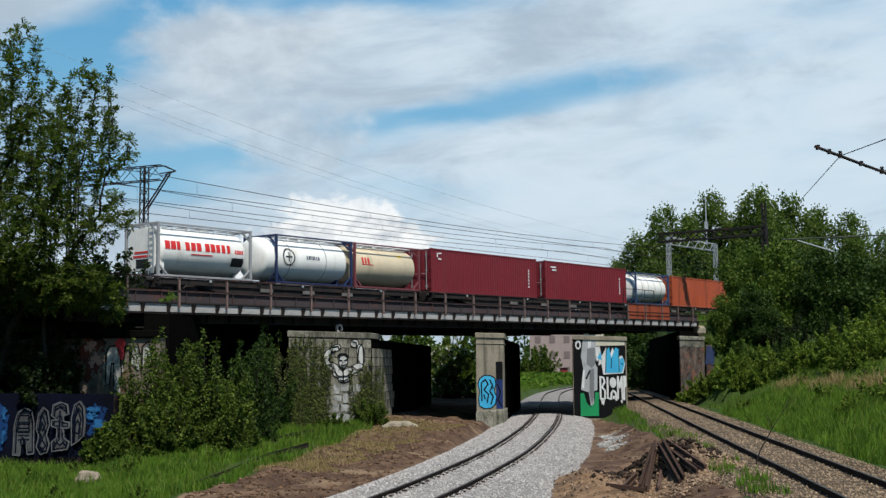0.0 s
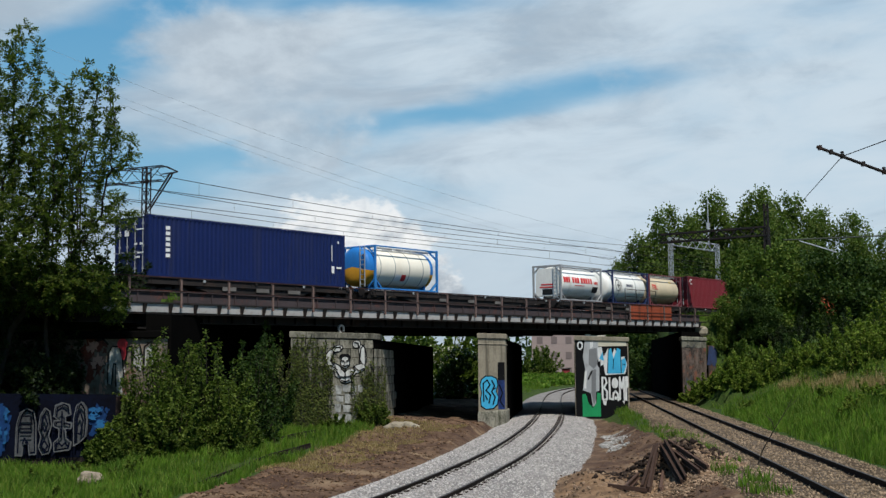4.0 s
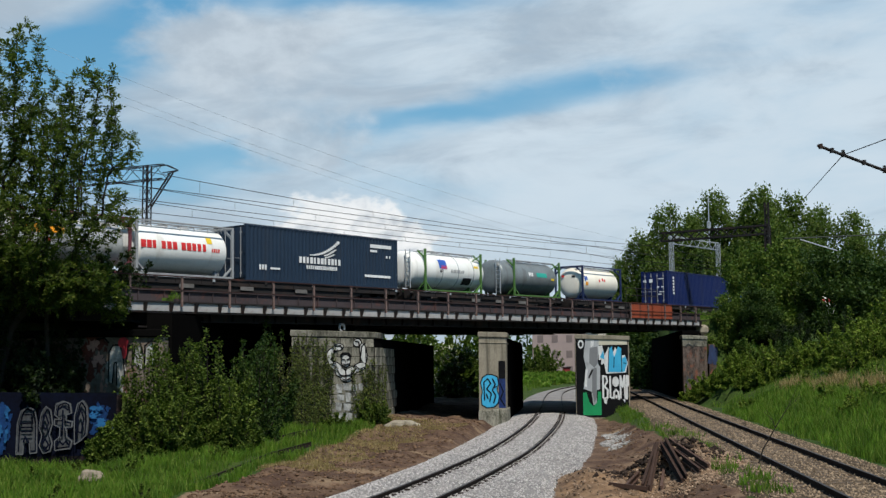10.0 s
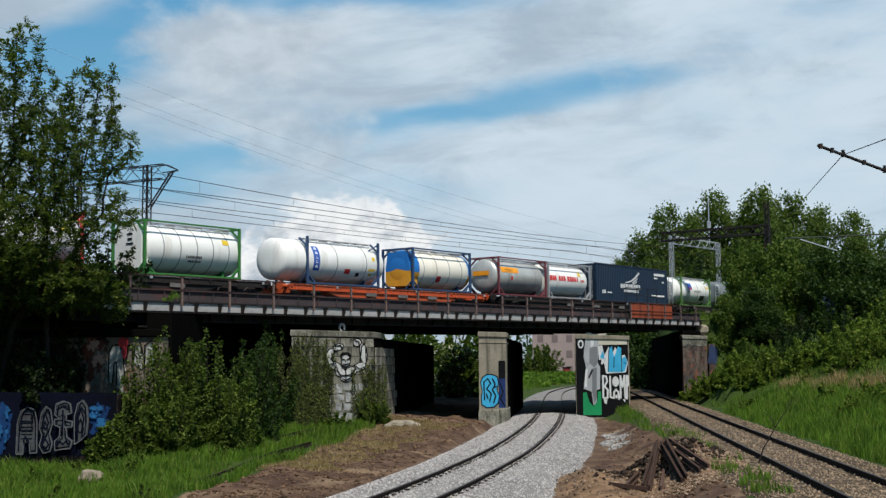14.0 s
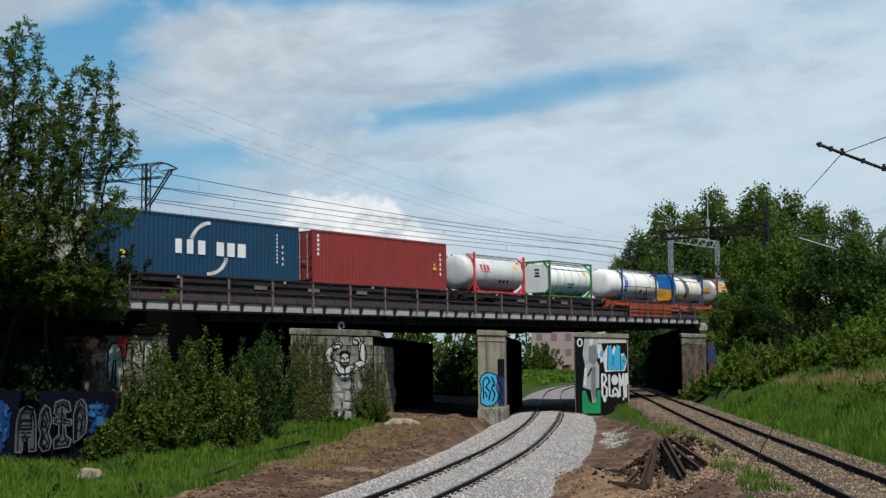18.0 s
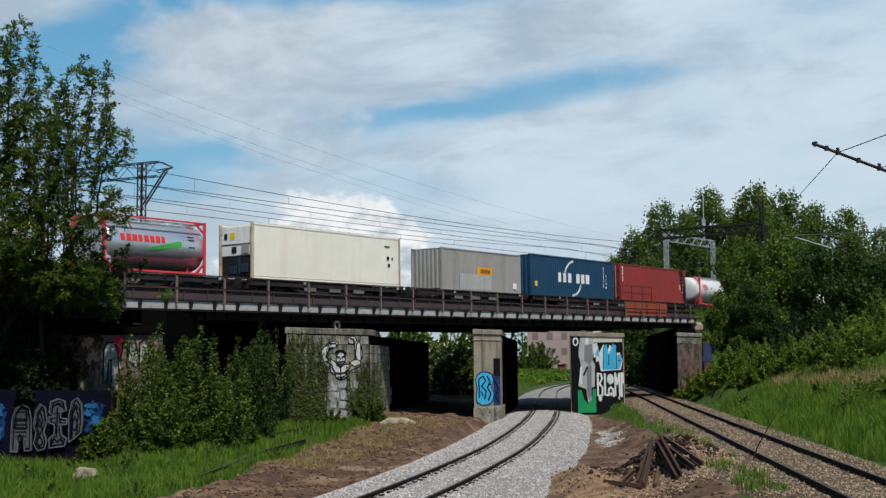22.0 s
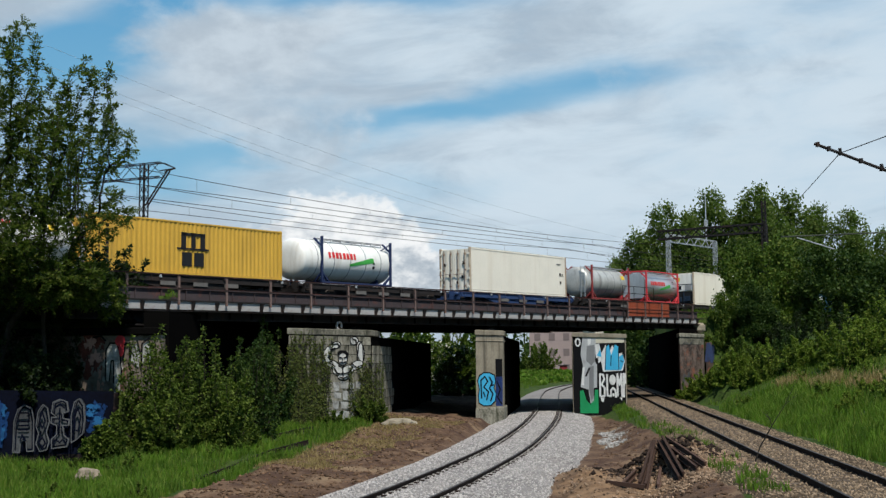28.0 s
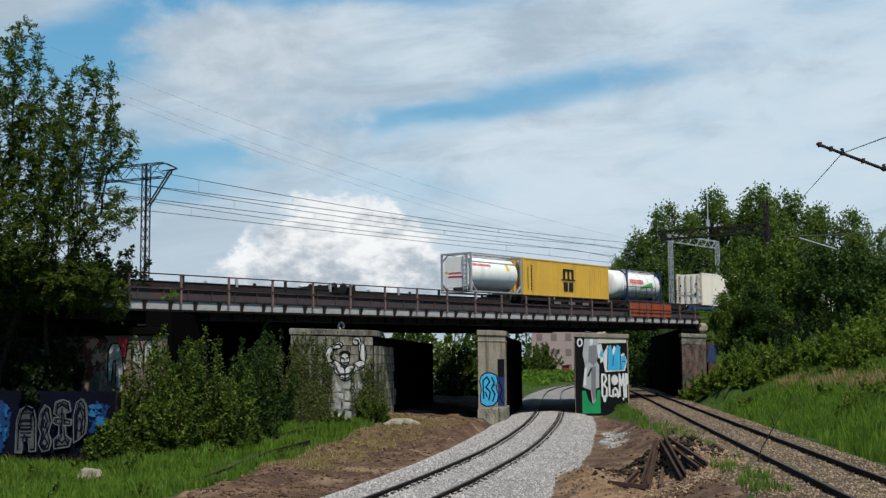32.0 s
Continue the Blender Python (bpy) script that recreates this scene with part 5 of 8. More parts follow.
def make_load():
    HC, STD = 2.896, 2.591
    # head of the train
    t = dry_container("container", "faded orange-red steel shipping container", 236.2, 12.19, STD, ORANGE)
    t = tank("tank_container", "white tank in a light blue-grey frame", 229.5, TANK_WHITE, F_STEELBLUE)
    t = dry_container("container", "plain maroon corrugated shipping container", 215.6, 12.19, STD + 0.15, MAROON)
    marks(t, "emblem", M_WHITE, [(0.7, 2.25, 0.75, 0.1), (0.9, 2.05, 0.6, 0.1)])
    marks(t, "lettering", M_WHITE, [(11.0, 0.7 + 0.22 * i, 0.12, 0.14) for i in range(6)])
    t = dry_container("container", "plain maroon corrugated shipping container", 202.2, 12.19, STD + 0.15, MAROON)
    marks(t, "emblem", M_WHITE, [(0.55, 2.2, 0.12, 0.25), (0.7, 2.4, 0.35, 0.08), (0.7, 2.05, 0.35, 0.08)])
    marks(t, "lettering", M_WHITE, [(11.1, 0.7 + 0.22 * i, 0.12, 0.14) for i in range(6)])
    t = tank("tank_container", "tan tank with red lettering in a dark red frame", 195.0, TANK_TAN, F_MAROON, bands=0)
    curved(t, "lettering", M_RED, letters(0.75, 0.1, 0.34, 3, seed=4) + [(0.75, 0.02, 1.0, 0.04)])
    curved(t, "hazard_label", M_YELLOW, [(4.2, 0.62, 0.4, 0.12)])
    t = tank("tank_container", "white banded tank with dark emblem in a navy frame", 188.75, TANK_WHITE, F_NAVY, over=(0.9, 0.0), bands=2)
    ring = [(1.05 + 0.42 * math.cos(a) - 0.05, 0.1 + 0.42 * math.sin(a) - 0.05, 0.1, 0.1) for a in np.linspace(0, 6.28, 22)]
    curved(t, "emblem", M_BLACK, ring + [(0.8, 0.07, 0.5, 0.08), (1.01, -0.15, 0.08, 0.5)])
    curved(t, "lettering", F_NAVY, letters(2.4, 0.03, 0.2, 7, seed=8))
    t = tank("tank_container", "white clad tank with red lettering in a grey frame", 180.95, TANK_WHITE, F_GREY, bands=0, clad_end=WHITE, ladder=True)
    curved(t, "lettering", M_RED, letters(0.5, 0.0, 0.40, 3, 0.34, 0.1, seed=2) + letters(1.75, 0.0, 0.40, 3, 0.34, 0.1, seed=5) + letters(3.0, 0.0, 0.40, 5, 0.34, 0.1, seed=6) + letters(4.95, 0.0, 0.2, 4, 0.14, 0.1, seed=3) + [(2.1, -0.2, 1.4, 0.05)])
    curved(t, "document_box", M_BLACK, [(4.75, -0.62, 0.8, 0.42)])
    end_marks(t, "lettering", M_RED, [(0.7, 1.15, 1.0, 0.09), (0.6, 0.95, 1.2, 0.1)], 0.025)
    end_marks(t, "document_box", M_BLACK, [(0.75, 0.45, 0.85, 0.42)], 0.025)
    # blue and amber tank, then the long navy container
    t = tank("tank_container", "white tank with blue and amber ends in a blue frame", 160.1, CREAM, F_BLUE, over=(0.75, 0.0), bands=4, caps=(BLUE_CAP, AMBER), ladder=True)
    curved(t, "hazard_label", M_WHITE, [(2.05, -0.72, 0.55, 0.36)])
    curved(t, "placard", M_RED, [(2.62, -0.72, 0.42, 0.36)])
    t = dry_container("container", "long navy blue container with white-barred doors", 143.75, 13.716, HC, NAVY)
    marks(t, "lettering", M_WHITE, [(1.0, 0.95 + 0.26 * i, 0.26, 0.17) for i in range(6)] + [(12.6, 0.75, 0.22, 0.4), (13.0, 1.02, 0.4, 0.1), (12.6, 1.4, 0.05, 0.9), (13.1, 2.4, 0.1, 0.15)])
    end_marks(t, "size_plate", M_WHITE, [(1.95, 2.0, 0.06, 0.2), (0.55, 0.9, 0.3, 0.08), (0.3, 1.1, 0.45, 0.07), (0.3, 2.2, 0.5, 0.06), (0.35, 1.5, 0.2, 0.1), (0.75, 1.5, 0.2, 0.1), (1.35, 1.95, 0.3, 0.28)], -0.055)
    f = bpy.data.curves.new("size_number", "FONT")
    f.body, f.size, f.extrude = "45", 0.36, 0.004
    f.materials.append(M_WHITE)
    ob = new("size_number", f)
    ob.parent = t
    ob.matrix_basis = pose(-0.06, 2.25, 1.95, 90, 0, -90)
    # white tank in a navy box frame
    t = tank("tank_container", "white tank with round logo in a navy frame", 129.5, CREAM, F_NAVY, bands=0)
    curved(t, "emblem", M_ORANGE, [(0.55, -0.2, 0.4, 0.25)])
    curved(t, "emblem_wave", M_BLUE, [(0.45, 0.1, 0.2, 0.4), (0.7, 0.2, 0.2, 0.28)])
    curved(t, "hazard_label", M_RED, [(2.6, 0.1, 0.2, 0.2), (3.1, 0.2, 0.2, 0.2), (3.4, 0.15, 0.2, 0.2)])
    end_marks(t, "hazard_label", M_RED, [(1.7, 1.75, 0.2, 0.2)], 0.16)
    end_marks(t, "warning_plate", M_BLACK, [(0.75, 1.75, 0.3, 0.15)], 0.16)
    # dark grey tank and white tank in green open frames
    t = tank("tank_container", "dark grey tank with teal lettering in green supports", 120.2, TANK_GREY, F_OLIVE, over=(1.45, 0.0), bands=0, light_frame=True, ladder=True)
    curved(t, "lettering", M_WHITE, letters(2.0, 0.1, 0.26, 3, seed=5))
    curved(t, "logo_block", M_TEAL, [(3.0, 0.08, 1.35, 0.3)])
    curved(t, "hazard_label", M_YELLOW, [(4.9, -0.1, 0.4, 0.16)])
    t = tank("tank_container", "white banded tank with blue logo in green supports", 110.3, TANK_WHITE, F_OLIVE, over=(1.3, 0.75), bands=4, light_frame=True, ladder=True)
    curved(t, "logo_block", M_BLUE, [(1.55, 0.12, 0.8, 0.55)])
    curved(t, "logo_flash", M_RED, [(1.75, 0.1, 0.6, 0.2)])
    curved(t, "lettering", M_BLACK, letters(1.6, -0.12, 0.17, 3, seed=6) + [(4.1, -0.78, 0.95, 0.42)])
    curved(t, "fine_lettering", F_GREY, letters(2.75, -0.1, 0.2, 10, 0.12, stroke=0.2, seed=7))
    curved(t, "hazard_label", M_YELLOW, [(5.3, 0.3, 0.5, 0.14)])
    # slate container
    t = dry_container("container", "slate blue container with a white wing emblem", 95.4, 12.19, HC, SLATE)
    wing = []
    for i in range(16):
        u = i / 15
        wing.append((4.65 + 2.2 * u, 1.55 + 0.75 * u * u, 0.2, 0.06 + 0.10 * u))
        if i > 6:
            wing.append((5.1 + 1.5 * u, 1.48 + 0.45 * u * u, 0.18, 0.06))
            wing.append((5.3 + 1.2 * u, 1.42 + 0.25 * u * u, 0.16, 0.05))
    marks(t, "emblem", M_WHITE, wing)
    marks(t, "lettering", M_WHITE, letters(3.85, 1.12, 0.33, 12, 0.24, seed=9) + letters(4.4, 0.82, 0.2, 15, 0.14, seed=10) + letters(0.9, 0.62, 0.26, 3, seed=12) + [(1.7, 0.66, 0.7, 0.1)]
          + [(9.7, 2.3, 1.9, 0.2), (9.7, 2.05, 0.6, 0.13), (11.1, 1.75, 0.15, 0.15), (11.4, 1.75, 0.1, 0.15), (9.2, 0.6, 2.3, 0.14)])
    # grey frame and maroon frame tanks
    t = tank("tank_container", "white clad tank with red lettering in a grey frame", 88.5, TANK_WHITE, F_GREY, bands=0)
    curved(t, "lettering", M_RED, letters(0.35, -0.05, 0.36, 3, 0.32, 0.1, seed=2) + letters(1.55, -0.05, 0.36, 3, 0.32, 0.1, seed=5) + letters(2.75, -0.05, 0.36, 5, 0.32, 0.1, seed=6) + letters(4.65, -0.05, 0.18, 4, 0.13, 0.1, seed=3))
    curved(t, "hazard_label", M_YELLOW, [(4.4, 0.35, 0.35, 0.3)])
    t = tank("tank_container", "dull steel tank with orange plate in a maroon frame", 82.2, TANK_STEEL, F_MAROON, bands=0, over=(0.4, 0.0))
    curved(t, "logo_block", M_ORANGE, [(0.45, 0.22, 2.1, 0.36)])
    curved(t, "lettering", M_BLACK, letters(0.95, 0.28, 0.22, 7, 0.12, seed=13))
    curved(t, "hazard_label", M_RED, [(1.6, -0.25, 0.22, 0.25)])
    end_marks(t, "logo_block", M_ORANGE, [(0.6, 1.35, 1.3, 0.3)], -0.3)
    # two tanks on the orange wagon
    t = tank("tank_container", "white tank with blue and amber ends in a steel-blue frame", 72.95, CREAM, F_STEELBLUE, over=(0.15, 0.45), bands=4, caps=(BLUE_CAP, AMBER), clad_end=(BLUE_CAP, AMBER))
    curved(t, "hazard_label", M_WHITE, [(2.1, -0.72, 0.45, 0.34)])
    curved(t, "placard", M_RED, [(2.56, -0.72, 0.45, 0.34)])
    t = tank("tank_container", "long white tank with purple banner in steel-blue supports", 63.75, TANK_WHITE, F_STEELBLUE, over=(1.9, 0.9), bands=3, light_frame=True)
    curved(t, "banner", M_BLUE, [(0.6, -0.55, 0.5, 1.3)])
    curved(t, "lettering", M_WHITE, [(0.75, -0.4 + 0.24 * i, 0.2, 0.13) for i in range(5)])
    curved(t, "placard", M_RED, [(3.2, -0.62, 0.45, 0.26)])
    curved(t, "warning_plate", M_BLACK, [(4.2, -0.72, 0.3, 0.2)])
    curved(t, "hazard_label", M_YELLOW, [(5.2, -0.4, 0.55, 0.14), (5.3, -0.62, 0.3, 0.1), (5.5, 0.2, 0.25, 0.2)])
    # green and red framed tanks
    t = tank("tank_container", "white banded tank in a bright green frame", 52.85, TANK_WHITE, F_GREEN, bands=5, clad_end=WHITE, over=(0, 0.5))
    curved(t, "lettering", M_BLACK, letters(2.6, -0.42, 0.13, 9, 0.1, seed=14) + letters(2.8, -0.6, 0.1, 7, 0.1, seed=15))
    curved(t, "hazard_label", M_YELLOW, [(4.95, 0.35, 0.4, 0.25)])
    end_marks(t, "lettering", M_BLACK, [(0.9, 1.9, 0.4, 0.1), (0.95, 1.65, 0.3, 0.12), (0.85, 1.45, 0.5, 0.1)], 0.025)
    t = tank("tank_container", "pale grey tank with red lettering in red supports", 43.5, TANK_PALE, F_RED, bands=0, light_frame=True, over=(0.85, 0.3))
    curved(t, "lettering", M_RED, letters(0.85, 0.15, 0.36, 3, 0.34, seed=4) + [(0.9, 0.03, 1.1, 0.05)])
    curved(t, "warning_plate", M_BLACK, [(3.1, -0.6, 0.25, 0.2), (3.55, -0.6, 0.25, 0.2), (4.0, -0.6, 0.25, 0.2)])
    curved(t, "hazard_label", M_YELLOW, [(4.9, 0.35, 0.5, 0.25)])
    # red and sea-blue containers
    t = dry_container("container", "oxide red corrugated shipping container", 28.26, 12.19, HC, RED)
    marks(t, "lettering", M_WHITE, [(0.35, 1.5 + 0.25 * i, 0.16, 0.16) for i in range(5)] + [(11.45, 0.9 + 0.3 * i, 0.14, 0.16) for i in range(5)])
    marks(t, "warning_plate", M_YELLOW, [(10.8, 1.2, 0.3, 0.18), (10.85, 1.45, 0.14, 0.16)])
    t = dry_container("container", "sea-blue container with white lettering and arcs", 15.0, 12.19, HC, SEABLUE, left_end="wall")
    arcs = []
    for i in range(14):
        u = i / 13
        a = math.radians(168 - 70 * u)
        arcs.append((5.9 + 1.35 * math.cos(a), 1.35 + 1.2 * math.sin(a), 0.24, 0.05 + 0.10 * u))
        arcs.append((5.55 - 1.35 * math.cos(a), 1.15 - 1.1 * math.sin(a), 0.24, 0.05 + 0.10 * u))
    marks(t, "emblem", M_WHITE, arcs)
    c = letters(3.75, 1.05, 0.68, 3, 0.62, seed=31) + letters(6.35, 1.05, 0.68, 3, 0.62, seed=34)
    marks(t, "lettering", M_WHITE, c + [(10.5, 0.9 + 0.2 * i, 0.08, 0.12) for i in range(8)] + [(10.9, 0.8 + 0.3 * i, 0.1, 0.14) for i in range(4)])
    marks(t, "warning_plate", M_YELLOW, [(0.55, 0.65, 0.32, 0.36)])
    # grey bulk container and cream reefer
    t = dry_container("container", "beige-grey corrugated container with an orange plate", 4.6, 9.125, STD + 0.1, GREY, left_end="wall")
    marks(t, "logo_block", M_ORANGE, [(3.85, 1.1, 1.75, 0.5)])
    marks(t, "lettering", M_BLACK, letters(4.25, 1.22, 0.25, 7, 0.13, seed=16), y=-0.016)
    marks(t, "pale_patch", paint("repaint_grey", (0.42, 0.41, 0.39)), [(1.9, 0.12, 3.6, 1.0)], label="paler repainted panel")
    marks(t, "notice", M_WHITE, [(8.1, 0.3, 0.45, 0.4)])
    t = reefer("reefer_container", "cream refrigerated container with its cooling unit", -11.76, 12.19, HC, True)
    marks(t, "lettering", M_BLACK, [(10.9, 1.55, 0.22, 0.2), (11.35, 1.55, 0.12, 0.16), (11.0, 1.15, 0.2, 0.18), (10.7, 2.3, 0.5, 0.06)])
    # silver tank in red, steel tank in red
    t = tank("tank_container", "silver tank with red and green lettering in a red frame", -20.9, SILVER, F_RED, bands=0, clad_end=SILVER, over=(0, 0.4))
    curved(t, "lettering", M_RED, letters(1.0, 0.08, 0.32, 8, 0.3, seed=17))
    curved(t, "leaf_swash", M_GREEN, [(2.6 + 0.14 * i, -0.28 + 0.02 * i, 0.3, 0.12 + 0.012 * i) for i in range(13)])
    curved(t, "fine_lettering", M_BLACK, [(5.0, 0.45, 0.4, 0.06), (5.0, 0.3, 0.4, 0.06), (5.0, -0.05, 0.4, 0.06)])
    t = tank("tank_container", "dull steel banded tank with red end posts", -29.95, TANK_STEEL, F_DEEP, bands=5, light_frame=True, over=(0.8, 0.0), ladder=True)
    curved(t, "hazard_label", M_YELLOW, [(4.9, 0.3, 0.55, 0.3)])
    # second reefer
    t = reefer("reefer_container", "worn cream refrigerated container with rusty doors", -46.0, 12.19, HC, False)
    marks(t, "lettering", M_BLACK, [(11.2, 1.5, 0.22, 0.2), (11.55, 1.5, 0.12, 0.16), (11.25, 0.95, 0.2, 0.18), (10.8, 2.3, 0.6, 0.06)])
    # white tank with lettering in a blue frame
    t = tank("tank_container", "white banded tank with red lettering in blue supports", -60.05, TANK_WHITE, F_NAVY, bands=5, light_frame=True, over=(1.6, 0.5))
    curved(t, "lettering", M_RED, letters(0.65, 0.08, 0.34, 8, 0.26, seed=17))
    curved(t, "leaf_swash", M_GREEN, [(2.4 + 0.14 * i, -0.28 + 0.02 * i, 0.3, 0.12 + 0.012 * i) for i in range(14)])
    curved(t, "warning_plate", M_BLACK, [(4.4, -0.35, 0.2, 0.16), (4.4, -0.1, 0.2, 0.12)])
    # ochre container
    t = dry_container("container", "ochre yellow corrugated container with black letters", -75.33, 12.19, STD, YELLOW, left_end="wall")
    x, z = 5.35, 1.28
    m = [(x, z, 0.3, 0.78), (x + 0.62, z, 0.28, 0.78), (x + 1.2, z, 0.3, 0.78), (x - 0.25, z - 0.05, 2.0, 0.09), (x + 0.02, z + 0.62, 1.44, 0.15)]
    m += letters(x + 0.05, 0.45, 0.66, 2, 0.68, seed=23)
    marks(t, "lettering", M_BLACK, m + [(1.0, 0.4 + 0.2 * i, 0.16, 0.12) for i in range(9)] + [(0.6, 0.45 + 0.2 * i, 0.08, 0.1) for i in range(8)])
    # last tank
    t = tank("tank_container", "white clad tank with faded red lettering in a grey frame", -81.5, TANK_WHITE, F_GREY, bands=0, clad_end=WHITE, ladder=True)
    curved(t, "lettering", M_RED, letters(0.45, 0.4, 0.16, 14, 0.13, seed=2))
    curved(t, "hazard_label", M_YELLOW, [(4.3, 0.22, 0.35, 0.4)])
    end_marks(t, "lettering", M_RED, [(0.8, 1.25, 1.0, 0.08), (0.65, 1.0, 1.2, 0.09)], 0.025)
    end_marks(t, "hazard_label", M_YELLOW, [(1.85, 1.3, 0.25, 0.12)], 0.025)


make_load()


def run(t):
    """How far the train has come at t seconds, from its place at 16 s."""
    return 8.9922 * (t - 16) - 1.0054 * (t - 16) ** 2 / 200


def motions():
    for ob, s, lift in MOVING:
        walk(ob, [(t, train_place(s + run(t))) for t in range(0, 33, 4)])
    # the wheels roll: about 75 degrees from row to row
    times = [k / 15 for k in range(32 * 15 + 1)]
    turns = [math.degrees((run(t) - run(0)) / 0.46) for t in times]
    for ob, at in WHEELS:
        walk(ob, [(t, Matrix.Translation(at) @ pose(0, 0, 0, 0, a, 0)) for t, a in zip(times, turns)])

# ---- along the bridge ----
P_BLACK = surface("spray_black", (0.006, 0.006, 0.007), (0.014, 0.014, 0.014), rough=0.8, amount=0.5, spec=0.06)
P_WHITE = surface("spray_white", (0.72, 0.72, 0.71), (0.45, 0.45, 0.43), rough=0.6, stain=(0.2, 0.2, 0.18), stain_amount=0.4, stain_scale=3)
P_GREY = surface("spray_grey", (0.42, 0.43, 0.44), (0.28, 0.28, 0.29), rough=0.6, stain=(0.15, 0.15, 0.15), stain_amount=0.4)
P_CYAN = surface("spray_cyan", (0.06, 0.42, 0.66), (0.03, 0.25, 0.5), rough=0.5)
# navy and dirty grey, both darkened to carry the wing wall's tree shade
P_NAVY = surface("spray_navy_shaded", (0.004, 0.006, 0.016), (0.003, 0.003, 0.005), rough=0.85, amount=0.9, spec=0.05)
P_DIM = surface("shade_dimmed_dirty_grey", (0.080, 0.084, 0.090), (0.030, 0.032, 0.036), rough=0.8, amount=0.9, stain=(0.03, 0.03, 0.03), stain_amount=0.6)
P_MURAL = surface("aged_white_paint", (0.60, 0.60, 0.57), (0.30, 0.30, 0.28), rough=0.8, amount=0.7, grain=12, stain=(0.12, 0.12, 0.10), stain_amount=0.5, stain_scale=3)
P_WASH = surface("worn_white_wash", (0.42, 0.42, 0.40), (0.13, 0.13, 0.12), rough=0.9, amount=0.95, grain=7, blotch=2.5)
P_BLUE = surface("spray_deep_blue", (0.02, 0.05, 0.19), (0.01, 0.015, 0.05), rough=0.5, amount=0.8)
P_MID = surface("spray_mid_blue", (0.010, 0.045, 0.15), (0.004, 0.012, 0.04), rough=0.5, amount=0.8)
P_GREEN = surface("spray_green", (0.02, 0.30, 0.11), (0.01, 0.16, 0.06), rough=0.5)
P_RED = surface("spray_red", (0.45, 0.03, 0.04), (0.2, 0.02, 0.02), rough=0.5)
P_PINK = surface("faded_pink_paint", (0.45, 0.24, 0.19), (0.2, 0.12, 0.1), rough=0.8, amount=0.8)
P_BEIGE = surface("whitewashed_band", (0.60, 0.56, 0.44), (0.42, 0.38, 0.30), rough=0.8)


FACES = {"pier_1": (-6.72, 51.15, 514, 36.8, 644), "pier_2": (1.80, 63.0, 843, 31.6, 642), "pier_3": (7.9, 71.1, 1006, 26.8, 640), "abutment_right": (16.85, 83.0, 1203, 23.7, 639)}


def skewed(ox, oy, x_left, scale, horizon, x, z):
    """From a head-on plan of a face to the pier's own axes, its front being skewed along the bridge."""
    u = (x * scale + x_left - 784) / 2061.7
    d = (oy * E2[1] + ox * E2[0]) / (E2[1] + u * E2[0])
    c, k = math.cos(math.atan(SLANT)), math.sin(math.atan(SLANT))
    return (u * d - ox) * c - (d - oy) * k, 3.17 + (z - 3.17) * scale * d / 2061.7


def painting(parent, name, mat, shapes, y, label=""):
    """Flat painted shapes on a wall: ('e', x, z, rx, rz, turn) or ('p', points)."""
    bm = bmesh.new()
    for k, sh in enumerate(shapes):
        yy = y - 0.0012 * k
        if sh[0] == "e":
            _, cx, cz, rx, rz, rot = sh
            c, s = math.cos(radians(rot)), math.sin(radians(rot))
            pts = [(cx + rx * math.cos(a) * c - rz * math.sin(a) * s, cz + rx * math.cos(a) * s + rz * math.sin(a) * c) for a in np.linspace(0, 2 * math.pi, 18, endpoint=False)]
        else:
            pts = sh[1]
        if parent.name in FACES:
            pts = [skewed(*FACES[parent.name], *q) for q in pts]
        f = bm.faces.new([bm.verts.new((px, yy, pz)) for px, pz in pts])
        r = bmesh.ops.extrude_face_region(bm, geom=[f])
        bmesh.ops.translate(bm, verts=[v for v in r["geom"] if isinstance(v, bmesh.types.BMVert)], vec=(0, 0.003, 0))
    return part(name, bm, mat, parent, label)


def by_name(n):
    return bpy.data.objects[n]


def wall_px(x_left, scale, horizon):
    """Picture marks to a wall's own metres."""
    return lambda px, py: ((px - x_left) / scale, 3.17 + (horizon - py) / scale)


def stroke(f, pts, w):
    """A brush stroke as a run of small lozenges."""
    out = []
    q = [f(*p) for p in pts]
    for (x0, z0), (x1, z1) in zip(q, q[1:]):
        n = max(1, int(math.hypot(x1 - x0, z1 - z0) / (w * 0.5)))
        dx, dz = x1 - x0, z1 - z0
        ln = math.hypot(dx, dz) + 1e-6
        ox, oz = -dz / ln * w / 2, dx / ln * w / 2
        out.append(("p", [(x0 + ox, z0 + oz), (x1 + ox, z1 + oz), (x1 - ox, z1 - oz), (x0 - ox, z0 - oz)]))
        out.append(("e", x1, z1, w / 2, w / 2, 0))
    return out


def poly_l(f, *q):
    return ("p", [f(*c) for c in q])


def blotches(f, x0, y0, x1, y1, n, size, seed, tall=1.5):
    """Ragged flakes of paint scattered over a patch of wall."""
    rng = random.Random(seed)
    out = []
    for _ in range(n):
        cx, cy, r = rng.uniform(x0, x1), rng.uniform(y0, y1), size * rng.uniform(0.35, 1.2)
        k = rng.randint(11, 16)
        out.append(poly_l(f, *[(cx + r * w * math.cos(6.283 * i / k), cy + tall * r * w * math.sin(6.283 * i / k)) for i, w in enumerate([rng.uniform(0.3, 1.25) for _ in range(k)])]))
    return out


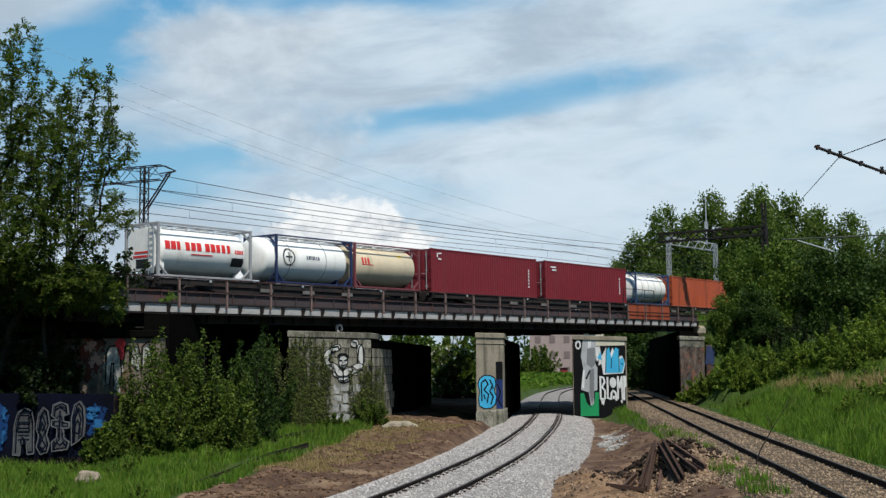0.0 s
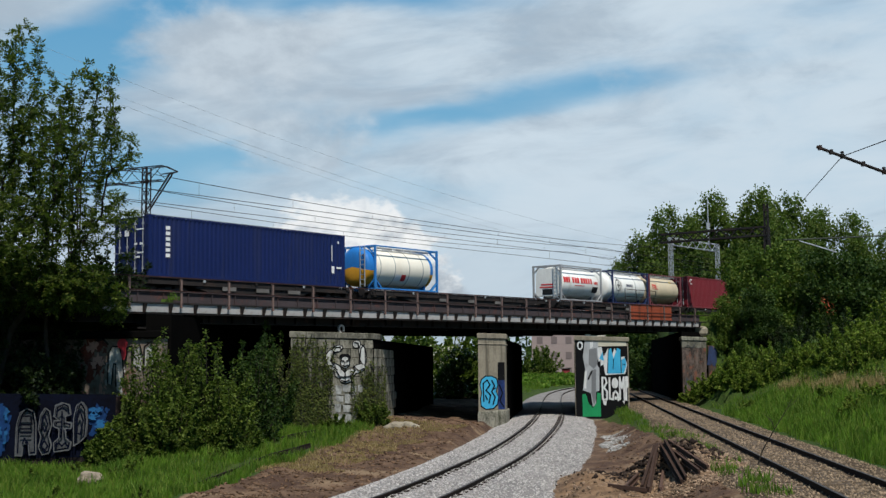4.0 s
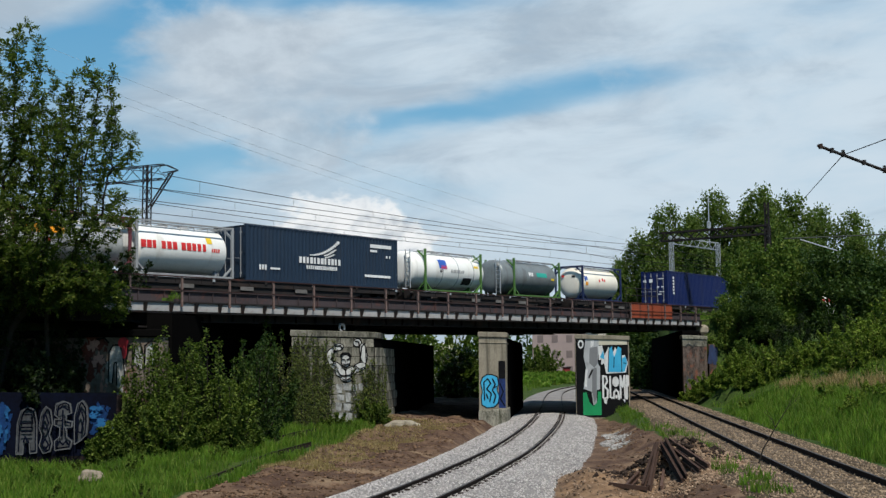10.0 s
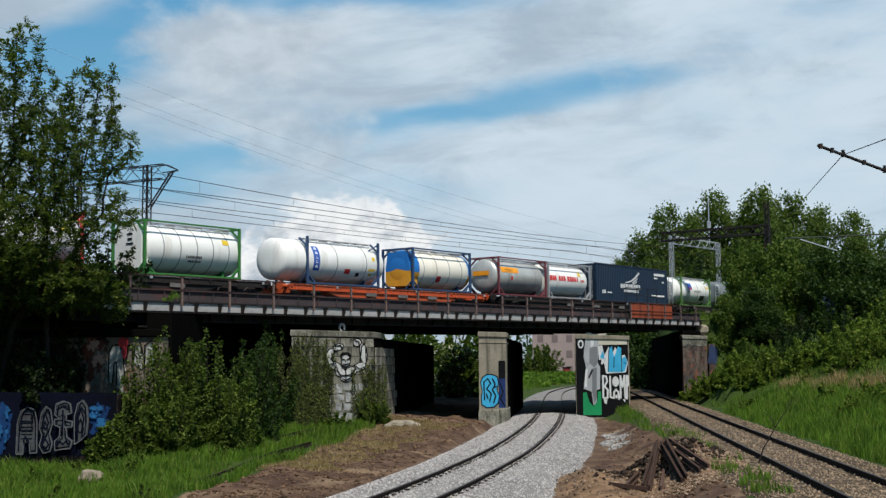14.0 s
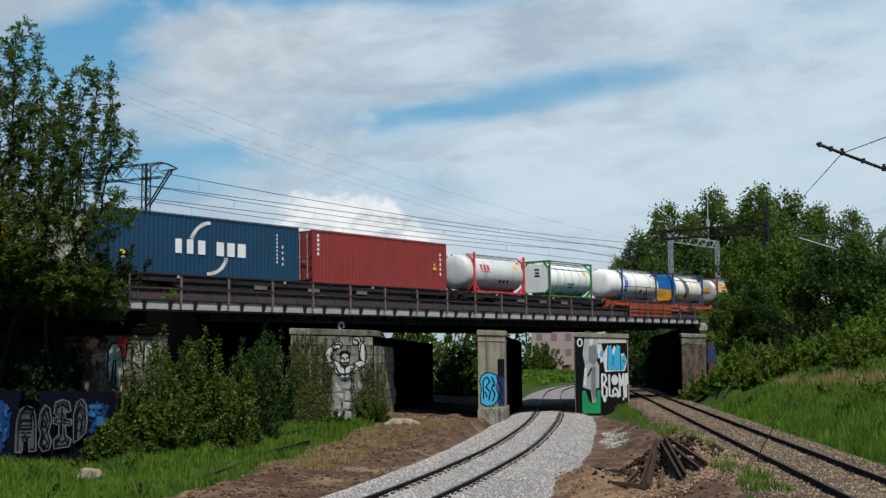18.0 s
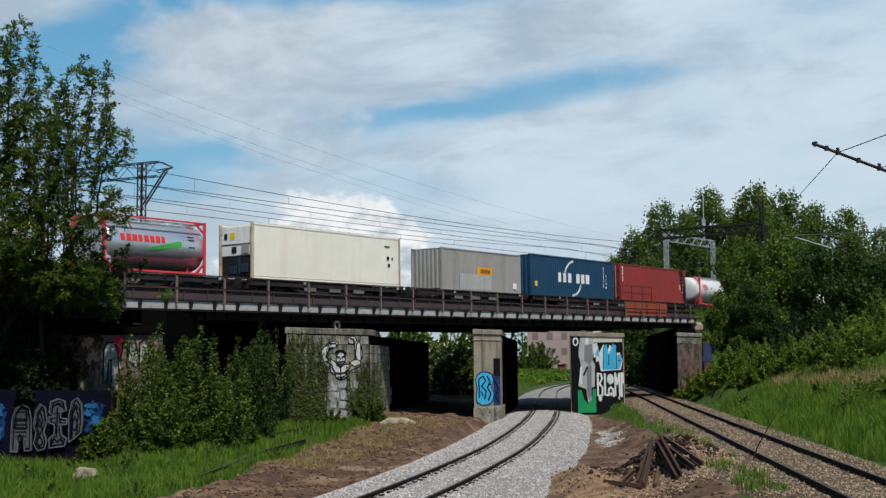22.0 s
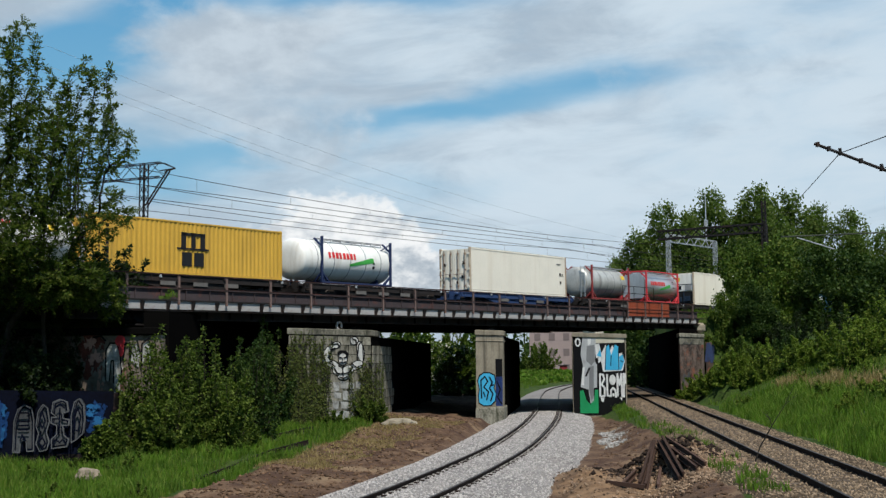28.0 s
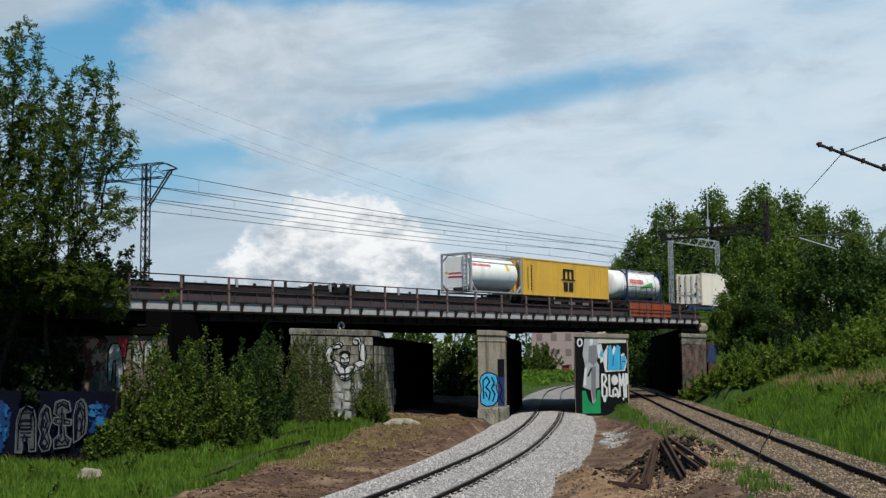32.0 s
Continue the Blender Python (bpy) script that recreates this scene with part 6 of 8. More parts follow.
def make_graffiti():
    # mural of a figure, kept to plain shapes
    p = by_name("pier_1")
    f = wall_px(514, 36.8, 644)
    E = lambda x, y, rx, ry, rot=0, g=0.0: ("e", *f(x, y), rx / 36.8 + g, ry / 36.8 + g, rot)
    forms = [(640, 624, 5.5, 17, 8), (629, 605, 6.5, 6, 20), (596, 613, 8, 5, 20), (581, 626, 5, 12, -25), (579, 639, 6, 5, 0), (591, 646, 11, 6, -25), (633, 648, 11, 6.5, 25), (609, 637, 7, 10, 0), (600, 657, 9, 7, -25), (618, 656, 10, 7, 25), (610, 668, 9, 5, 0)]
    painting(p, "mural_outline", P_BLACK, [E(*q, g=0.05) for q in forms], -0.085, "black spray-painted outline")
    painting(p, "mural_fill", P_MURAL, [E(*q) for q in forms], -0.108, "white spray-painted figure shapes")
    lines = []
    for q, w in (([(634, 640), (637, 612), (643, 606)], 0.06), ([(644, 612), (645, 640)], 0.05), ([(625, 602), (632, 604), (633, 611)], 0.07), ([(590, 612), (600, 610), (603, 616)], 0.07), ([(596, 617), (590, 621), (584, 634)], 0.06), ([(575, 630), (580, 643), (590, 641)], 0.05),
                 ([(600, 628), (604, 624), (614, 624), (618, 629)], 0.11), ([(603, 634), (607, 635)], 0.07), ([(611, 635), (615, 634)], 0.07), ([(605, 642), (609, 644), (614, 642)], 0.06), ([(609, 636), (609, 640)], 0.04),
                 ([(609, 650), (610, 664)], 0.05), ([(594, 652), (600, 662), (609, 663), (620, 661), (627, 651)], 0.06), ([(586, 643), (596, 650)], 0.05), ([(624, 644), (634, 652), (642, 648)], 0.05), ([(603, 668), (610, 671), (618, 667)], 0.06), ([(610, 664), (610, 674)], 0.05)):
        lines += stroke(f, q, w)
    painting(p, "mural_detail", P_BLACK, lines, -0.13)
    painting(p, "white_wash", P_WASH, [("p", [f(x, y), f(x + w, y + 1), f(x + w - 1, y + h), f(x + 1, y + h - 1)]) for x, y, w, h in ((592, 677, 11, 16), (604, 676, 15, 13), (620, 677, 9, 18), (631, 676, 10, 13), (643, 675, 11, 15), (593, 695, 13, 11), (608, 692, 10, 17), (621, 697, 13, 10), (636, 692, 8, 16), (646, 693, 9, 12), (591, 709, 11, 15), (605, 711, 14, 13), (622, 709, 10, 18), (634, 711, 12, 12), (592, 727, 14, 14), (609, 727, 11, 15), (624, 730, 11, 12), (637, 726, 10, 14))], -0.082, "patches of worn white wash on the stones")
    painting(p, "tag_blocks", P_DIM, stroke(f, [(640, 690), (652, 690), (652, 712), (640, 712), (640, 735), (653, 735)], 0.08) + stroke(f, [(518, 690), (530, 692), (523, 712), (537, 715), (528, 740)], 0.16) + stroke(f, [(545, 695), (541, 715), (552, 705), (548, 738), (558, 720)], 0.12) + stroke(f, [(519, 735), (522, 720), (536, 738)], 0.1), -0.085)
    # slim pier
    p = by_name("pier_2")
    f = wall_px(843, 31.6, 642)
    tag = [(846, 676), (849, 667), (856, 662), (866, 662), (874, 666), (876, 676), (873, 688), (877, 698), (875, 710), (868, 717), (856, 718), (848, 713), (847, 700), (849, 690)]
    painting(p, "tag_shadow", P_BLACK, [poly_l(f, *[(861 + (a - 861) * 1.12, 690 + (b - 690) * 1.07) for a, b in tag])], -0.012)
    painting(p, "tag_fill", P_CYAN, [poly_l(f, *tag)], -0.018, "bright blue spray-painted tag")
    strip = [("p", [f(877, 637), f(889, 637), f(889, 719), f(877, 719)])]
    painting(p, "blue_strip", P_BLUE, strip, -0.012)
    # upper part of the strip in black, with black strokes below
    painting(p, "soot_strip", P_BLACK, [("p", [f(877, 637), f(889, 637), f(889, 668), f(877, 668)])] + stroke(f, [(879, 676), (885, 690), (880, 704), (887, 715)], 0.07), -0.018)
    painting(p, "tag_lines", P_BLACK, stroke(f, [(852, 706), (851, 674), (858, 668), (863, 676), (856, 686), (864, 694), (861, 708)], 0.075) + stroke(f, [(866, 668), (871, 678), (866, 688), (872, 698), (868, 710)], 0.075) + stroke(f, [(855, 694), (858, 702)], 0.07) + stroke(f, [(868, 684), (873, 682)], 0.06), -0.024)
    # broad pier
    p = by_name("pier_3")
    f = wall_px(1006, 26.8, 640)
    poly = lambda *q: ("p", [f(*c) for c in q])
    painting(p, "black_ground", P_BLACK, [poly((1013.5, 598), (1105.5, 597), (1105.5, 735), (1013.5, 735))], -0.006, "black spray-painted ground")
    painting(p, "beige_band", P_BEIGE, [poly((1054, 594.5), (1104.5, 595), (1104.5, 608), (1054, 608.5))], -0.012)
    painting(p, "grey_figure", P_GREY, [poly((1031, 598), (1054, 597), (1055, 612), (1052, 640), (1056, 646), (1055, 686), (1049, 688), (1049, 710), (1043, 714), (1040, 690), (1026, 685), (1031, 648), (1027, 628))], -0.012, "grey spray-painted figure")
    painting(p, "dark_figure", surface("spray_dark_grey", (0.20, 0.205, 0.21), (0.13, 0.13, 0.14), rough=0.7), [poly((1038, 614), (1052, 611), (1052, 640), (1046, 648), (1037, 640)), poly((1042, 650), (1050, 648), (1049, 700), (1045, 712), (1041, 690))], -0.018)
    painting(p, "pale_figure", P_WHITE, [("e", *f(1022.5, 606.5), 0.19, 0.30, 0), poly((1040, 600), (1046, 599), (1045, 610), (1040, 612)), poly((1030, 652), (1034, 650), (1032, 682), (1028, 682))], -0.024)
    painting(p, "black_cuts", P_BLACK, [("e", *f(1022.5, 607), 0.10, 0.18, 0), poly((1041, 651), (1044, 652), (1037, 667), (1034, 666)), poly((1052, 636), (1058, 634), (1058, 646), (1054, 645))], -0.030)
    painting(p, "white_points", P_WHITE, [poly((1053, 611), (1060, 609), (1064, 626), (1072, 611), (1074, 640), (1066, 658), (1063, 640), (1055, 646)), poly((1072, 640), (1083, 612), (1092, 628), (1100, 626), (1105, 640), (1101, 657), (1066, 659))], -0.012)
    painting(p, "blue_letters", P_CYAN, [poly((1069, 656), (1072, 616), (1077, 611), (1081, 630), (1088, 611), (1094, 615), (1095, 656)), poly((1095, 632), (1101, 629), (1104, 640), (1099, 655), (1095, 656)), poly((1056, 630), (1062, 618), (1064, 634))], -0.024, "bright blue graffiti")
    painting(p, "blue_lines", P_BLACK, stroke(f, [(1081, 630), (1080, 648)], 0.05) + stroke(f, [(1094, 617), (1094, 655)], 0.05) + stroke(f, [(1072, 616), (1070, 655)], 0.045) + stroke(f, [(1097, 640), (1101, 641)], 0.05), -0.030)
    L = []
    for pts in ([(1060.5, 702), (1060.5, 663), (1066, 664), (1068, 672), (1063, 681), (1068.5, 687), (1068, 701), (1062, 702)], [(1073, 663), (1073, 700), (1077, 701)], [(1079, 703), (1079.5, 691), (1083, 687), (1087, 691), (1088, 703)], [(1091, 702), (1091, 663), (1094.5, 682), (1098, 663), (1099, 702)], [(1102, 704), (1102, 663), (1104.3, 663), (1104.5, 678), (1103, 681)]):
        L += stroke(f, pts, 0.12)
    painting(p, "white_letters", P_WHITE, L + [("e", *f(1082.5, 673), 0.22, 0.34, 0), ("e", *f(1083.5, 699), 0.08, 0.12, 0), poly((1061, 704), (1068, 703), (1066, 712), (1062, 710)), poly((1095, 704), (1099, 704), (1098, 710))], -0.036, "tall white spray-painted letters")
    painting(p, "green_shape", P_GREEN, [poly((1025, 692), (1031, 691), (1036, 708), (1043, 716), (1050, 706), (1051, 690), (1057, 690), (1057, 731), (1025, 731))], -0.012, "green spray-painted shape")
    # abutments
    p = by_name("abutment_left")
    f = wall_px(-346.5, 45.2, 647)
    painting(p, "rust_patch", surface("rusty_red_paint", (0.16, 0.045, 0.03), (0.05, 0.02, 0.017), rough=0.9, amount=0.95, blotch=2.5, grain=9), blotches(f, 162, 596, 204, 664, 16, 9, 3), -0.002, "rust-red flaking paint")
    painting(p, "pink_patch", P_PINK, blotches(f, 178, 600, 202, 642, 7, 8, 5) + blotches(f, 196, 656, 212, 716, 9, 5, 6, 2.2), -0.046, "flaking pink paint")
    painting(p, "white_ground", P_WASH, [poly_l(f, (212, 672), (213, 622), (219, 612), (230, 612), (236, 628), (240, 664), (236, 690), (226, 680), (222, 650), (219, 676)), poly_l(f, (256, 640), (258, 616), (268, 610), (272, 626), (270, 652)), poly_l(f, (276, 648), (277, 614), (286, 606), (292, 620), (290, 650), (284, 630))] + blotches(f, 204, 640, 244, 720, 14, 3.2, 8, 2.6), -0.05, "dripping white tag")
    painting(p, "black_tag", P_BLACK, stroke(f, [(212, 672), (212, 622), (219, 610), (231, 610), (237, 628), (241, 664)], 0.05) + stroke(f, [(219, 676), (222, 640), (226, 640), (227, 678)], 0.05) + stroke(f, [(243, 640), (246, 612), (254, 610), (255, 640)], 0.06) + stroke(f, [(256, 640), (258, 614), (268, 607), (273, 626)], 0.05) + stroke(f, [(276, 650), (276, 612), (287, 603), (294, 620), (292, 652)], 0.06) + stroke(f, [(190, 600), (204, 598), (212, 606)], 0.06), -0.075)
    painting(p, "red_blot", P_RED, [("e", *f(238, 606), 0.20, 0.2, 0), ("e", *f(240, 620), 0.1, 0.3, 0)], -0.13)
    p = by_name("abutment_right")
    f = wall_px(1203, 23.7, 639)
    painting(p, "faint_tag", P_DIM, stroke(f, [(1206, 690), (1209, 664), (1214, 672), (1217, 660), (1219, 680), (1213, 690)], 0.11) + stroke(f, [(1207, 612), (1212, 606), (1220, 612), (1226, 604)], 0.05), -0.09)
    painting(p, "blue_tag", surface("faded_blue_tag", (0.035, 0.06, 0.15), (0.03, 0.03, 0.05), rough=0.8, amount=0.9), stroke(f, [(1250, 642), (1254, 612), (1259, 640), (1263, 612), (1268, 640), (1274, 616), (1276, 642)], 0.32), 0.27, "faded blue tag on the wing")


make_graffiti()


def make_plinth():
    p = by_name("pier_2")
    bm = bmesh.new()
    box(bm, -0.04, -0.10, -0.6, 1.36, 3.0, 0.70, 0.05)
    part("plinth", bm, STONE, p, "rough stone plinth")
    bm = bmesh.new()
    box(bm, -0.03, -0.07, 4.28, 1.35, 2.0, 4.36, 0.03)
    part("string_course", bm, CONCRETE, p)


make_plinth()


def skew_piers():
    """Leans the plan of each pier over, so that its front runs along the bridge."""
    done = set()
    for n in FACES:
        for ob in by_name(n).children:
            ob.location.y += SKEW * ob.location.x
            if ob.data.name not in done:
                done.add(ob.data.name)
                for v in ob.data.vertices:
                    v.co.y += SKEW * v.co.x


skew_piers()


def make_wing_wall():
    w = thing("wing_wall", "low retaining wall covered in blue and white graffiti", "wall", pose(-24, 41.5, 0), kind="structure")
    bm = bmesh.new()
    box(bm, 0, 0, -0.6, 12.4, 0.6, 2.18, 0.03)
    # the tree's shade on this wall is put into its render and spray colours
    part("wall_body", bm, surface("shade_dark_render", (0.014, 0.012, 0.012), (0.006, 0.006, 0.006), rough=0.95, stain=(0.10, 0.06, 0.06), stain_amount=0.5, stain_scale=2.5, spec=0.05), w)
    f = wall_px(784 - 24 / 41.5 * 2061.7, 49.7, 648)
    painting(w, "dark_ground", P_NAVY, [("p", [f(-60, 690), f(206, 694), f(204, 802), f(-60, 804)])], -0.006, "dark blue sprayed ground, blackened for the tree's shade")
    painting(w, "blue_patch", P_MID, blotches(f, 164, 720, 194, 760, 16, 12, 11, 1.1) + blotches(f, 0, 716, 18, 790, 16, 11, 12, 1.6) + blotches(f, -60, 715, -5, 790, 16, 9, 13), -0.010)
    painting(w, "cyan_highlights", surface("spray_dim_cyan", (0.020, 0.12, 0.28), (0.008, 0.04, 0.12), rough=0.6, amount=0.9, grain=4, blotch=2.5), blotches(f, 164, 718, 180, 740, 6, 8, 14, 0.7) + blotches(f, 176, 728, 196, 752, 7, 9, 16, 0.6) + blotches(f, 4, 722, 16, 770, 5, 6, 15, 2.0), -0.10)
    fills, inner, rim = [], [], []
    glyphs = (([(35, 798), (36, 745), (42, 724), (54, 717), (66, 722), (70, 742), (71, 796), (60, 797), (58, 778), (49, 778), (47, 799)], [[(43, 745), (46, 730), (62, 730), (64, 745), (43, 745)], [(44, 752), (63, 752)], [(44, 759), (63, 759)], [(49, 778), (52, 768), (58, 778)]]),
              ([(75, 752), (78, 728), (86, 716), (94, 722), (98, 745), (93, 764), (98, 780), (95, 794), (83, 797), (76, 784), (80, 766)], [[(82, 745), (86, 728), (92, 745), (87, 757), (82, 745)], [(82, 782), (87, 772), (93, 782), (88, 790), (82, 782)]]),
              ([(102, 730), (104, 712), (116, 707), (128, 711), (131, 728), (122, 731), (122, 740), (133, 742), (132, 752), (122, 752), (124, 768), (133, 776), (130, 789), (104, 792), (103, 776), (112, 768), (112, 752), (102, 748), (103, 738), (112, 738)], [[(109, 722), (117, 715), (125, 722)], [(117, 722), (117, 756)], [(108, 782), (112, 776), (118, 782), (124, 776), (128, 782)]]),
              ([(138, 782), (137, 735), (142, 712), (151, 706), (158, 716), (160, 742), (158, 766), (148, 776)], [[(144, 760), (144, 735), (149, 722), (154, 738), (150, 762), (144, 760)]]))
    for out, ins in glyphs:
        fills.append(("p", [f(*q) for q in out]))
        rim += stroke(f, out + out[:1], 0.035)
        for line in ins:
            inner += stroke(f, line, 0.055)
    painting(w, "letter_fill", P_DIM, fills, -0.135, "large grey graffiti letters, dimmed for the tree's shade")
    painting(w, "letter_rim", P_NAVY, [q for out, ins in glyphs for q in stroke(f, [(a + (3 if a < sum(c[0] for c in out) / len(out) else -3), b + (3 if b < 755 else -3)) for a, b in out], 0.05)], -0.145)
    painting(w, "letter_outline", surface("pale_outline_spray", (0.12, 0.124, 0.13), (0.05, 0.05, 0.055), rough=0.8, amount=0.9), rim, -0.215)
    painting(w, "letter_lines", P_NAVY, inner, -0.28)


make_wing_wall()


def make_bridge_extras():
    # orange screens behind the railing, with their tall frame
    t = thing("orange_screen", "weathered orange-red steel screen behind the railing", "screen", on_bridge(70.6, 36.35, 6.003))
    x = 0.0
    for i in range(2):
        bm = bmesh.new()
        corrugated(bm, x + 0.04, x + 3.1, 0.05, 1.0, 0.0, -1, 0.34, 0.04)
        corrugated(bm, x + 0.04, x + 3.1, 0.05, 1.0, 0.05, 1, 0.34, 0.04)
        part("screen_panel", bm, SCREEN_RED, t)
        bm = bmesh.new()
        for z in (0.0, 0.5, 1.0):
            box(bm, x, -0.03, z, x + 3.14, 0.06, z + 0.05)
        part("panel_rail", bm, SCREEN_RED, t)
        x += 3.2
    t = thing("safety_frame", "thin tall steel tube frame behind the screen", "railing", on_bridge(70.2, 36.5, 6.003))
    for x in (0.0, 1.6, 3.2, 4.6):
        bm = bmesh.new()
        bar(bm, (x, 0, 0), (x, 0, 2.05), 0.05, seg=6)
        part("upright", bm, STEEL_DARK, t)
    for z in (2.03, 1.55):
        bm = bmesh.new()
        bar(bm, (0, 0, z), (4.6, 0, z), 0.045, seg=6)
        part("tube", bm, STEEL_DARK, t)
    t = thing("round_end_stone", "rounded stone bearing block over the abutment", "stone", pose(19.2, 87.2, 5.2))
    bm = bmesh.new()
    box(bm, -0.45, -0.2, 0, 0.45, 0.6, 0.75, 0.2)
    part("stone_block", bm, CONCRETE, t)


make_bridge_extras()


def lattice(bm, a, b, w, h, bays, r=0.05):
    """A lattice beam from a to b: four chords and zigzag lacing."""
    a, b = Vector(a), Vector(b)
    d = (b - a).normalized()
    up = Vector((0, 0, 1)) if abs(d.z) < 0.9 else Vector((1, 0, 0))
    side = d.cross(up).normalized()
    up = side.cross(d).normalized()
    cs = [side * (sx * w / 2) + up * (sy * h / 2) for sx, sy in ((-1, -1), (1, -1), (1, 1), (-1, 1))]
    for c in cs:
        bar(bm, a + c, b + c, r * 1.3)
    for i in range(bays):
        p, q = a + (b - a) * (i / bays), a + (b - a) * ((i + 1) / bays)
        for j in range(4):
            c0, c1 = cs[j], cs[(j + 1) % 4]
            if i % 2:
                c0, c1 = c1, c0
            bar(bm, p + c0, q + c1, r * 0.7)


def gantry(name, label, m, span, height, mat, left_arm=0.0, posts=(0.0, 1.0), peak=0.0, deep=0.7, slim=0.05):
    t = thing(name, label, "catenary gantry", m)
    for u in posts:
        bm = bmesh.new()
        lattice(bm, (0, u * span, 0), (0, u * span, height), 0.30, 0.30, 14, slim)
        part("lattice_post", bm, mat, t)
    bm = bmesh.new()
    lattice(bm, (0, -left_arm, height - deep / 2), (0, span, height - deep / 2), 0.4, deep, max(6, int((span + left_arm) / 0.75)), slim)
    part("lattice_beam", bm, mat, t)
    if peak:
        bm = bmesh.new()
        lattice(bm, (0, span, height), (0, span, height + peak), 0.28, 0.28, 5)
        part("peak_post", bm, mat, t)
    return t


def facing(x0, y0, z, x1, y1):
    """A frame at the first place whose y axis points to the second."""
    return pose(x0, y0, z, 0, 0, -math.degrees(math.atan2(x1 - x0, y1 - y0)))


t = gantry("catenary_gantry", "pale galvanised lattice gantry over the railway", facing(21.1, 108, 6.4, 27.1, 115), 9.2, 8.5, GALV, slim=0.035)
bm = bmesh.new()
bar(bm, (0, 7.48, 8.3), (0, 7.48, 13.1), 0.14, seg=8, r2=0.09)
pole = part("earth_wire_pole", bm, GALV, t, "slim pale pole above the beam")
bm = bmesh.new()
for y0, z0, y1, z1 in ((7.18, 9.9, 7.78, 10.0), (7.18, 10.45, 7.78, 10.53), (7.18, 10.0, 7.26, 10.45), (7.70, 10.0, 7.78, 10.45)):
    box(bm, -0.05, y0, z0, 0.05, y1, z1)
part("crossbar", bm, GALV, pole)
gantry("dark_gantry", "old dark lattice gantry over the railway", facing(19.0, 100.2, 5.4, 26.5, 95), 9.1, 8.9, STEEL_DARK, 0.3, (1.0,), 1.9, slim=0.11)
t = gantry("bridge_gantry", "dark lattice gantry with a braced pole by the tree", facing(-15.0, 58.2, 6.2, -20, 60.4), 6.0, 7.05, STEEL_DARK, 1.1, (0.0, 1.0), 0.0, 0.72, 0.035)
bm = bmesh.new()
for dx in (-0.2, 0.2):
    bar(bm, (dx, -1.1, 7.05), (0, -1.9, 6.7), 0.05)
    bar(bm, (dx, -1.1, 6.6), (0, -1.9, 6.7), 0.05)
    bar(bm, (dx * 0.5, -1.5, 6.6), (dx * 0.5, -0.15, 4.9), 0.06)
part("tapered_end", bm, STEEL_DARK, t)
t = thing("lattice_pole", "dark lattice pole behind the tree", "pole", pose(-18.2, 57.0, 3.0))
bm = bmesh.new()
lattice(bm, (0, 0, 0), (0, 0, 10.6), 0.4, 0.4, 16)
part("lattice_post", bm, STEEL_DARK, t)


def hose(bm, pts, r, sides=5):
    """A thin round tube through the points."""
    rows = []
    for i, p in enumerate(pts):
        d = (pts[min(i + 1, len(pts) - 1)] - pts[max(i - 1, 0)]).normalized()
        x = d.cross(Vector((0.1, 0.2, 1))).normalized()
        y = d.cross(x)
        rows.append([bm.verts.new(p + x * (r * math.cos(6.2832 * k / sides)) + y * (r * math.sin(6.2832 * k / sides))) for k in range(sides)])
    for u, w in zip(rows, rows[1:]):
        for k in range(sides):
            bm.faces.new((u[k], u[(k + 1) % sides], w[(k + 1) % sides], w[k]))


def wire_thing(name, label, runs, r=0.012, sag=0.0, mat=None):
    t = thing(name, label, "overhead wire")
    for a, b in runs:
        a, b = Vector(a), Vector(b)
        pts = []
        for i in range(13):
            u = i / 12
            q = a.lerp(b, u)
            q.z -= sag * 4 * u * (1 - u)
            pts.append(q)
        bm = bmesh.new()
        hose(bm, pts, r)
        part("wire", bm, mat or STEEL_DARK, t)
    return t


def bp_pt(s, l, z):
    return on_bridge(s, l, z).translation


def make_wires():
    H = 3.17
    for l, lo, hi in ((44.0, 8.72, 9.48), (48.6, 8.88, 9.7), (52.2, 8.80, 9.6)):
        t = wire_thing("catenary", "thin contact and carrier wires over the railway", [(bp_pt(36, l, lo + H), bp_pt(150, l, lo + H)), (bp_pt(36, l, lo + H), bp_pt(-30, l, lo + H))], 0.018)
        for s0, s1 in ((-24, 36), (36, 90), (90, 150)):
            pts = [bp_pt(s0 + (s1 - s0) * i / 16, l + 0.05, hi + H - 0.5 * (4 * (i / 16) * (1 - i / 16))) for i in range(17)]
            bm = bmesh.new()
            hose(bm, pts, 0.018)
            car = part("carrier_wire", bm, STEEL_DARK, t)
            for i in range(1, 16, 2):
                q = pts[i]
                bm = bmesh.new()
                bar(bm, q, q - Vector((0, 0, hi - lo - 0.5 * (4 * (i / 16) * (1 - i / 16)))), 0.014, seg=4)
                part("dropper", bm, STEEL_DARK, car)
    # high-tension line far off, thin across the sky
    pale = surface("pale_conductor", (0.35, 0.40, 0.45), (0.3, 0.34, 0.38))
    A, B = Vector((-77, 170, 58.6)), Vector((66, 300, 31.0))
    t = wire_thing("power_line", "faint high-voltage line strung across the sky", [(A + Vector((0, 0, dz)), B + Vector((0, 0, dz))) for dz in (0.0, -3.2, -4.4)], 0.022, 5.0, pale)
    for q in (A, B):
        bm = bmesh.new()
        lattice(bm, (q.x, q.y, -1), (q.x, q.y, q.z + 1), 2.2, 2.2, 18, 0.14)
        for dz in (0.0, -3.2, -4.4):
            bar(bm, (q.x - 2.5, q.y, q.z + dz), (q.x + 2.5, q.y, q.z + dz), 0.16)
        part("pylon", bm, GALV, t)


make_wires()


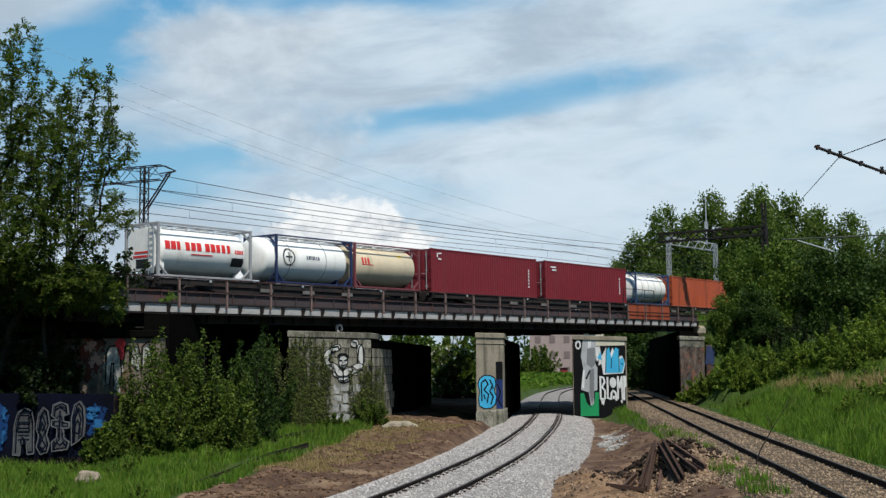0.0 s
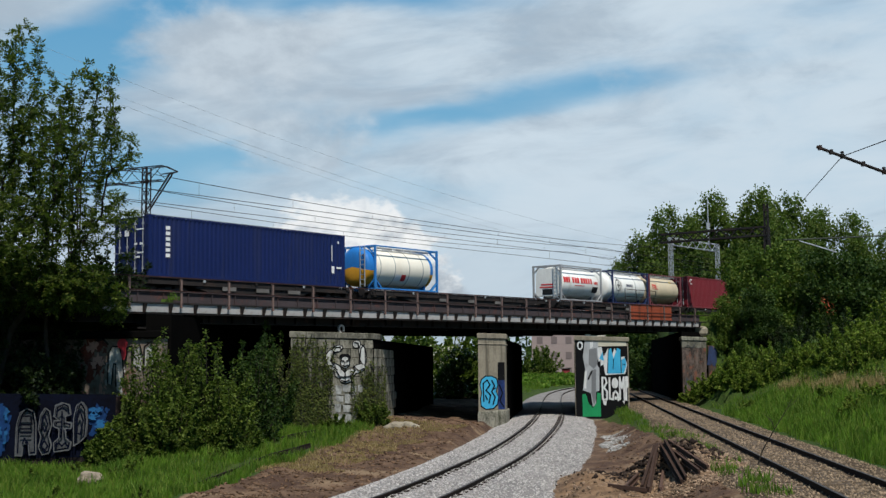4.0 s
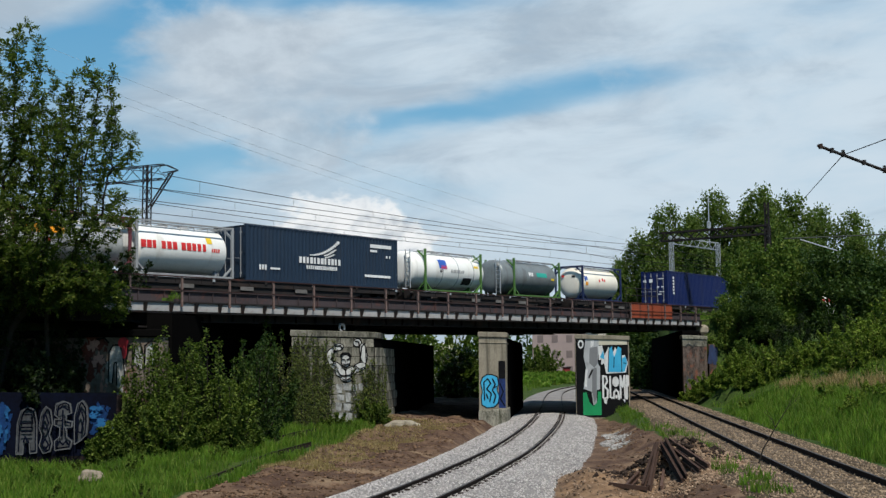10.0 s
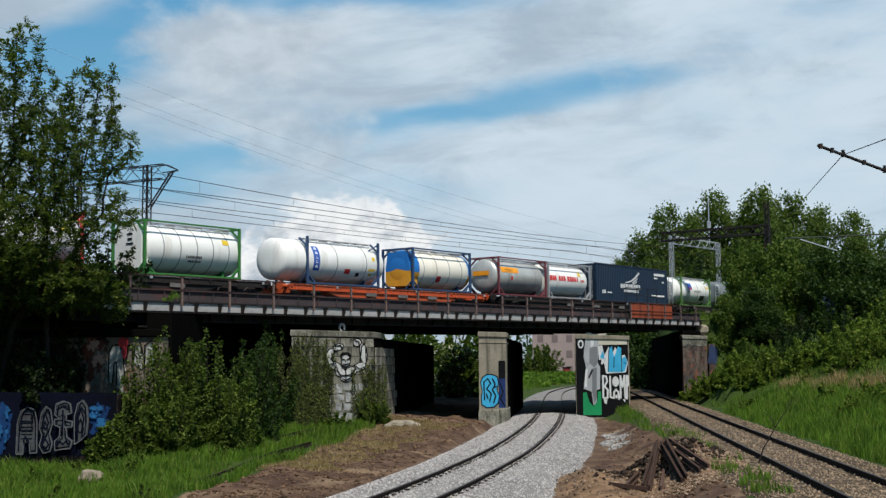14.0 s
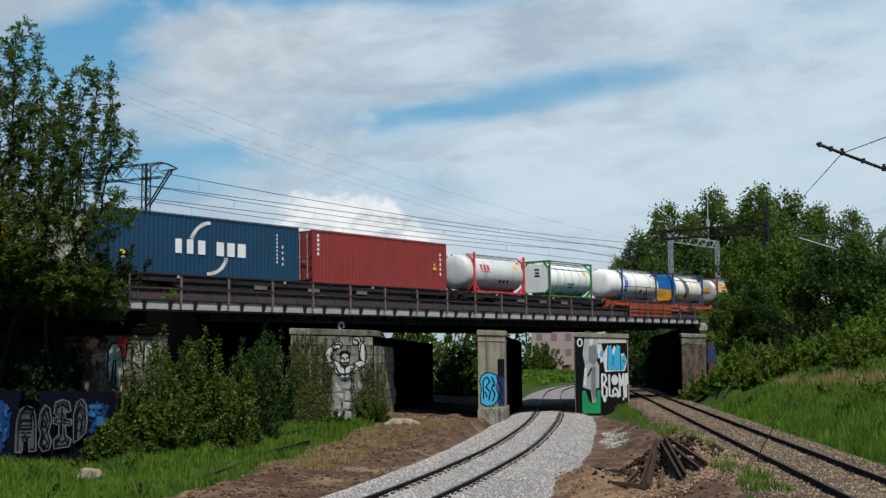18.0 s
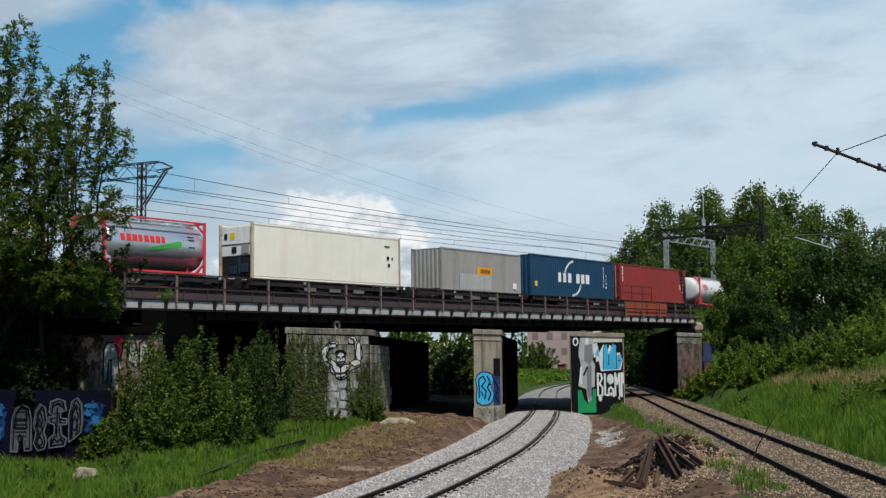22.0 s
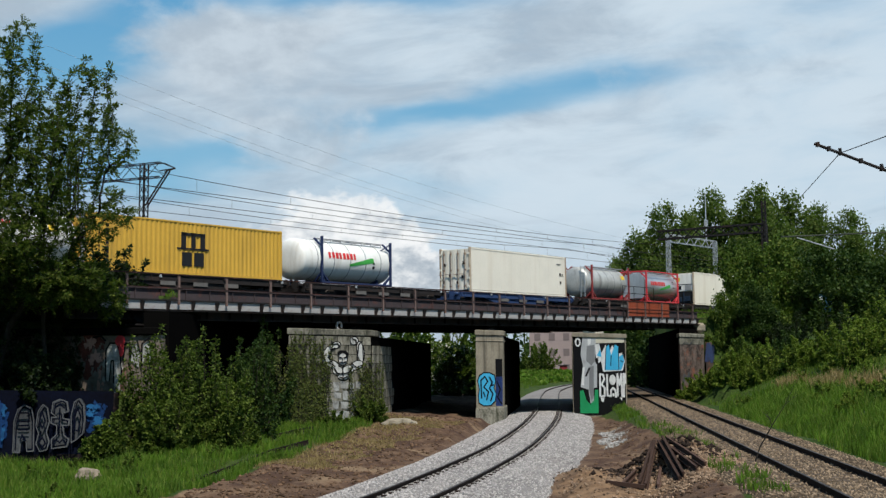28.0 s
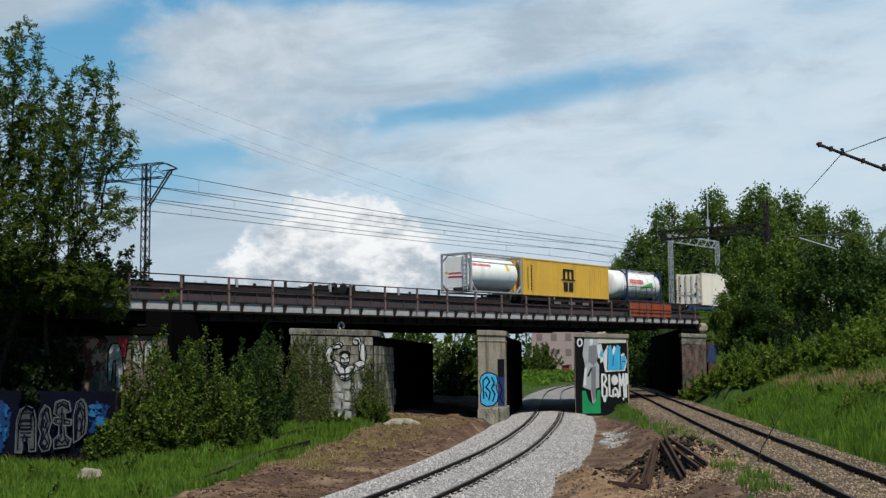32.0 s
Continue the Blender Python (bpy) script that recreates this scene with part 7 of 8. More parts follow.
def make_cantilever():
    """The arm over the old track reaches in from a mast beyond the picture's edge."""
    t = thing("cantilever_mast", "dark catenary mast with a slanting arm over the track", "catenary mast", pose(18.2, 39.4, 2.3))
    bm = bmesh.new()
    lattice(bm, (0, 0, 0), (0, 0, 8.6), 0.35, 0.35, 12)
    part("lattice_post", bm, STEEL_DARK, t)
    bm = bmesh.new()
    tip, root = Vector((-5.4, 0, 8.23)), Vector((0, 0, 6.1))
    bar(bm, tip, root, 0.11, seg=8)
    for u in (0.02, 0.09, 0.16, 0.29, 0.42):
        q = tip.lerp(root, u)
        box(bm, q.x - 0.05, -0.08, q.z - 0.07, q.x + 0.05, 0.08, q.z + 0.09)
    part("arm", bm, STEEL_DARK, t)
    for u in (0.16, 0.42):
        bm = bmesh.new()
        q = tip.lerp(root, u)
        bar(bm, q, q + Vector((0, 0, 0.16)), 0.05, seg=6)
        for k in range(2):
            bmesh.ops.create_cone(bm, cap_ends=True, segments=10, radius1=0.07, radius2=0.05, depth=0.05, matrix=Matrix.Translation(q + Vector((0, 0, 0.08 + 0.07 * k))))
        part("insulator", bm, STEEL_DARK, t)
    a = pose(18.2, 39.4, 2.3) @ tip.lerp(root, 0.16)
    b = pose(18.2, 39.4, 2.3) @ tip.lerp(root, 0.42)
    wire_thing("track_wire", "dark guy and feeder wires strung from the arm", [
        (a, (26.5, 95, 13.2)), (a, (12.3, 30, 9.2)), (b, (13.1, 30, 8.6)), (tip.lerp(root, 0.62) + Vector((18.2, 39.4, 2.3)), (15.35, 39.4, 5.6))], 0.016)
    t = thing("signal_arm", "dull green cantilever arm with a pale strut over the bank", "catenary mast", pose(23.9, 60, 4.0))
    bm = bmesh.new()
    bar(bm, (0, 0, -1.0), (0, 0, 6.4), 0.2, seg=8)
    part("mast", bm, GALV, t)
    bm = bmesh.new()
    bar(bm, (0, 0, 5.72), (-6.3, 0, 5.5), 0.075, seg=6)
    part("arm", bm, surface("dull_green_steel", (0.06, 0.07, 0.05), (0.03, 0.035, 0.03), rough=0.7), t)
    bm = bmesh.new()
    bar(bm, (-5.5, 0, 5.45), (-3.6, 0, 4.85), 0.07, seg=6)
    part("strut", bm, GALV, t)


make_cantilever()


# ---- lineside clutter ----
def heap_z(x, y):
    """The spoil heap's height over the ground, about its middle."""
    x, y = np.asarray(x, float), np.asarray(y, float)
    rough = 0.13 * np.sin(x * 3.1 + 1.7 * np.sin(y * 2.3)) + 0.09 * np.sin(y * 4.7 + x * 1.9) + 0.05 * np.sin(x * 9.0 + y * 7.0)
    h = 0.66 * np.exp(-(((x - 0.3) / 1.2) ** 2 + ((y - 0.7) / 1.5) ** 2)) + 0.42 * np.exp(-(((x + 2.0) / 0.7) ** 2 + ((y + 0.4) / 2.8) ** 2)) + 0.2 * np.exp(-(((x - 1.5) / 0.9) ** 2 + ((y + 1.0) / 2.0) ** 2))
    return h * (1 + rough) + rough * 0.25 * np.exp(-(x * x + y * y) / 9)


def grit(rng, at, size):
    """Small angular stones at the places given."""
    n = len(at)
    base = np.array([(1, 0, 0), (-1, 0, 0), (0, 1, 0), (0, -1, 0), (0, 0, 1), (0, 0, -1)], float)
    tri = np.array([(0, 2, 4), (2, 1, 4), (1, 3, 4), (3, 0, 4), (2, 0, 5), (1, 2, 5), (3, 1, 5), (0, 3, 5)])
    sc = size * (0.4 + rng.random((n, 1, 1)) ** 2 * 1.6)
    v = (base[None] + rng.normal(0, 0.3, (n, 6, 3))) * sc * np.array([1, 1, 0.75]) + at[:, None]
    q = tri[None] + (np.arange(n) * 6)[:, None, None]
    return v.reshape(-1, 3), q.reshape(-1, 3)


def make_scrap():
    X0, Y0 = 5.85, 32.6
    rng = random.Random(4)
    xs, ys = np.arange(-3.4, 3.41, 0.12), np.arange(-5.0, 5.01, 0.14)
    gx, gy = np.meshgrid(xs, ys)
    edge = np.clip(np.maximum(np.abs(gx) / 3.4, np.abs(gy) / 5.0), 0, 1) ** 6
    gzz = ground_z(gx + X0, gy + Y0) + heap_z(gx, gy) * (1 - edge) + 0.03 - 0.12 * edge
    w = len(xs)
    i = np.arange(len(ys) - 1)[:, None] * w + np.arange(w - 1)[None, :]
    q = np.stack([i, i + 1, i + w + 1, i + w], -1).reshape(-1, 4)
    mound = thing("rubble_mound", "low mound of brown earth and broken stones", "rubble", pose(X0, Y0, 0))
    ob = new("earth", from_arrays("earth", np.stack([gx.ravel(), gy.ravel(), gzz.ravel()], 1), q, surface("rubble_earth", (0.24, 0.15, 0.085), (0.07, 0.042, 0.027), rough=0.95, grain=5, blotch=0.9, amount=0.95, bump=1.0, bump_scale=9), True))
    ob.parent = mound
    rubble = []
    for k in range(6):
        bm = bmesh.new()
        bmesh.ops.create_icosphere(bm, subdivisions=1, radius=0.042)
        for v in bm.verts:
            v.co *= rng.uniform(0.7, 1.35)
            v.co.z *= 0.7
        rubble.append(mesh_of("rubble_stone", bm, surface("rubble_stone", (0.23, 0.16, 0.11), (0.09, 0.06, 0.04), rough=0.95, per_object=0.5)))
    for k in range(290):
        x, y = rng.gauss(0.2, 1.3), rng.gauss(-0.9, 1.7)
        if abs(x) < 3.2 and abs(y) < 4.7:
            z = float(ground_z(x + X0, y + Y0) + heap_z(x, y))
            piece("rubble_stone", rng.choice(rubble), mound, Matrix.Translation((x, y, z + 0.04)) @ pose(0, 0, 0, rng.uniform(0, 360), rng.uniform(0, 360), 0) @ Matrix.Scale(rng.uniform(0.5, 1.8) * (1.6 if rng.random() < 0.06 else 1), 4))
    t = thing("scrap_rail_heap", "heap of rusty old rails leaning on rubble", "scrap heap", pose(X0, Y0, 0.0))
    rust = surface("scrap_rust", (0.075, 0.045, 0.034), (0.028, 0.018, 0.015), rough=0.9, per_object=0.4, spec=0.1)
    fan = ((-1.35, -2.9, -0.5, 0.25), (-0.95, -3.0, 0.0, 0.4), (-0.80, -3.05, 0.1, 0.6), (-0.52, -3.2, 0.06, -0.5), (0.05, -3.0, 0.2, 0.55), (0.2, -2.8, 0.28, 0.35), (0.55, -2.75, 0.32, 0.6), (0.85, -2.4, 0.42, 0.5))
    for k, (fx, fy, tx, ty) in enumerate(fan):
        foot, top = Vector((fx, fy, 0)), Vector((tx, ty, 0))
        foot.z = float(ground_z(fx + X0, fy + Y0) + heap_z(fx, fy)) + 0.02
        top.z = float(ground_z(tx + X0, ty + Y0) + heap_z(tx, ty)) + 0.04 + 0.05 * (k % 3)
        bm = bmesh.new()
        bar(bm, foot, top, 0.13, 0.03)
        bar(bm, foot + Vector((0, 0, 0.06)), top + Vector((0, 0, 0.06)), 0.035, 0.11)
        bar(bm, foot + Vector((0, 0, 0.125)), top + Vector((0, 0, 0.125)), 0.07, 0.045)
        part("old_rail", bm, rust, t)
    bm = bmesh.new()
    za = float(ground_z(X0 - 1.6, Y0 - 2.9) + heap_z(-1.6, -2.9)) + 0.02
    bar(bm, (-1.75, -2.75, za + 0.06), (-0.85, -3.15, za - 0.02), 0.1, 0.1)
    part("cross_rail", bm, rust, t)
    # broken stone and grit over and round the heap
    r2 = np.random.default_rng(14)
    n = 9000
    x, y = r2.normal(0.5, 1.25, n), r2.normal(-1.4, 1.9, n)
    k = (np.abs(x) < 3.3) & (np.abs(y) < 4.9) & (x + X0 < old_x(y + Y0) - 1.5)
    x, y = x[k], y[k]
    z = ground_z(x + X0, y + Y0) + heap_z(x, y) + 0.015
    v, q = grit(r2, np.stack([x + X0, y + Y0, z], -1), 0.028)
    tagged(new("broken_stone", from_arrays("broken_stone", v, q, surface("pale_broken_stone", (0.25, 0.175, 0.118), (0.07, 0.048, 0.032), rough=0.95, island=0.7, spec=0.1))), "broken pale brown stone round the scrap heap", "stones", kind="stuff")
    n = 2600
    x, y = r2.normal(0.35, 0.75, n), r2.normal(0.9, 0.8, n)
    v, q = grit(r2, np.stack([x + X0, y + Y0, ground_z(x + X0, y + Y0) + heap_z(x, y) + 0.03], -1), 0.06)
    tagged(new("burnt_debris", from_arrays("burnt_debris", v, q, surface("burnt_earth", (0.035, 0.025, 0.02), (0.015, 0.011, 0.01), rough=0.95, island=0.5, spec=0.05))), "dark scorched clods on top of the scrap heap", "earth", kind="stuff")
    n = 1700
    y = 46 + 12 * r2.random(n)
    x = new_x(y) + 3.2 + np.abs(r2.normal(0, 0.38, n)) + 0.25 * np.sin(y * 1.1)
    v, q = grit(r2, np.stack([x, y, ground_z(x, y) + 0.02], -1), 0.032)
    tagged(new("spilt_gravel", from_arrays("spilt_gravel", v, q, surface("white_gravel", (0.36, 0.35, 0.33), (0.18, 0.17, 0.16), rough=0.9, island=0.4))), "spilt white gravel beside the new ballast", "stones", kind="stuff")


make_scrap()


def boulder(name, label, x, y, size, mat, seed, flat=0.75):
    bm = bmesh.new()
    bmesh.ops.create_icosphere(bm, subdivisions=3, radius=1.0)
    for v in bm.verts:
        n = noise.noise(v.co * 1.6 + Vector((seed, 0, 0))) * 0.3 + noise.noise(v.co * 4 + Vector((seed, 3, 0))) * 0.1
        v.co = Vector((v.co.x * size[0], v.co.y * size[1], v.co.z * size[2] * flat)) * (1 + n)
    ob = part(name, bm, mat)
    ob.matrix_basis = pose(x, y, float(ground_z(x, y)) + size[2] * flat * 0.45)
    return tagged(ob, label, "rock")


boulder("boulder", "pale weathered boulder in the long grass", -10.35, 34.4, (0.36, 0.3, 0.34), surface("pale_rock", (0.27, 0.225, 0.17), (0.13, 0.105, 0.08), rough=0.95, bump=0.5), 2)
boulder("stone_slab", "tilted grey slab at the foot of the pier", -2.0, 54.0, (0.75, 0.5, 0.32), CONCRETE, 5, 0.7)


OLD_RAIL_A = [(-6.58, 45.2), (-6.0, 47.0), (-5.42, 48.8)]
OLD_RAIL_B = [(-7.56, 34.5), (-6.85, 38.2), (-6.22, 41.5), (-5.13, 44.6)]


def by_old_rail(x, y):
    """Whether a place lies on or just before one of the abandoned rails."""
    a = np.interp(y, [p[1] for p in OLD_RAIL_A], [p[0] for p in OLD_RAIL_A])
    b = np.interp(y, [p[1] for p in OLD_RAIL_B], [p[0] for p in OLD_RAIL_B])
    return ((np.abs(x - a) < 0.3) & (y > 44.6) & (y < 49)) | ((np.abs(x - b) < 0.24) & (y > 34) & (y < 45))


def make_old_rails():
    t = thing("abandoned_rails", "dark rusted rails half buried in the grass", "rail", None)
    for path in (OLD_RAIL_A, OLD_RAIL_B):
        bm = bmesh.new()
        sweep(bm, [(x, y, float(ground_z(x, y)) + (0.0 if y < 40 else 0.10)) for x, y in path], [(-0.05, -0.15), (-0.02, 0.0), (-0.03, 0.06), (0.03, 0.06), (0.02, 0.0), (0.05, -0.15)])
        part("buried_rail", bm, RAIL_SIDE, t)


make_old_rails()


def make_sapling():
    rng = np.random.default_rng(3)
    segs, tips = grow(rng, 2.6, 0.75, 0.022, 2, 0.35, 0.7, 2, (0.35, 0.0))
    t = thing("bare_sapling", "thin leafless sapling leaning beside the track", "sapling", pose(8.0, 30.6, float(ground_z(8.0, 30.6)) - 0.05))
    v, q = tubes(segs, 5, 0.003)
    ob = new("stem", from_arrays("stem", v, q, BARK, True))
    ob.parent = t


make_sapling()


def make_sleepers():
    sb = bmesh.new()
    box(sb, -1.28, -0.13, -0.15, 1.28, 0.13, 0.0, 0.02)
    old = mesh_of("sleeper", sb, surface("old_sleeper_wood", (0.12, 0.09, 0.065), (0.055, 0.04, 0.03), rough=0.95, per_object=0.35))
    t = by_name("old_track")
    for p, d in along(OLD_TRACK, 0.66, 19, 108):
        piece("sleeper", old, t, Matrix.Translation((p[0], p[1], 0.525)) @ pose(0, 0, 0, 0, 0, -math.degrees(math.atan2(d[0], d[1]))))
    sb = bmesh.new()
    box(sb, -1.27, -0.12, -0.2, 1.27, 0.12, 0.0, 0.025)
    con = mesh_of("sleeper", sb, surface("new_concrete_sleeper", (0.44, 0.43, 0.41), (0.33, 0.32, 0.31), rough=0.9, per_object=0.12))
    cb = bmesh.new()
    for x in (-0.7525, 0.7525):
        box(cb, x - 0.19, -0.075, -0.01, x - 0.07, 0.075, 0.055, 0.012)
        box(cb, x + 0.07, -0.075, -0.01, x + 0.19, 0.075, 0.055, 0.012)
    clip = mesh_of("fastening", cb, RAIL_SIDE)
    t = by_name("new_track")
    for p, d in along(NEW_TRACK, 0.6, 20, 108):
        m = Matrix.Translation((p[0], p[1], 0.03)) @ pose(0, 0, 0, 0, 0, -math.degrees(math.atan2(d[0], d[1])))
        sl = piece("sleeper", con, t, m)
        if p[1] < 75:
            piece("fastening", clip, sl, Matrix.Identity(4))


make_sleepers()
scatter_stones("ballast_stones", "loose pale crushed stones of the new ballast", NEW_TRACK, [(-3.15, -0.40)] + PROF_NEW[1:-1] + [(2.95, -0.44)], 0.05, STONES, 30000, 21, 74, 0.032, 5)
scatter_stones("old_ballast_stones", "loose brown stones of the old ballast", OLD_TRACK, PROF_OLD, 0.52, STONES_OLD, 16000, 21, 80, 0.035, 6)


# ---- green things ----
def shrub(name, label, m, seed, w, h, leaf, clumps, per, size, category="bush", group="", depth=None):
    """A bush: shoots fanned from the ground into an uneven dome, leaves set along them."""
    rng = np.random.default_rng(seed)
    d = depth or w
    t = thing(name, label, category, m, group)
    k = max(10, clumps // 2)
    u = rng.normal(size=(k, 3))
    u /= np.linalg.norm(u, axis=1, keepdims=True)
    u[:, 2] = np.abs(u[:, 2])
    rr = 0.50 + 0.46 * rng.random((k, 1)) ** 0.6 + 0.16 * np.sin(u[:, :1] * 5 + seed) * np.cos(u[:, 1:2] * 4) + 0.14 * (rng.random((k, 1)) > 0.86)
    tip = u * rr * np.array([w / 2, d / 2, h])
    tip[:, 2] = np.maximum(tip[:, 2], 0.15)
    base = np.stack([tip[:, 0] * 0.35, tip[:, 1] * 0.35, np.zeros(k)], 1) + rng.normal(0, 0.04 * w, (k, 3)) * np.array([1, 1, 0])
    bow = (base + tip) / 2 + np.stack([tip[:, 0] * 0.12, tip[:, 1] * 0.12, tip[:, 2] * 0.18], 1)
    at = lambda i, a: base[i] * (1 - a) ** 2 + bow[i] * 2 * a * (1 - a) + tip[i] * a ** 2
    segs = []
    for i in range(0, k, max(1, k // 60)):
        q = [at(i, a) for a in (0.0, 0.35, 0.7, 1.0)]
        segs += [(q[0], q[1], 0.022, 0.016), (q[1], q[2], 0.016, 0.011), (q[2], q[3], 0.011, 0.006)]
    v, f = tubes(segs, 4, 0.0)
    ob = new("branchwork", from_arrays("branchwork", v, f, BARK, True))
    ob.parent = t
    n = clumps * per
    i, a = rng.integers(k, size=n), 1.02 - 0.85 * rng.random((n, 1)) ** 1.4
    p = at(i, a)
    out = rng.normal(size=(n, 3))
    out /= np.linalg.norm(out, axis=1, keepdims=True)
    p = p + out * (0.035 + 0.075 * (1.05 - a)) * (w + h) / 2 * rng.random((n, 1)) ** 0.5
    p[:, 2] = np.maximum(p[:, 2], -0.05)
    v, f = blades(rng, p, out + np.array([0, 0, -0.15]), size, 0.32, 1.3)
    ob = new("foliage", from_arrays("foliage", v, f, leaf))
    ob.parent = t
    return t


def gz(x, y, dz=0.0):
    return float(ground_z(x, y)) + dz


lobed_tree("roadside_tree", "tall airy tree with feathery leaves beside the bridge", pose(-15.9, 42.6, 1.8), 15,
           [(3.2, -1.0, 11.2, 1.15, 1.5), (3.8, -0.9, 9.4, 1.25, 1.4), (2.4, -1.0, 9.0, 1.9, 1.7), (1.2, -0.8, 9.6, 1.4, 1.4), (3.5, -1.0, 6.9, 1.6, 1.2), (1.2, -1.2, 6.2, 2.4, 1.8), (2.3, -1.0, 4.3, 1.8, 1.2)],
           (-0.6, 0.3, 0.0), LEAF_T, 1700, 0.205, 0.0085, 4, 0.12, True, 0.27)
lobed_tree("roadside_tree", "leafy tree leaning over the graffitied wall", pose(-17.4, 42.8, 1.8), 8,
           [(1.9, -0.8, 12.6, 1.3, 1.7), (2.3, -0.6, 10.6, 1.8, 1.7), (-0.4, -0.6, 11.6, 2.0, 2.4), (0.2, -0.6, 8.4, 2.3, 1.8), (2.2, -0.2, 7.6, 1.8, 1.5), (0.6, -1.2, 5.6, 2.4, 1.5)],
           (0.0, 0.0, 0.0), LEAF_T, 1600, 0.22, 0.0085, 4, 0.125, True, 0.28)
lobed_tree("roadside_tree", "dark spreading tree over the abutment", pose(-14.6, 43.4, 1.8), 9,
           [(0.8, -1.4, 4.4, 2.0, 1.0), (-1.6, -1.6, 4.6, 2.2, 1.2), (2.2, -0.6, 3.8, 1.1, 0.9)],
           (0.0, 0.0, 0.0), LEAF_T, 1000, 0.22, 0.009, 7, 0.135, True, 0.28)
# thickets whose leaf colour carries the trees' shade
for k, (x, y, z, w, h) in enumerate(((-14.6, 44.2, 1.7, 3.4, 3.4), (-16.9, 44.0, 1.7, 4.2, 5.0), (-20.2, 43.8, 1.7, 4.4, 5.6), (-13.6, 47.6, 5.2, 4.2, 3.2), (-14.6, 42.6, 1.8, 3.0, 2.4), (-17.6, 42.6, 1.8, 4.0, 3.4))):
    shrub("thicket", "leafy thicket against the abutment, its shade put into the leaf colour", pose(x, y, z), 70 + k, w, h, LEAF_S, 170, 46, 0.15, group="thickets by the abutment")
# bushes 3 and 6 get darker leaves in place of the deck's shade
for x, y, w, h, sd in ((-10.4, 42.5, 3.4, 4.1, 1), (-8.7, 43.5, 3.6, 4.4, 2), (-7.6, 46.0, 3.0, 4.2, 3), (-9.6, 41.0, 2.8, 2.4, 4), (-11.5, 40.6, 2.2, 1.9, 5), (-7.6, 51.0, 2.4, 4.6, 6), (-7.9, 42.6, 2.8, 3.0, 7)):
    shrub("bush", "leafy green bush in front of the bridge opening", pose(x, y, gz(x, y, -0.05)), 40 + sd, w, h, LEAF_C if sd not in (3, 6) else LEAF_A, 230, 58, 0.11, group="bushes before the bridge")


def ivy(name, label, m, x0, x1, z0, z1, n, seed, leaf, side=0):
    """Creeper hanging in strands on a wall; side puts it on the wall's right flank."""
    rng = np.random.default_rng(seed)
    t = thing(name, label, "climbing plant", m)
    cs, segs = [], []
    for k in range(n):
        x = x0 + (x1 - x0) * rng.random()
        top = z0 + (z1 - z0) * (0.35 + 0.65 * rng.random())
        z, px = z0, x
        a = np.array([x, -0.13, z0])
        while z < top:
            z += 0.12
            px += rng.normal(0, 0.035)
            b = np.array([px, -0.12 - 0.06 * rng.random(), z])
            segs.append((a, b, 0.012, 0.010))
            if rng.random() < 0.75:
                cs.append(b + rng.normal(0, 0.03, 3))
            a = b
    c = np.array(cs)
    v, f = leaves(rng, c, np.full(len(c), 0.10), 6, 0.085, 1.6, 1.4)
    v[:, 1] = np.minimum(v[:, 1], -0.1)
    vb, fb = tubes(segs, 3)
    for nm, vv, ff, mt in (("foliage", v, f, leaf), ("vine", vb, fb, BARK)):
        if side:
            vv = np.stack([side - vv[:, 1], vv[:, 0], vv[:, 2]], 1)
        else:
            vv[:, 1] += SKEW * vv[:, 0] - 0.08
        ob = new(nm, from_arrays(nm, vv, ff, mt))
        ob.parent = t


PIER_1 = rot_track(-6.72, 51.15)
ivy("creeper", "green creeper climbing the stone pier", PIER_1, -0.05, 0.75, -0.1, 4.6, 44, 1, LEAF_V)
ivy("creeper", "green creeper climbing the stone pier", PIER_1, 0.62, 1.2, -0.1, 4.3, 24, 5, LEAF_V)
ivy("creeper", "green creeper hanging beside the mural", PIER_1, 2.3, 2.85, -0.1, 3.4, 44, 2, LEAF_V)
ivy("creeper", "green creeper round the corner of the pier", PIER_1, 4.9, 7.6, -0.1, 3.2, 22, 3, LEAF_V, 2.82)
shrub("bush", "low weeds at the foot of the pier", pose(-3.3, 54.6, gz(-3.3, 54.6)), 61, 1.8, 1.5, LEAF_C, 70, 40, 0.13)
shrub("bush", "low weeds at the foot of the pier", pose(-5.0, 52.2, gz(-5.0, 52.2)), 62, 2.2, 0.7, LEAF_C, 70, 36, 0.13)

# beyond the bridge
for x, y, w, h, sd, lf in ((-3.5, 97, 7, 6.5, 1, LEAF_B), (0.8, 96, 5, 5.6, 2, LEAF_C), (-9, 99, 8, 5.4, 3, LEAF_A), (-16, 96, 9, 5.2, 4, LEAF_A), (17.2, 214, 8.0, 7.6, 5, LEAF_C), (11.5, 226, 8.0, 9.0, 6, LEAF_A), (2.5, 118, 4, 6, 7, LEAF_B), (21.5, 118, 6, 7.5, 8, LEAF_A), (26, 122, 7, 9, 9, LEAF_A), (-24, 92, 9, 5.2, 10, LEAF_A), (20, 130, 6, 9, 11, LEAF_A)):
    shrub("bush", "tall green thicket beyond the bridge", pose(x, y, gz(x, y, -0.1)), 80 + sd, w, h, lf, 130, 60, 0.34, group="thickets beyond the bridge")
rng = np.random.default_rng(5)
t = thing("blossom_bush", "bush with white blossom beyond the bridge", "bush", pose(0.2, 92.5, gz(0.2, 92.5)))
c = np.stack([rng.normal(0, 0.9, 160), rng.normal(0, 0.6, 160), 0.4 + 3.6 * rng.random(160)], 1)
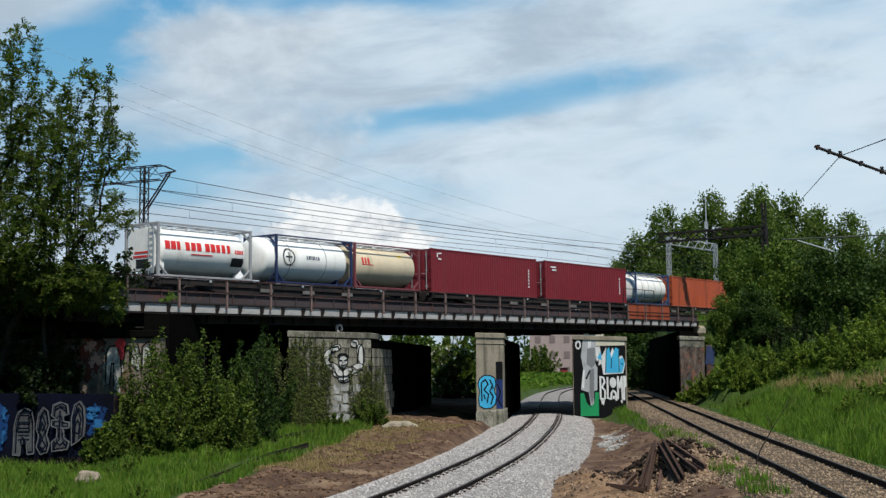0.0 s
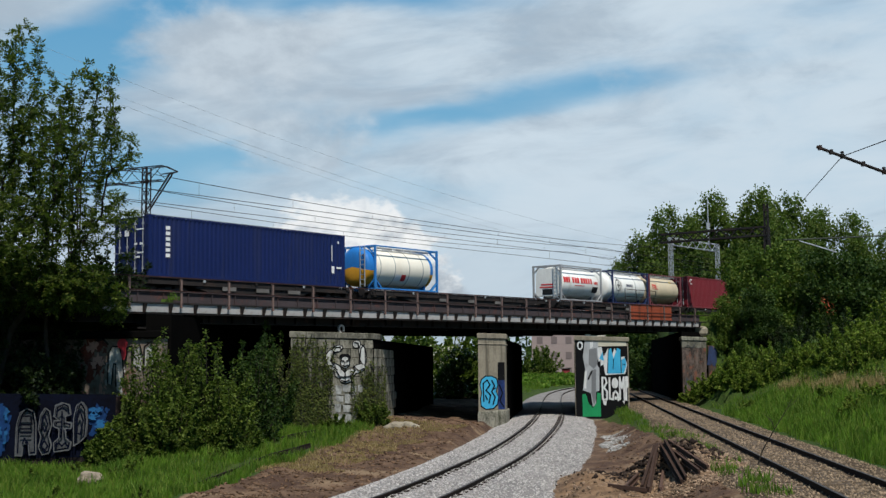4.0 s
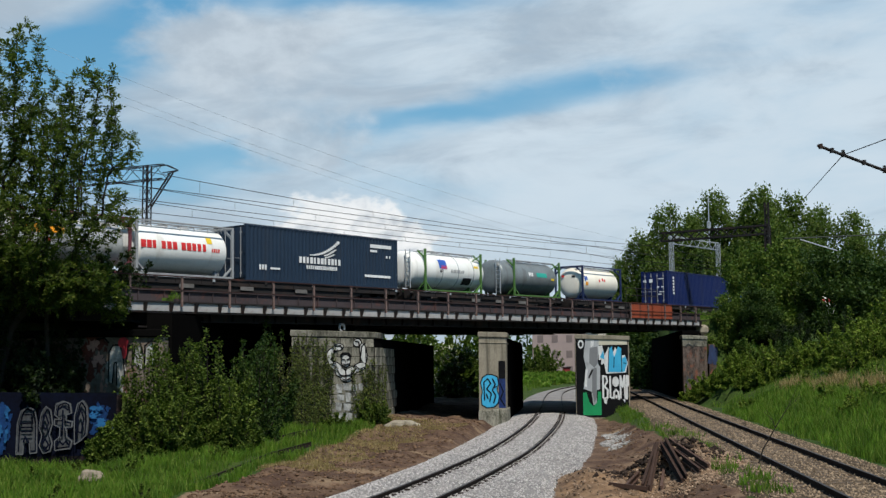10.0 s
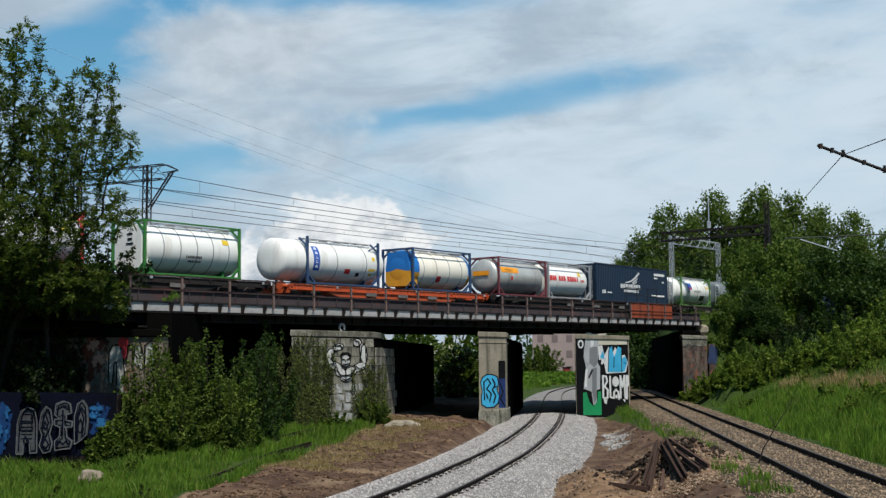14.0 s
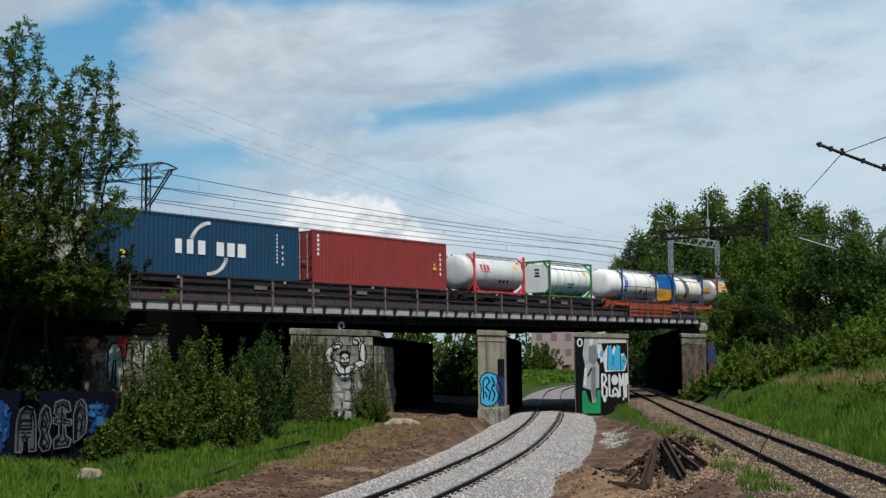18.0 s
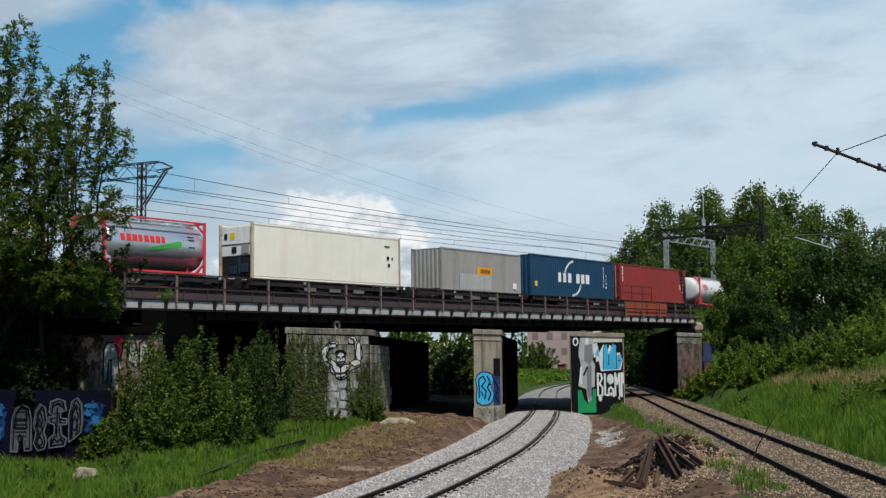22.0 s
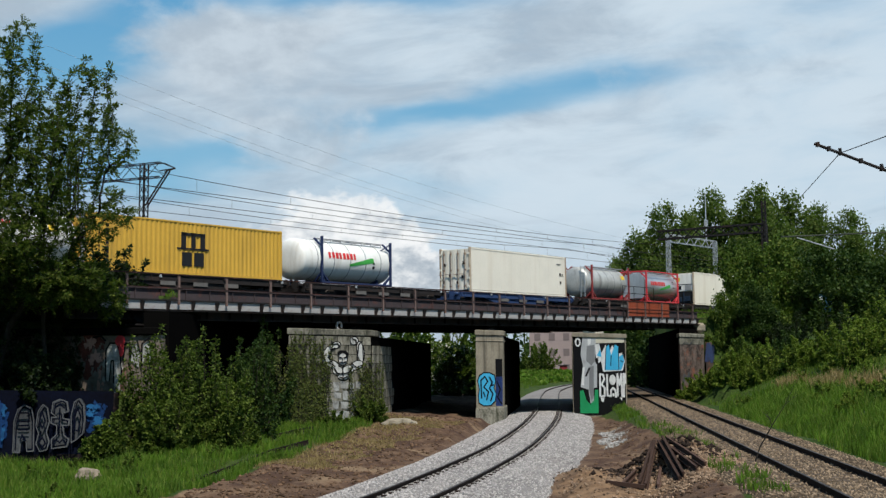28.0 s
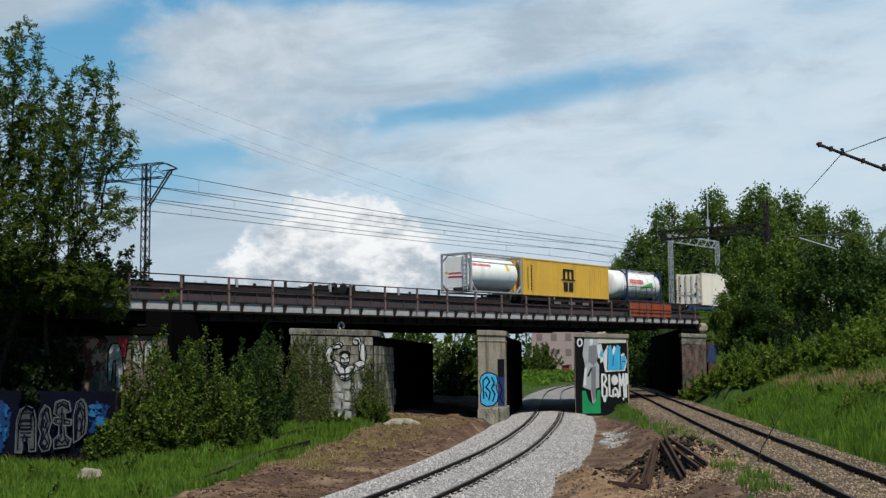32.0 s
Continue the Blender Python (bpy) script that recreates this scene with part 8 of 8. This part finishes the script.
for nm, mt, per, sz in (("foliage", LEAF_B, 40, 0.24), ("blossom", paint("blossom", (0.62, 0.62, 0.52)), 9, 0.2)):
    v, f = leaves(rng, c, np.full(len(c), 0.42), per, sz)
    ob = new(nm, from_arrays(nm, v, f, mt))
    ob.parent = t
v, f = tubes([(np.array([0, 0, -0.3]), q, 0.04, 0.012) for q in c[::8]], 4)
ob = new("branchwork", from_arrays("branchwork", v, f, BARK))
ob.parent = t

# wood on the right
W1 = lobed_tree("wood_tree", "tall light-topped broadleaf tree in the wood", pose(41.2, 138, 3), 31,
                [(0.0, 0, 18.6, 1.7, 2.2), (-1.8, 0, 16.0, 2.0, 2.4), (1.9, 0.4, 16.4, 1.8, 2.2), (0.2, -1.0, 13.0, 3.0, 2.6), (-2.4, 0.2, 10.0, 2.6, 2.6), (2.4, 0, 9.6, 2.6, 2.8), (0, -0.6, 6.0, 3.4, 2.6)],
                (0, 0, 0), LEAF_W, 1300, 0.50, 0.018, 36, 0.32, False, 0.42, "trees of the wood", 0.03)
W2 = lobed_tree("wood_tree", "rounded green broadleaf tree in the wood", pose(26.2, 138, 2.5), 32,
                [(0.2, 0, 17.4, 2.0, 2.2), (-2.4, 0, 14.6, 2.0, 2.0), (2.6, 0, 14.0, 2.2, 2.2), (0, -1.2, 11.4, 3.4, 2.6), (-2.6, 0.4, 8.4, 2.6, 2.4), (2.8, -0.2, 7.8, 2.6, 2.4), (0, -0.8, 4.6, 3.6, 2.4)],
                (0, 0, 0), LEAF_W, 1300, 0.50, 0.018, 36, 0.32, False, 0.42, "trees of the wood", 0.03)
for src, x, y, z, sc, rz in ((W2, 23.0, 140, 2.0, 0.80, 200), (W1, 21.6, 143, 2.5, 0.66, 60), (W2, 26.0, 139, 1.0, 0.92, 20), (W1, 29.4, 137, 2.5, 0.90, 70), (W1, 32.6, 139, 3, 1.02, 120), (W2, 36.9, 137, 3.0, 1.07, 300), (W1, 38.6, 140, 3, 1.0, 10), (W1, 45.2, 140, 3, 0.93, 290), (W2, 48.6, 137, 3.0, 0.92, 80), (W2, 52.4, 138, 2.4, 0.84, 20), (W1, 55.6, 136, 2, 0.80, 140), (W1, 61, 142, 2, 0.84, 250), (W2, 34.8, 134, 0, 0.86, 150), (W2, 43.4, 134, 0, 0.88, 210)):
    copy_thing(src, pose(x, y, z, 0, 0, rz) @ Matrix.Scale(sc, 4))
N1 = lobed_tree("bank_tree", "slender airy tree overhanging the end of the bridge", pose(24.3, 91, 4.4), 41,
                [(0.2, 0, 7.0, 1.3, 1.3), (-1.2, 0, 5.4, 1.4, 1.2), (1.3, -0.2, 5.2, 1.4, 1.2), (0, -0.8, 3.8, 2.0, 1.3), (-1.2, -0.6, 2.2, 1.6, 1.2), (1.3, -0.6, 2.0, 1.7, 1.2)],
                (0, 0, 0), LEAF_B, 900, 0.30, 0.011, 16, 0.24, False, 0.22, "trees on the bank", 0.016)
N2 = lobed_tree("bank_tree", "dark green leafy tree on the bank", pose(30.8, 91, 4.2), 42,
                [(-0.6, 0, 7.0, 1.6, 1.2), (1.6, 0, 6.2, 1.5, 1.2), (-2.0, -0.2, 4.8, 1.6, 1.4), (0.4, -1.0, 4.2, 2.2, 1.5), (2.4, -0.3, 3.6, 1.6, 1.5), (-1.0, -0.8, 2.0, 2.4, 1.4), (1.6, -0.9, 1.6, 2.0, 1.3)],
                (0, 0, 0), LEAF_A, 1000, 0.30, 0.011, 20, 0.26, False, 0.24, "trees on the bank", 0.016)
for src, x, y, sc, rz in ((N1, 27.4, 94, 1.05, 90), (N2, 34.5, 92, 1.0, 140), (N2, 38.5, 90, 1.0, 220), (N1, 33.5, 84, 0.75, 30), (N2, 37.5, 80, 0.80, 300), (N1, 21.5, 88.4, 0.60, 200), (N2, 23.4, 87.2, 0.58, 40), (N2, 43, 92, 1.05, 60), (N1, 42, 82, 0.9, 10), (N2, 29.5, 98, 0.95, 280), (N1, 24.8, 97, 0.85, 150)):
    copy_thing(src, pose(x, y, gz(x, y, -0.1), 0, 0, rz) @ Matrix.Scale(sc, 4))
# the LEAF_S bushes have the shade below the bank trees painted in
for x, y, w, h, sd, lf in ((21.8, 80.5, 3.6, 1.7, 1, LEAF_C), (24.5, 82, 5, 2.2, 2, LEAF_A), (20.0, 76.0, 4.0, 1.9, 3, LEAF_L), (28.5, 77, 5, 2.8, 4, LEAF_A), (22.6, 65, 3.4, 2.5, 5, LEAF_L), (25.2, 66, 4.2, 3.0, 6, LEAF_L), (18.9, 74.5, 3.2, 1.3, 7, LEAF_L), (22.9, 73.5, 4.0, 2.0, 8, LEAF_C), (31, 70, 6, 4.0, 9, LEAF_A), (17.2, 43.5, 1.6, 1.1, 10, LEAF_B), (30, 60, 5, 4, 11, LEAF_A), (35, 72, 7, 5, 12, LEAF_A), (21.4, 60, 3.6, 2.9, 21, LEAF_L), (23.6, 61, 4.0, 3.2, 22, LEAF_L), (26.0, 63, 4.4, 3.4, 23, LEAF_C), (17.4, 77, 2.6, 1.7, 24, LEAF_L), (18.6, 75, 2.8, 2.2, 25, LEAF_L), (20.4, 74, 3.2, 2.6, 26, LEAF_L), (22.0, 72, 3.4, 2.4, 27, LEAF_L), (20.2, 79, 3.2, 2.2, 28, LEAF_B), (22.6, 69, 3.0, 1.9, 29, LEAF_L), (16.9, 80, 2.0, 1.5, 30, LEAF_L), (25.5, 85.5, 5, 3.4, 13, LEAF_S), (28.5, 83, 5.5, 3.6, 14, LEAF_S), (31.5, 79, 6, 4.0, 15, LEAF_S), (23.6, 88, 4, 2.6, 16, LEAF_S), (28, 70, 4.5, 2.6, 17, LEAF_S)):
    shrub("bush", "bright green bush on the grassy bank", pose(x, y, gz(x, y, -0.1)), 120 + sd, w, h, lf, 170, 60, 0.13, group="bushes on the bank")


def grass(name, label, n, x0, x1, y0, y1, hgt, mat, seed, keep, lift=0.0):
    """Blades of grass, in tufts, as one spread."""
    rng = np.random.default_rng(seed)
    m = n // 9
    cx, cy = x0 + (x1 - x0) * rng.random(m), y0 + (y1 - y0) * rng.random(m) ** 1.35
    x = (cx[:, None] + rng.normal(0, 0.16, (m, 9))).ravel()
    y = (cy[:, None] + rng.normal(0, 0.16, (m, 9))).ravel()
    tall = np.repeat(0.55 + 0.75 * rng.random(m), 9)
    k = keep(x, y)
    x, y, tall = x[k], y[k], tall[k]
    n = len(x)
    z = ground_z(x, y) - 0.03 + lift
    h = hgt * tall * (0.6 + 0.7 * rng.random(n))
    a = rng.random(n) * 6.28
    w = 0.007 + 0.012 * rng.random(n)
    dx, dy = np.cos(a) * w, np.sin(a) * w
    lx, ly = rng.normal(0, 0.25, n) * h, rng.normal(0, 0.25, n) * h
    b0 = np.stack([x - dx, y - dy, z], 1)
    b1 = np.stack([x + dx, y + dy, z], 1)
    m0 = np.stack([x - dx * 0.8 + lx * 0.4, y - dy * 0.8 + ly * 0.4, z + h * 0.6], 1)
    m1 = np.stack([x + dx * 0.8 + lx * 0.4, y + dy * 0.8 + ly * 0.4, z + h * 0.6], 1)
    t0 = np.stack([x - dx * 0.1 + lx, y - dy * 0.1 + ly, z + h], 1)
    t1 = np.stack([x + dx * 0.1 + lx, y + dy * 0.1 + ly, z + h], 1)
    v = np.stack([b0, b1, m1, m0, t1, t0], 1).reshape(-1, 3)
    i = np.arange(n)[:, None] * 6
    q = np.concatenate([i + np.array([0, 1, 2, 3]), i + np.array([3, 2, 4, 5])], 0)
    tagged(new(name, from_arrays(name, v, q, mat)), label, "grass", kind="stuff")


def turf(x, y):
    return (bare_at(x, y) + 0.18 * np.sin(x * 2.1 + y * 0.7) < 0.45) & (np.abs(x - old_x(y)) > 2.3) & (np.abs(x - new_x(y)) > 3.3)


grass("meadow_grass", "long green lineside grass", 130000, -18.5, -3.0, 25, 56, 0.27, GRASS, 1, lambda x, y: turf(x, y) & (y < 41.3 + 20 * (x > -11)) & ~by_old_rail(x, y))
grass("bank_grass", "long green grass on the bank", 85000, 11, 34, 24, 96, 0.30, GRASS, 2, lambda x, y: turf(x, y) & (x > old_x(y) + 2.9))
grass("bank_edge_grass", "rough green grass along the foot of the bank", 42000, 12, 19, 27, 66, 0.36, GRASS, 12, lambda x, y: (x > old_x(y) + 2.5) & (x < old_x(y) + 6.5))
grass("verge_grass", "green grass between the two tracks", 26000, 5.5, 13, 26, 79, 0.28, GRASS, 3, lambda x, y: turf(x, y) & (x < old_x(y)) & (x > new_x(y) + 4.1))
grass("dry_bank_grass", "dry straw-coloured grass on the bank", 9000, 17.4, 20.4, 49, 69, 0.5, GRASS_DRY, 4, lambda x, y: (np.abs(x - 18.9 - (y - 60) * 0.055) < 0.45 + 0.35 * np.sin(y * 0.9)) & (np.sin(x * 2.1) * np.sin(y * 1.7) > -0.6))
grass("trackside_grass", "green tufts at the shoulder of the old ballast", 11000, 6.4, 9.6, 24, 50, 0.22, GRASS, 7, lambda x, y: (np.abs(x - old_x(y) + 1.75 + 0.25 * np.sin(y * 1.3)) < 0.34) & (np.sin(y * 2.4) > -0.55), 0.12)
grass("straw", "yellowed straw along the dug earth", 44000, -7.5, 2.0, 38, 60, 0.12, GRASS_DRY, 5, lambda x, y: (bare_at(x, y) > 0.25) & (x < new_x(y) - 4.0 - 0.9 * np.sin(y * 0.9) * np.sin(x * 1.3 + y * 0.4) - 0.05 * (60 - y)))
grass("far_grass", "green grass beyond the bridge", 26000, -4, 24, 92, 150, 0.7, GRASS, 6, lambda x, y: turf(x, y))


def far_meadow():
    """Tufts of rank grass far beyond the bridge."""
    rng = np.random.default_rng(29)
    y = 150 + 130 * rng.random(2600)
    x = -14 + 46 * rng.random(2600) + (y - 150) * 0.06
    k = np.abs(x - new_x(y)) > 4.0
    x, y = x[k], y[k]
    c = np.stack([x, y, ground_z(x, y) + 0.2], 1)
    v, f = leaves(rng, c, np.full(len(c), 0.9), 12, 0.8, 0.35, -1.2)
    tagged(new("far_meadow", from_arrays("far_meadow", v, f, GRASS)), "rank green grass far beyond the bridge", "grass", kind="stuff")


far_meadow()


def far_woods():
    """A belt of distant woodland all round."""
    rng = np.random.default_rng(9)
    n = 3600
    a = rng.random(n) * 2 * np.pi
    r = 260 + 260 * rng.random(n)
    x, y = r * np.sin(a), r * np.cos(a)
    z = rng.random(n) ** 0.8 * (11 + 5 * np.sin(a * 9) + 3 * np.sin(a * 23))
    c = np.stack([x, y, z], 1)
    v, f = leaves(rng, c, np.full(n, 4.5), 16, 2.6)
    tagged(new("far_woods", from_arrays("far_woods", v, f, LEAF_A)), "distant belt of dark green woodland", "woods", kind="stuff")


far_woods()


def make_far_houses():
    t = thing("apartment_block", "far pale pink apartment block with dull windows", "building", pose(26.5, 235, 0, 0, 0, -8))
    bm = bmesh.new()
    box(bm, -9, 0, -1, 3.6, 12, 13.4)
    part("wall", bm, surface("pink_render", (0.33, 0.255, 0.24), (0.27, 0.21, 0.20), rough=0.9), t)
    bm = bmesh.new()
    box(bm, -9.3, -0.3, 13.4, 3.9, 12.3, 13.8)
    part("roof", bm, DARKWALL, t)
    wm = bmesh.new()
    box(wm, -0.6, -0.05, 0, 0.6, 0.03, 1.4)
    me = mesh_of("window", wm, surface("far_dull_glass", (0.18, 0.14, 0.135), (0.14, 0.11, 0.105), rough=0.5))
    for i in range(4):
        for k in range(4):
            piece("window", me, t, Matrix.Translation((-7.4 + k * 2.9, -0.0, 1.2 + i * 3.1)))
    t = thing("spire_house", "far house with a steep orange-red pyramid roof", "house", pose(26.4, 195, -0.7, 0, 0, 20))
    bm = bmesh.new()
    box(bm, -2.2, -2.2, -1, 2.2, 2.2, 12.6)
    part("wall", bm, surface("far_render", (0.50, 0.46, 0.40), (0.4, 0.36, 0.3)), t)
    bm = bmesh.new()
    bmesh.ops.create_cone(bm, cap_ends=True, segments=4, radius1=3.4, radius2=0.05, depth=3.2, matrix=Matrix.Translation((0, 0, 14.2)) @ pose(0, 0, 0, 0, 0, 45))
    part("roof", bm, surface("orange_tile", (0.50, 0.13, 0.06), (0.35, 0.09, 0.05)), t)
    t = thing("red_kiosk", "small far red kiosk by the track", "kiosk", pose(23.3, 226, gz(23.3, 226)))
    bm = bmesh.new()
    box(bm, -0.7, -0.5, 0, 0.7, 0.5, 1.3, 0.05)
    part("body", bm, surface("faded_kiosk_red", (0.22, 0.03, 0.03), (0.12, 0.02, 0.02)), t)
    bm = bmesh.new()
    box(bm, -0.9, -0.7, 1.3, 0.9, 0.7, 1.42, 0.03)
    part("roof", bm, DARKWALL, t)


make_far_houses()

rng_w = random.Random(12)
for k in range(16):
    x, y = rng_w.uniform(-12.5, -5.6), rng_w.uniform(29, 47)
    if bare_at(np.array(x), np.array(y)) < 0.3:
        shrub("weed", "low broad-leaved weed in the grass", pose(x, y, gz(x, y, -0.03)), 300 + k, rng_w.uniform(0.5, 1.1), rng_w.uniform(0.3, 0.6), LEAF_C, 22, 22, 0.09, "weed", "weeds in the grass")
for k in range(14):
    y = rng_w.uniform(44, 84)
    x = old_x(y) + rng_w.uniform(3.6, 8.5)
    shrub("weed", "leafy weed on the grassy bank", pose(x, y, gz(x, y, -0.05)), 330 + k, rng_w.uniform(0.9, 2.0), rng_w.uniform(0.5, 1.0), LEAF_L, 40, 24, 0.12, "weed", "weeds on the bank")


def clods(name, label, n, seed, mat, where, size):
    """Lumps of earth and stones strewn over dug ground."""
    rng = np.random.default_rng(seed)
    x, y = where(rng, n)
    k = (bare_at(x, y) > 0.6) & (np.abs(x - new_x(y)) > 3.2) & (x < old_x(y) - 2.4)
    x, y = x[k], y[k]
    n = len(x)
    base = np.array([(1, 0, 0), (-1, 0, 0), (0, 1, 0), (0, -1, 0), (0, 0, 1), (0, 0, -1)], float)
    tri = np.array([(0, 2, 4), (2, 1, 4), (1, 3, 4), (3, 0, 4), (2, 0, 5), (1, 2, 5), (3, 1, 5), (0, 3, 5)])
    sc = size * (0.35 + rng.random((n, 1, 1)) ** 3 * 1.8)
    v = (base[None] + rng.normal(0, 0.25, (n, 6, 3))) * sc * np.array([1, 1, 0.6])
    v += np.stack([x, y, ground_z(x, y) + 0.01], -1)[:, None]
    q = tri[None] + (np.arange(n) * 6)[:, None, None]
    tagged(new(name, from_arrays(name, v.reshape(-1, 3), q.reshape(-1, 3), mat)), label, "earth", kind="stuff")


EARTH = surface("clod_earth", (0.13, 0.080, 0.05), (0.045, 0.027, 0.018), rough=0.95, island=0.55, spec=0.1)
clods("earth_clods", "clods of dark dug earth beside the track", 14000, 3, EARTH, lambda r, n: (-7 + 10 * r.random(n), 24 + 38 * r.random(n) ** 1.3), 0.045)
clods("spoil_clods", "clods and pebbles between the tracks", 6000, 4, EARTH, lambda r, n: (2 + 8 * r.random(n), 23 + 40 * r.random(n) ** 1.3), 0.04)


def side_woods():
    """Unseen woodland, added on both sides and behind to hold back sky light."""
    rng = np.random.default_rng(19)
    n = 2600
    a = np.concatenate([rng.uniform(0.62, 2 * np.pi - 0.72, n)])
    r = 52 + 22 * rng.random(n)
    x, y = r * np.sin(a), r * np.cos(a)
    keep = (np.abs(x - new_x(y)) > 9) & (np.abs(x - old_x(y)) > 9) & ~((y > 0) & (np.abs(x) < 0.42 * y + 8))
    z = rng.random(n) ** 0.8 * (13 + 4 * np.sin(a * 7) + 2.5 * np.sin(a * 17)) - 0.5
    c = np.stack([x, y, z], 1)[keep]
    v, f = leaves(rng, c, np.full(len(c), 2.4), 24, 1.1)
    tagged(new("side_woods", from_arrays("side_woods", v, f, LEAF_A)), "unseen dark green woodland added to hold back sky light", "woods", kind="stuff")


side_woods()


motions()
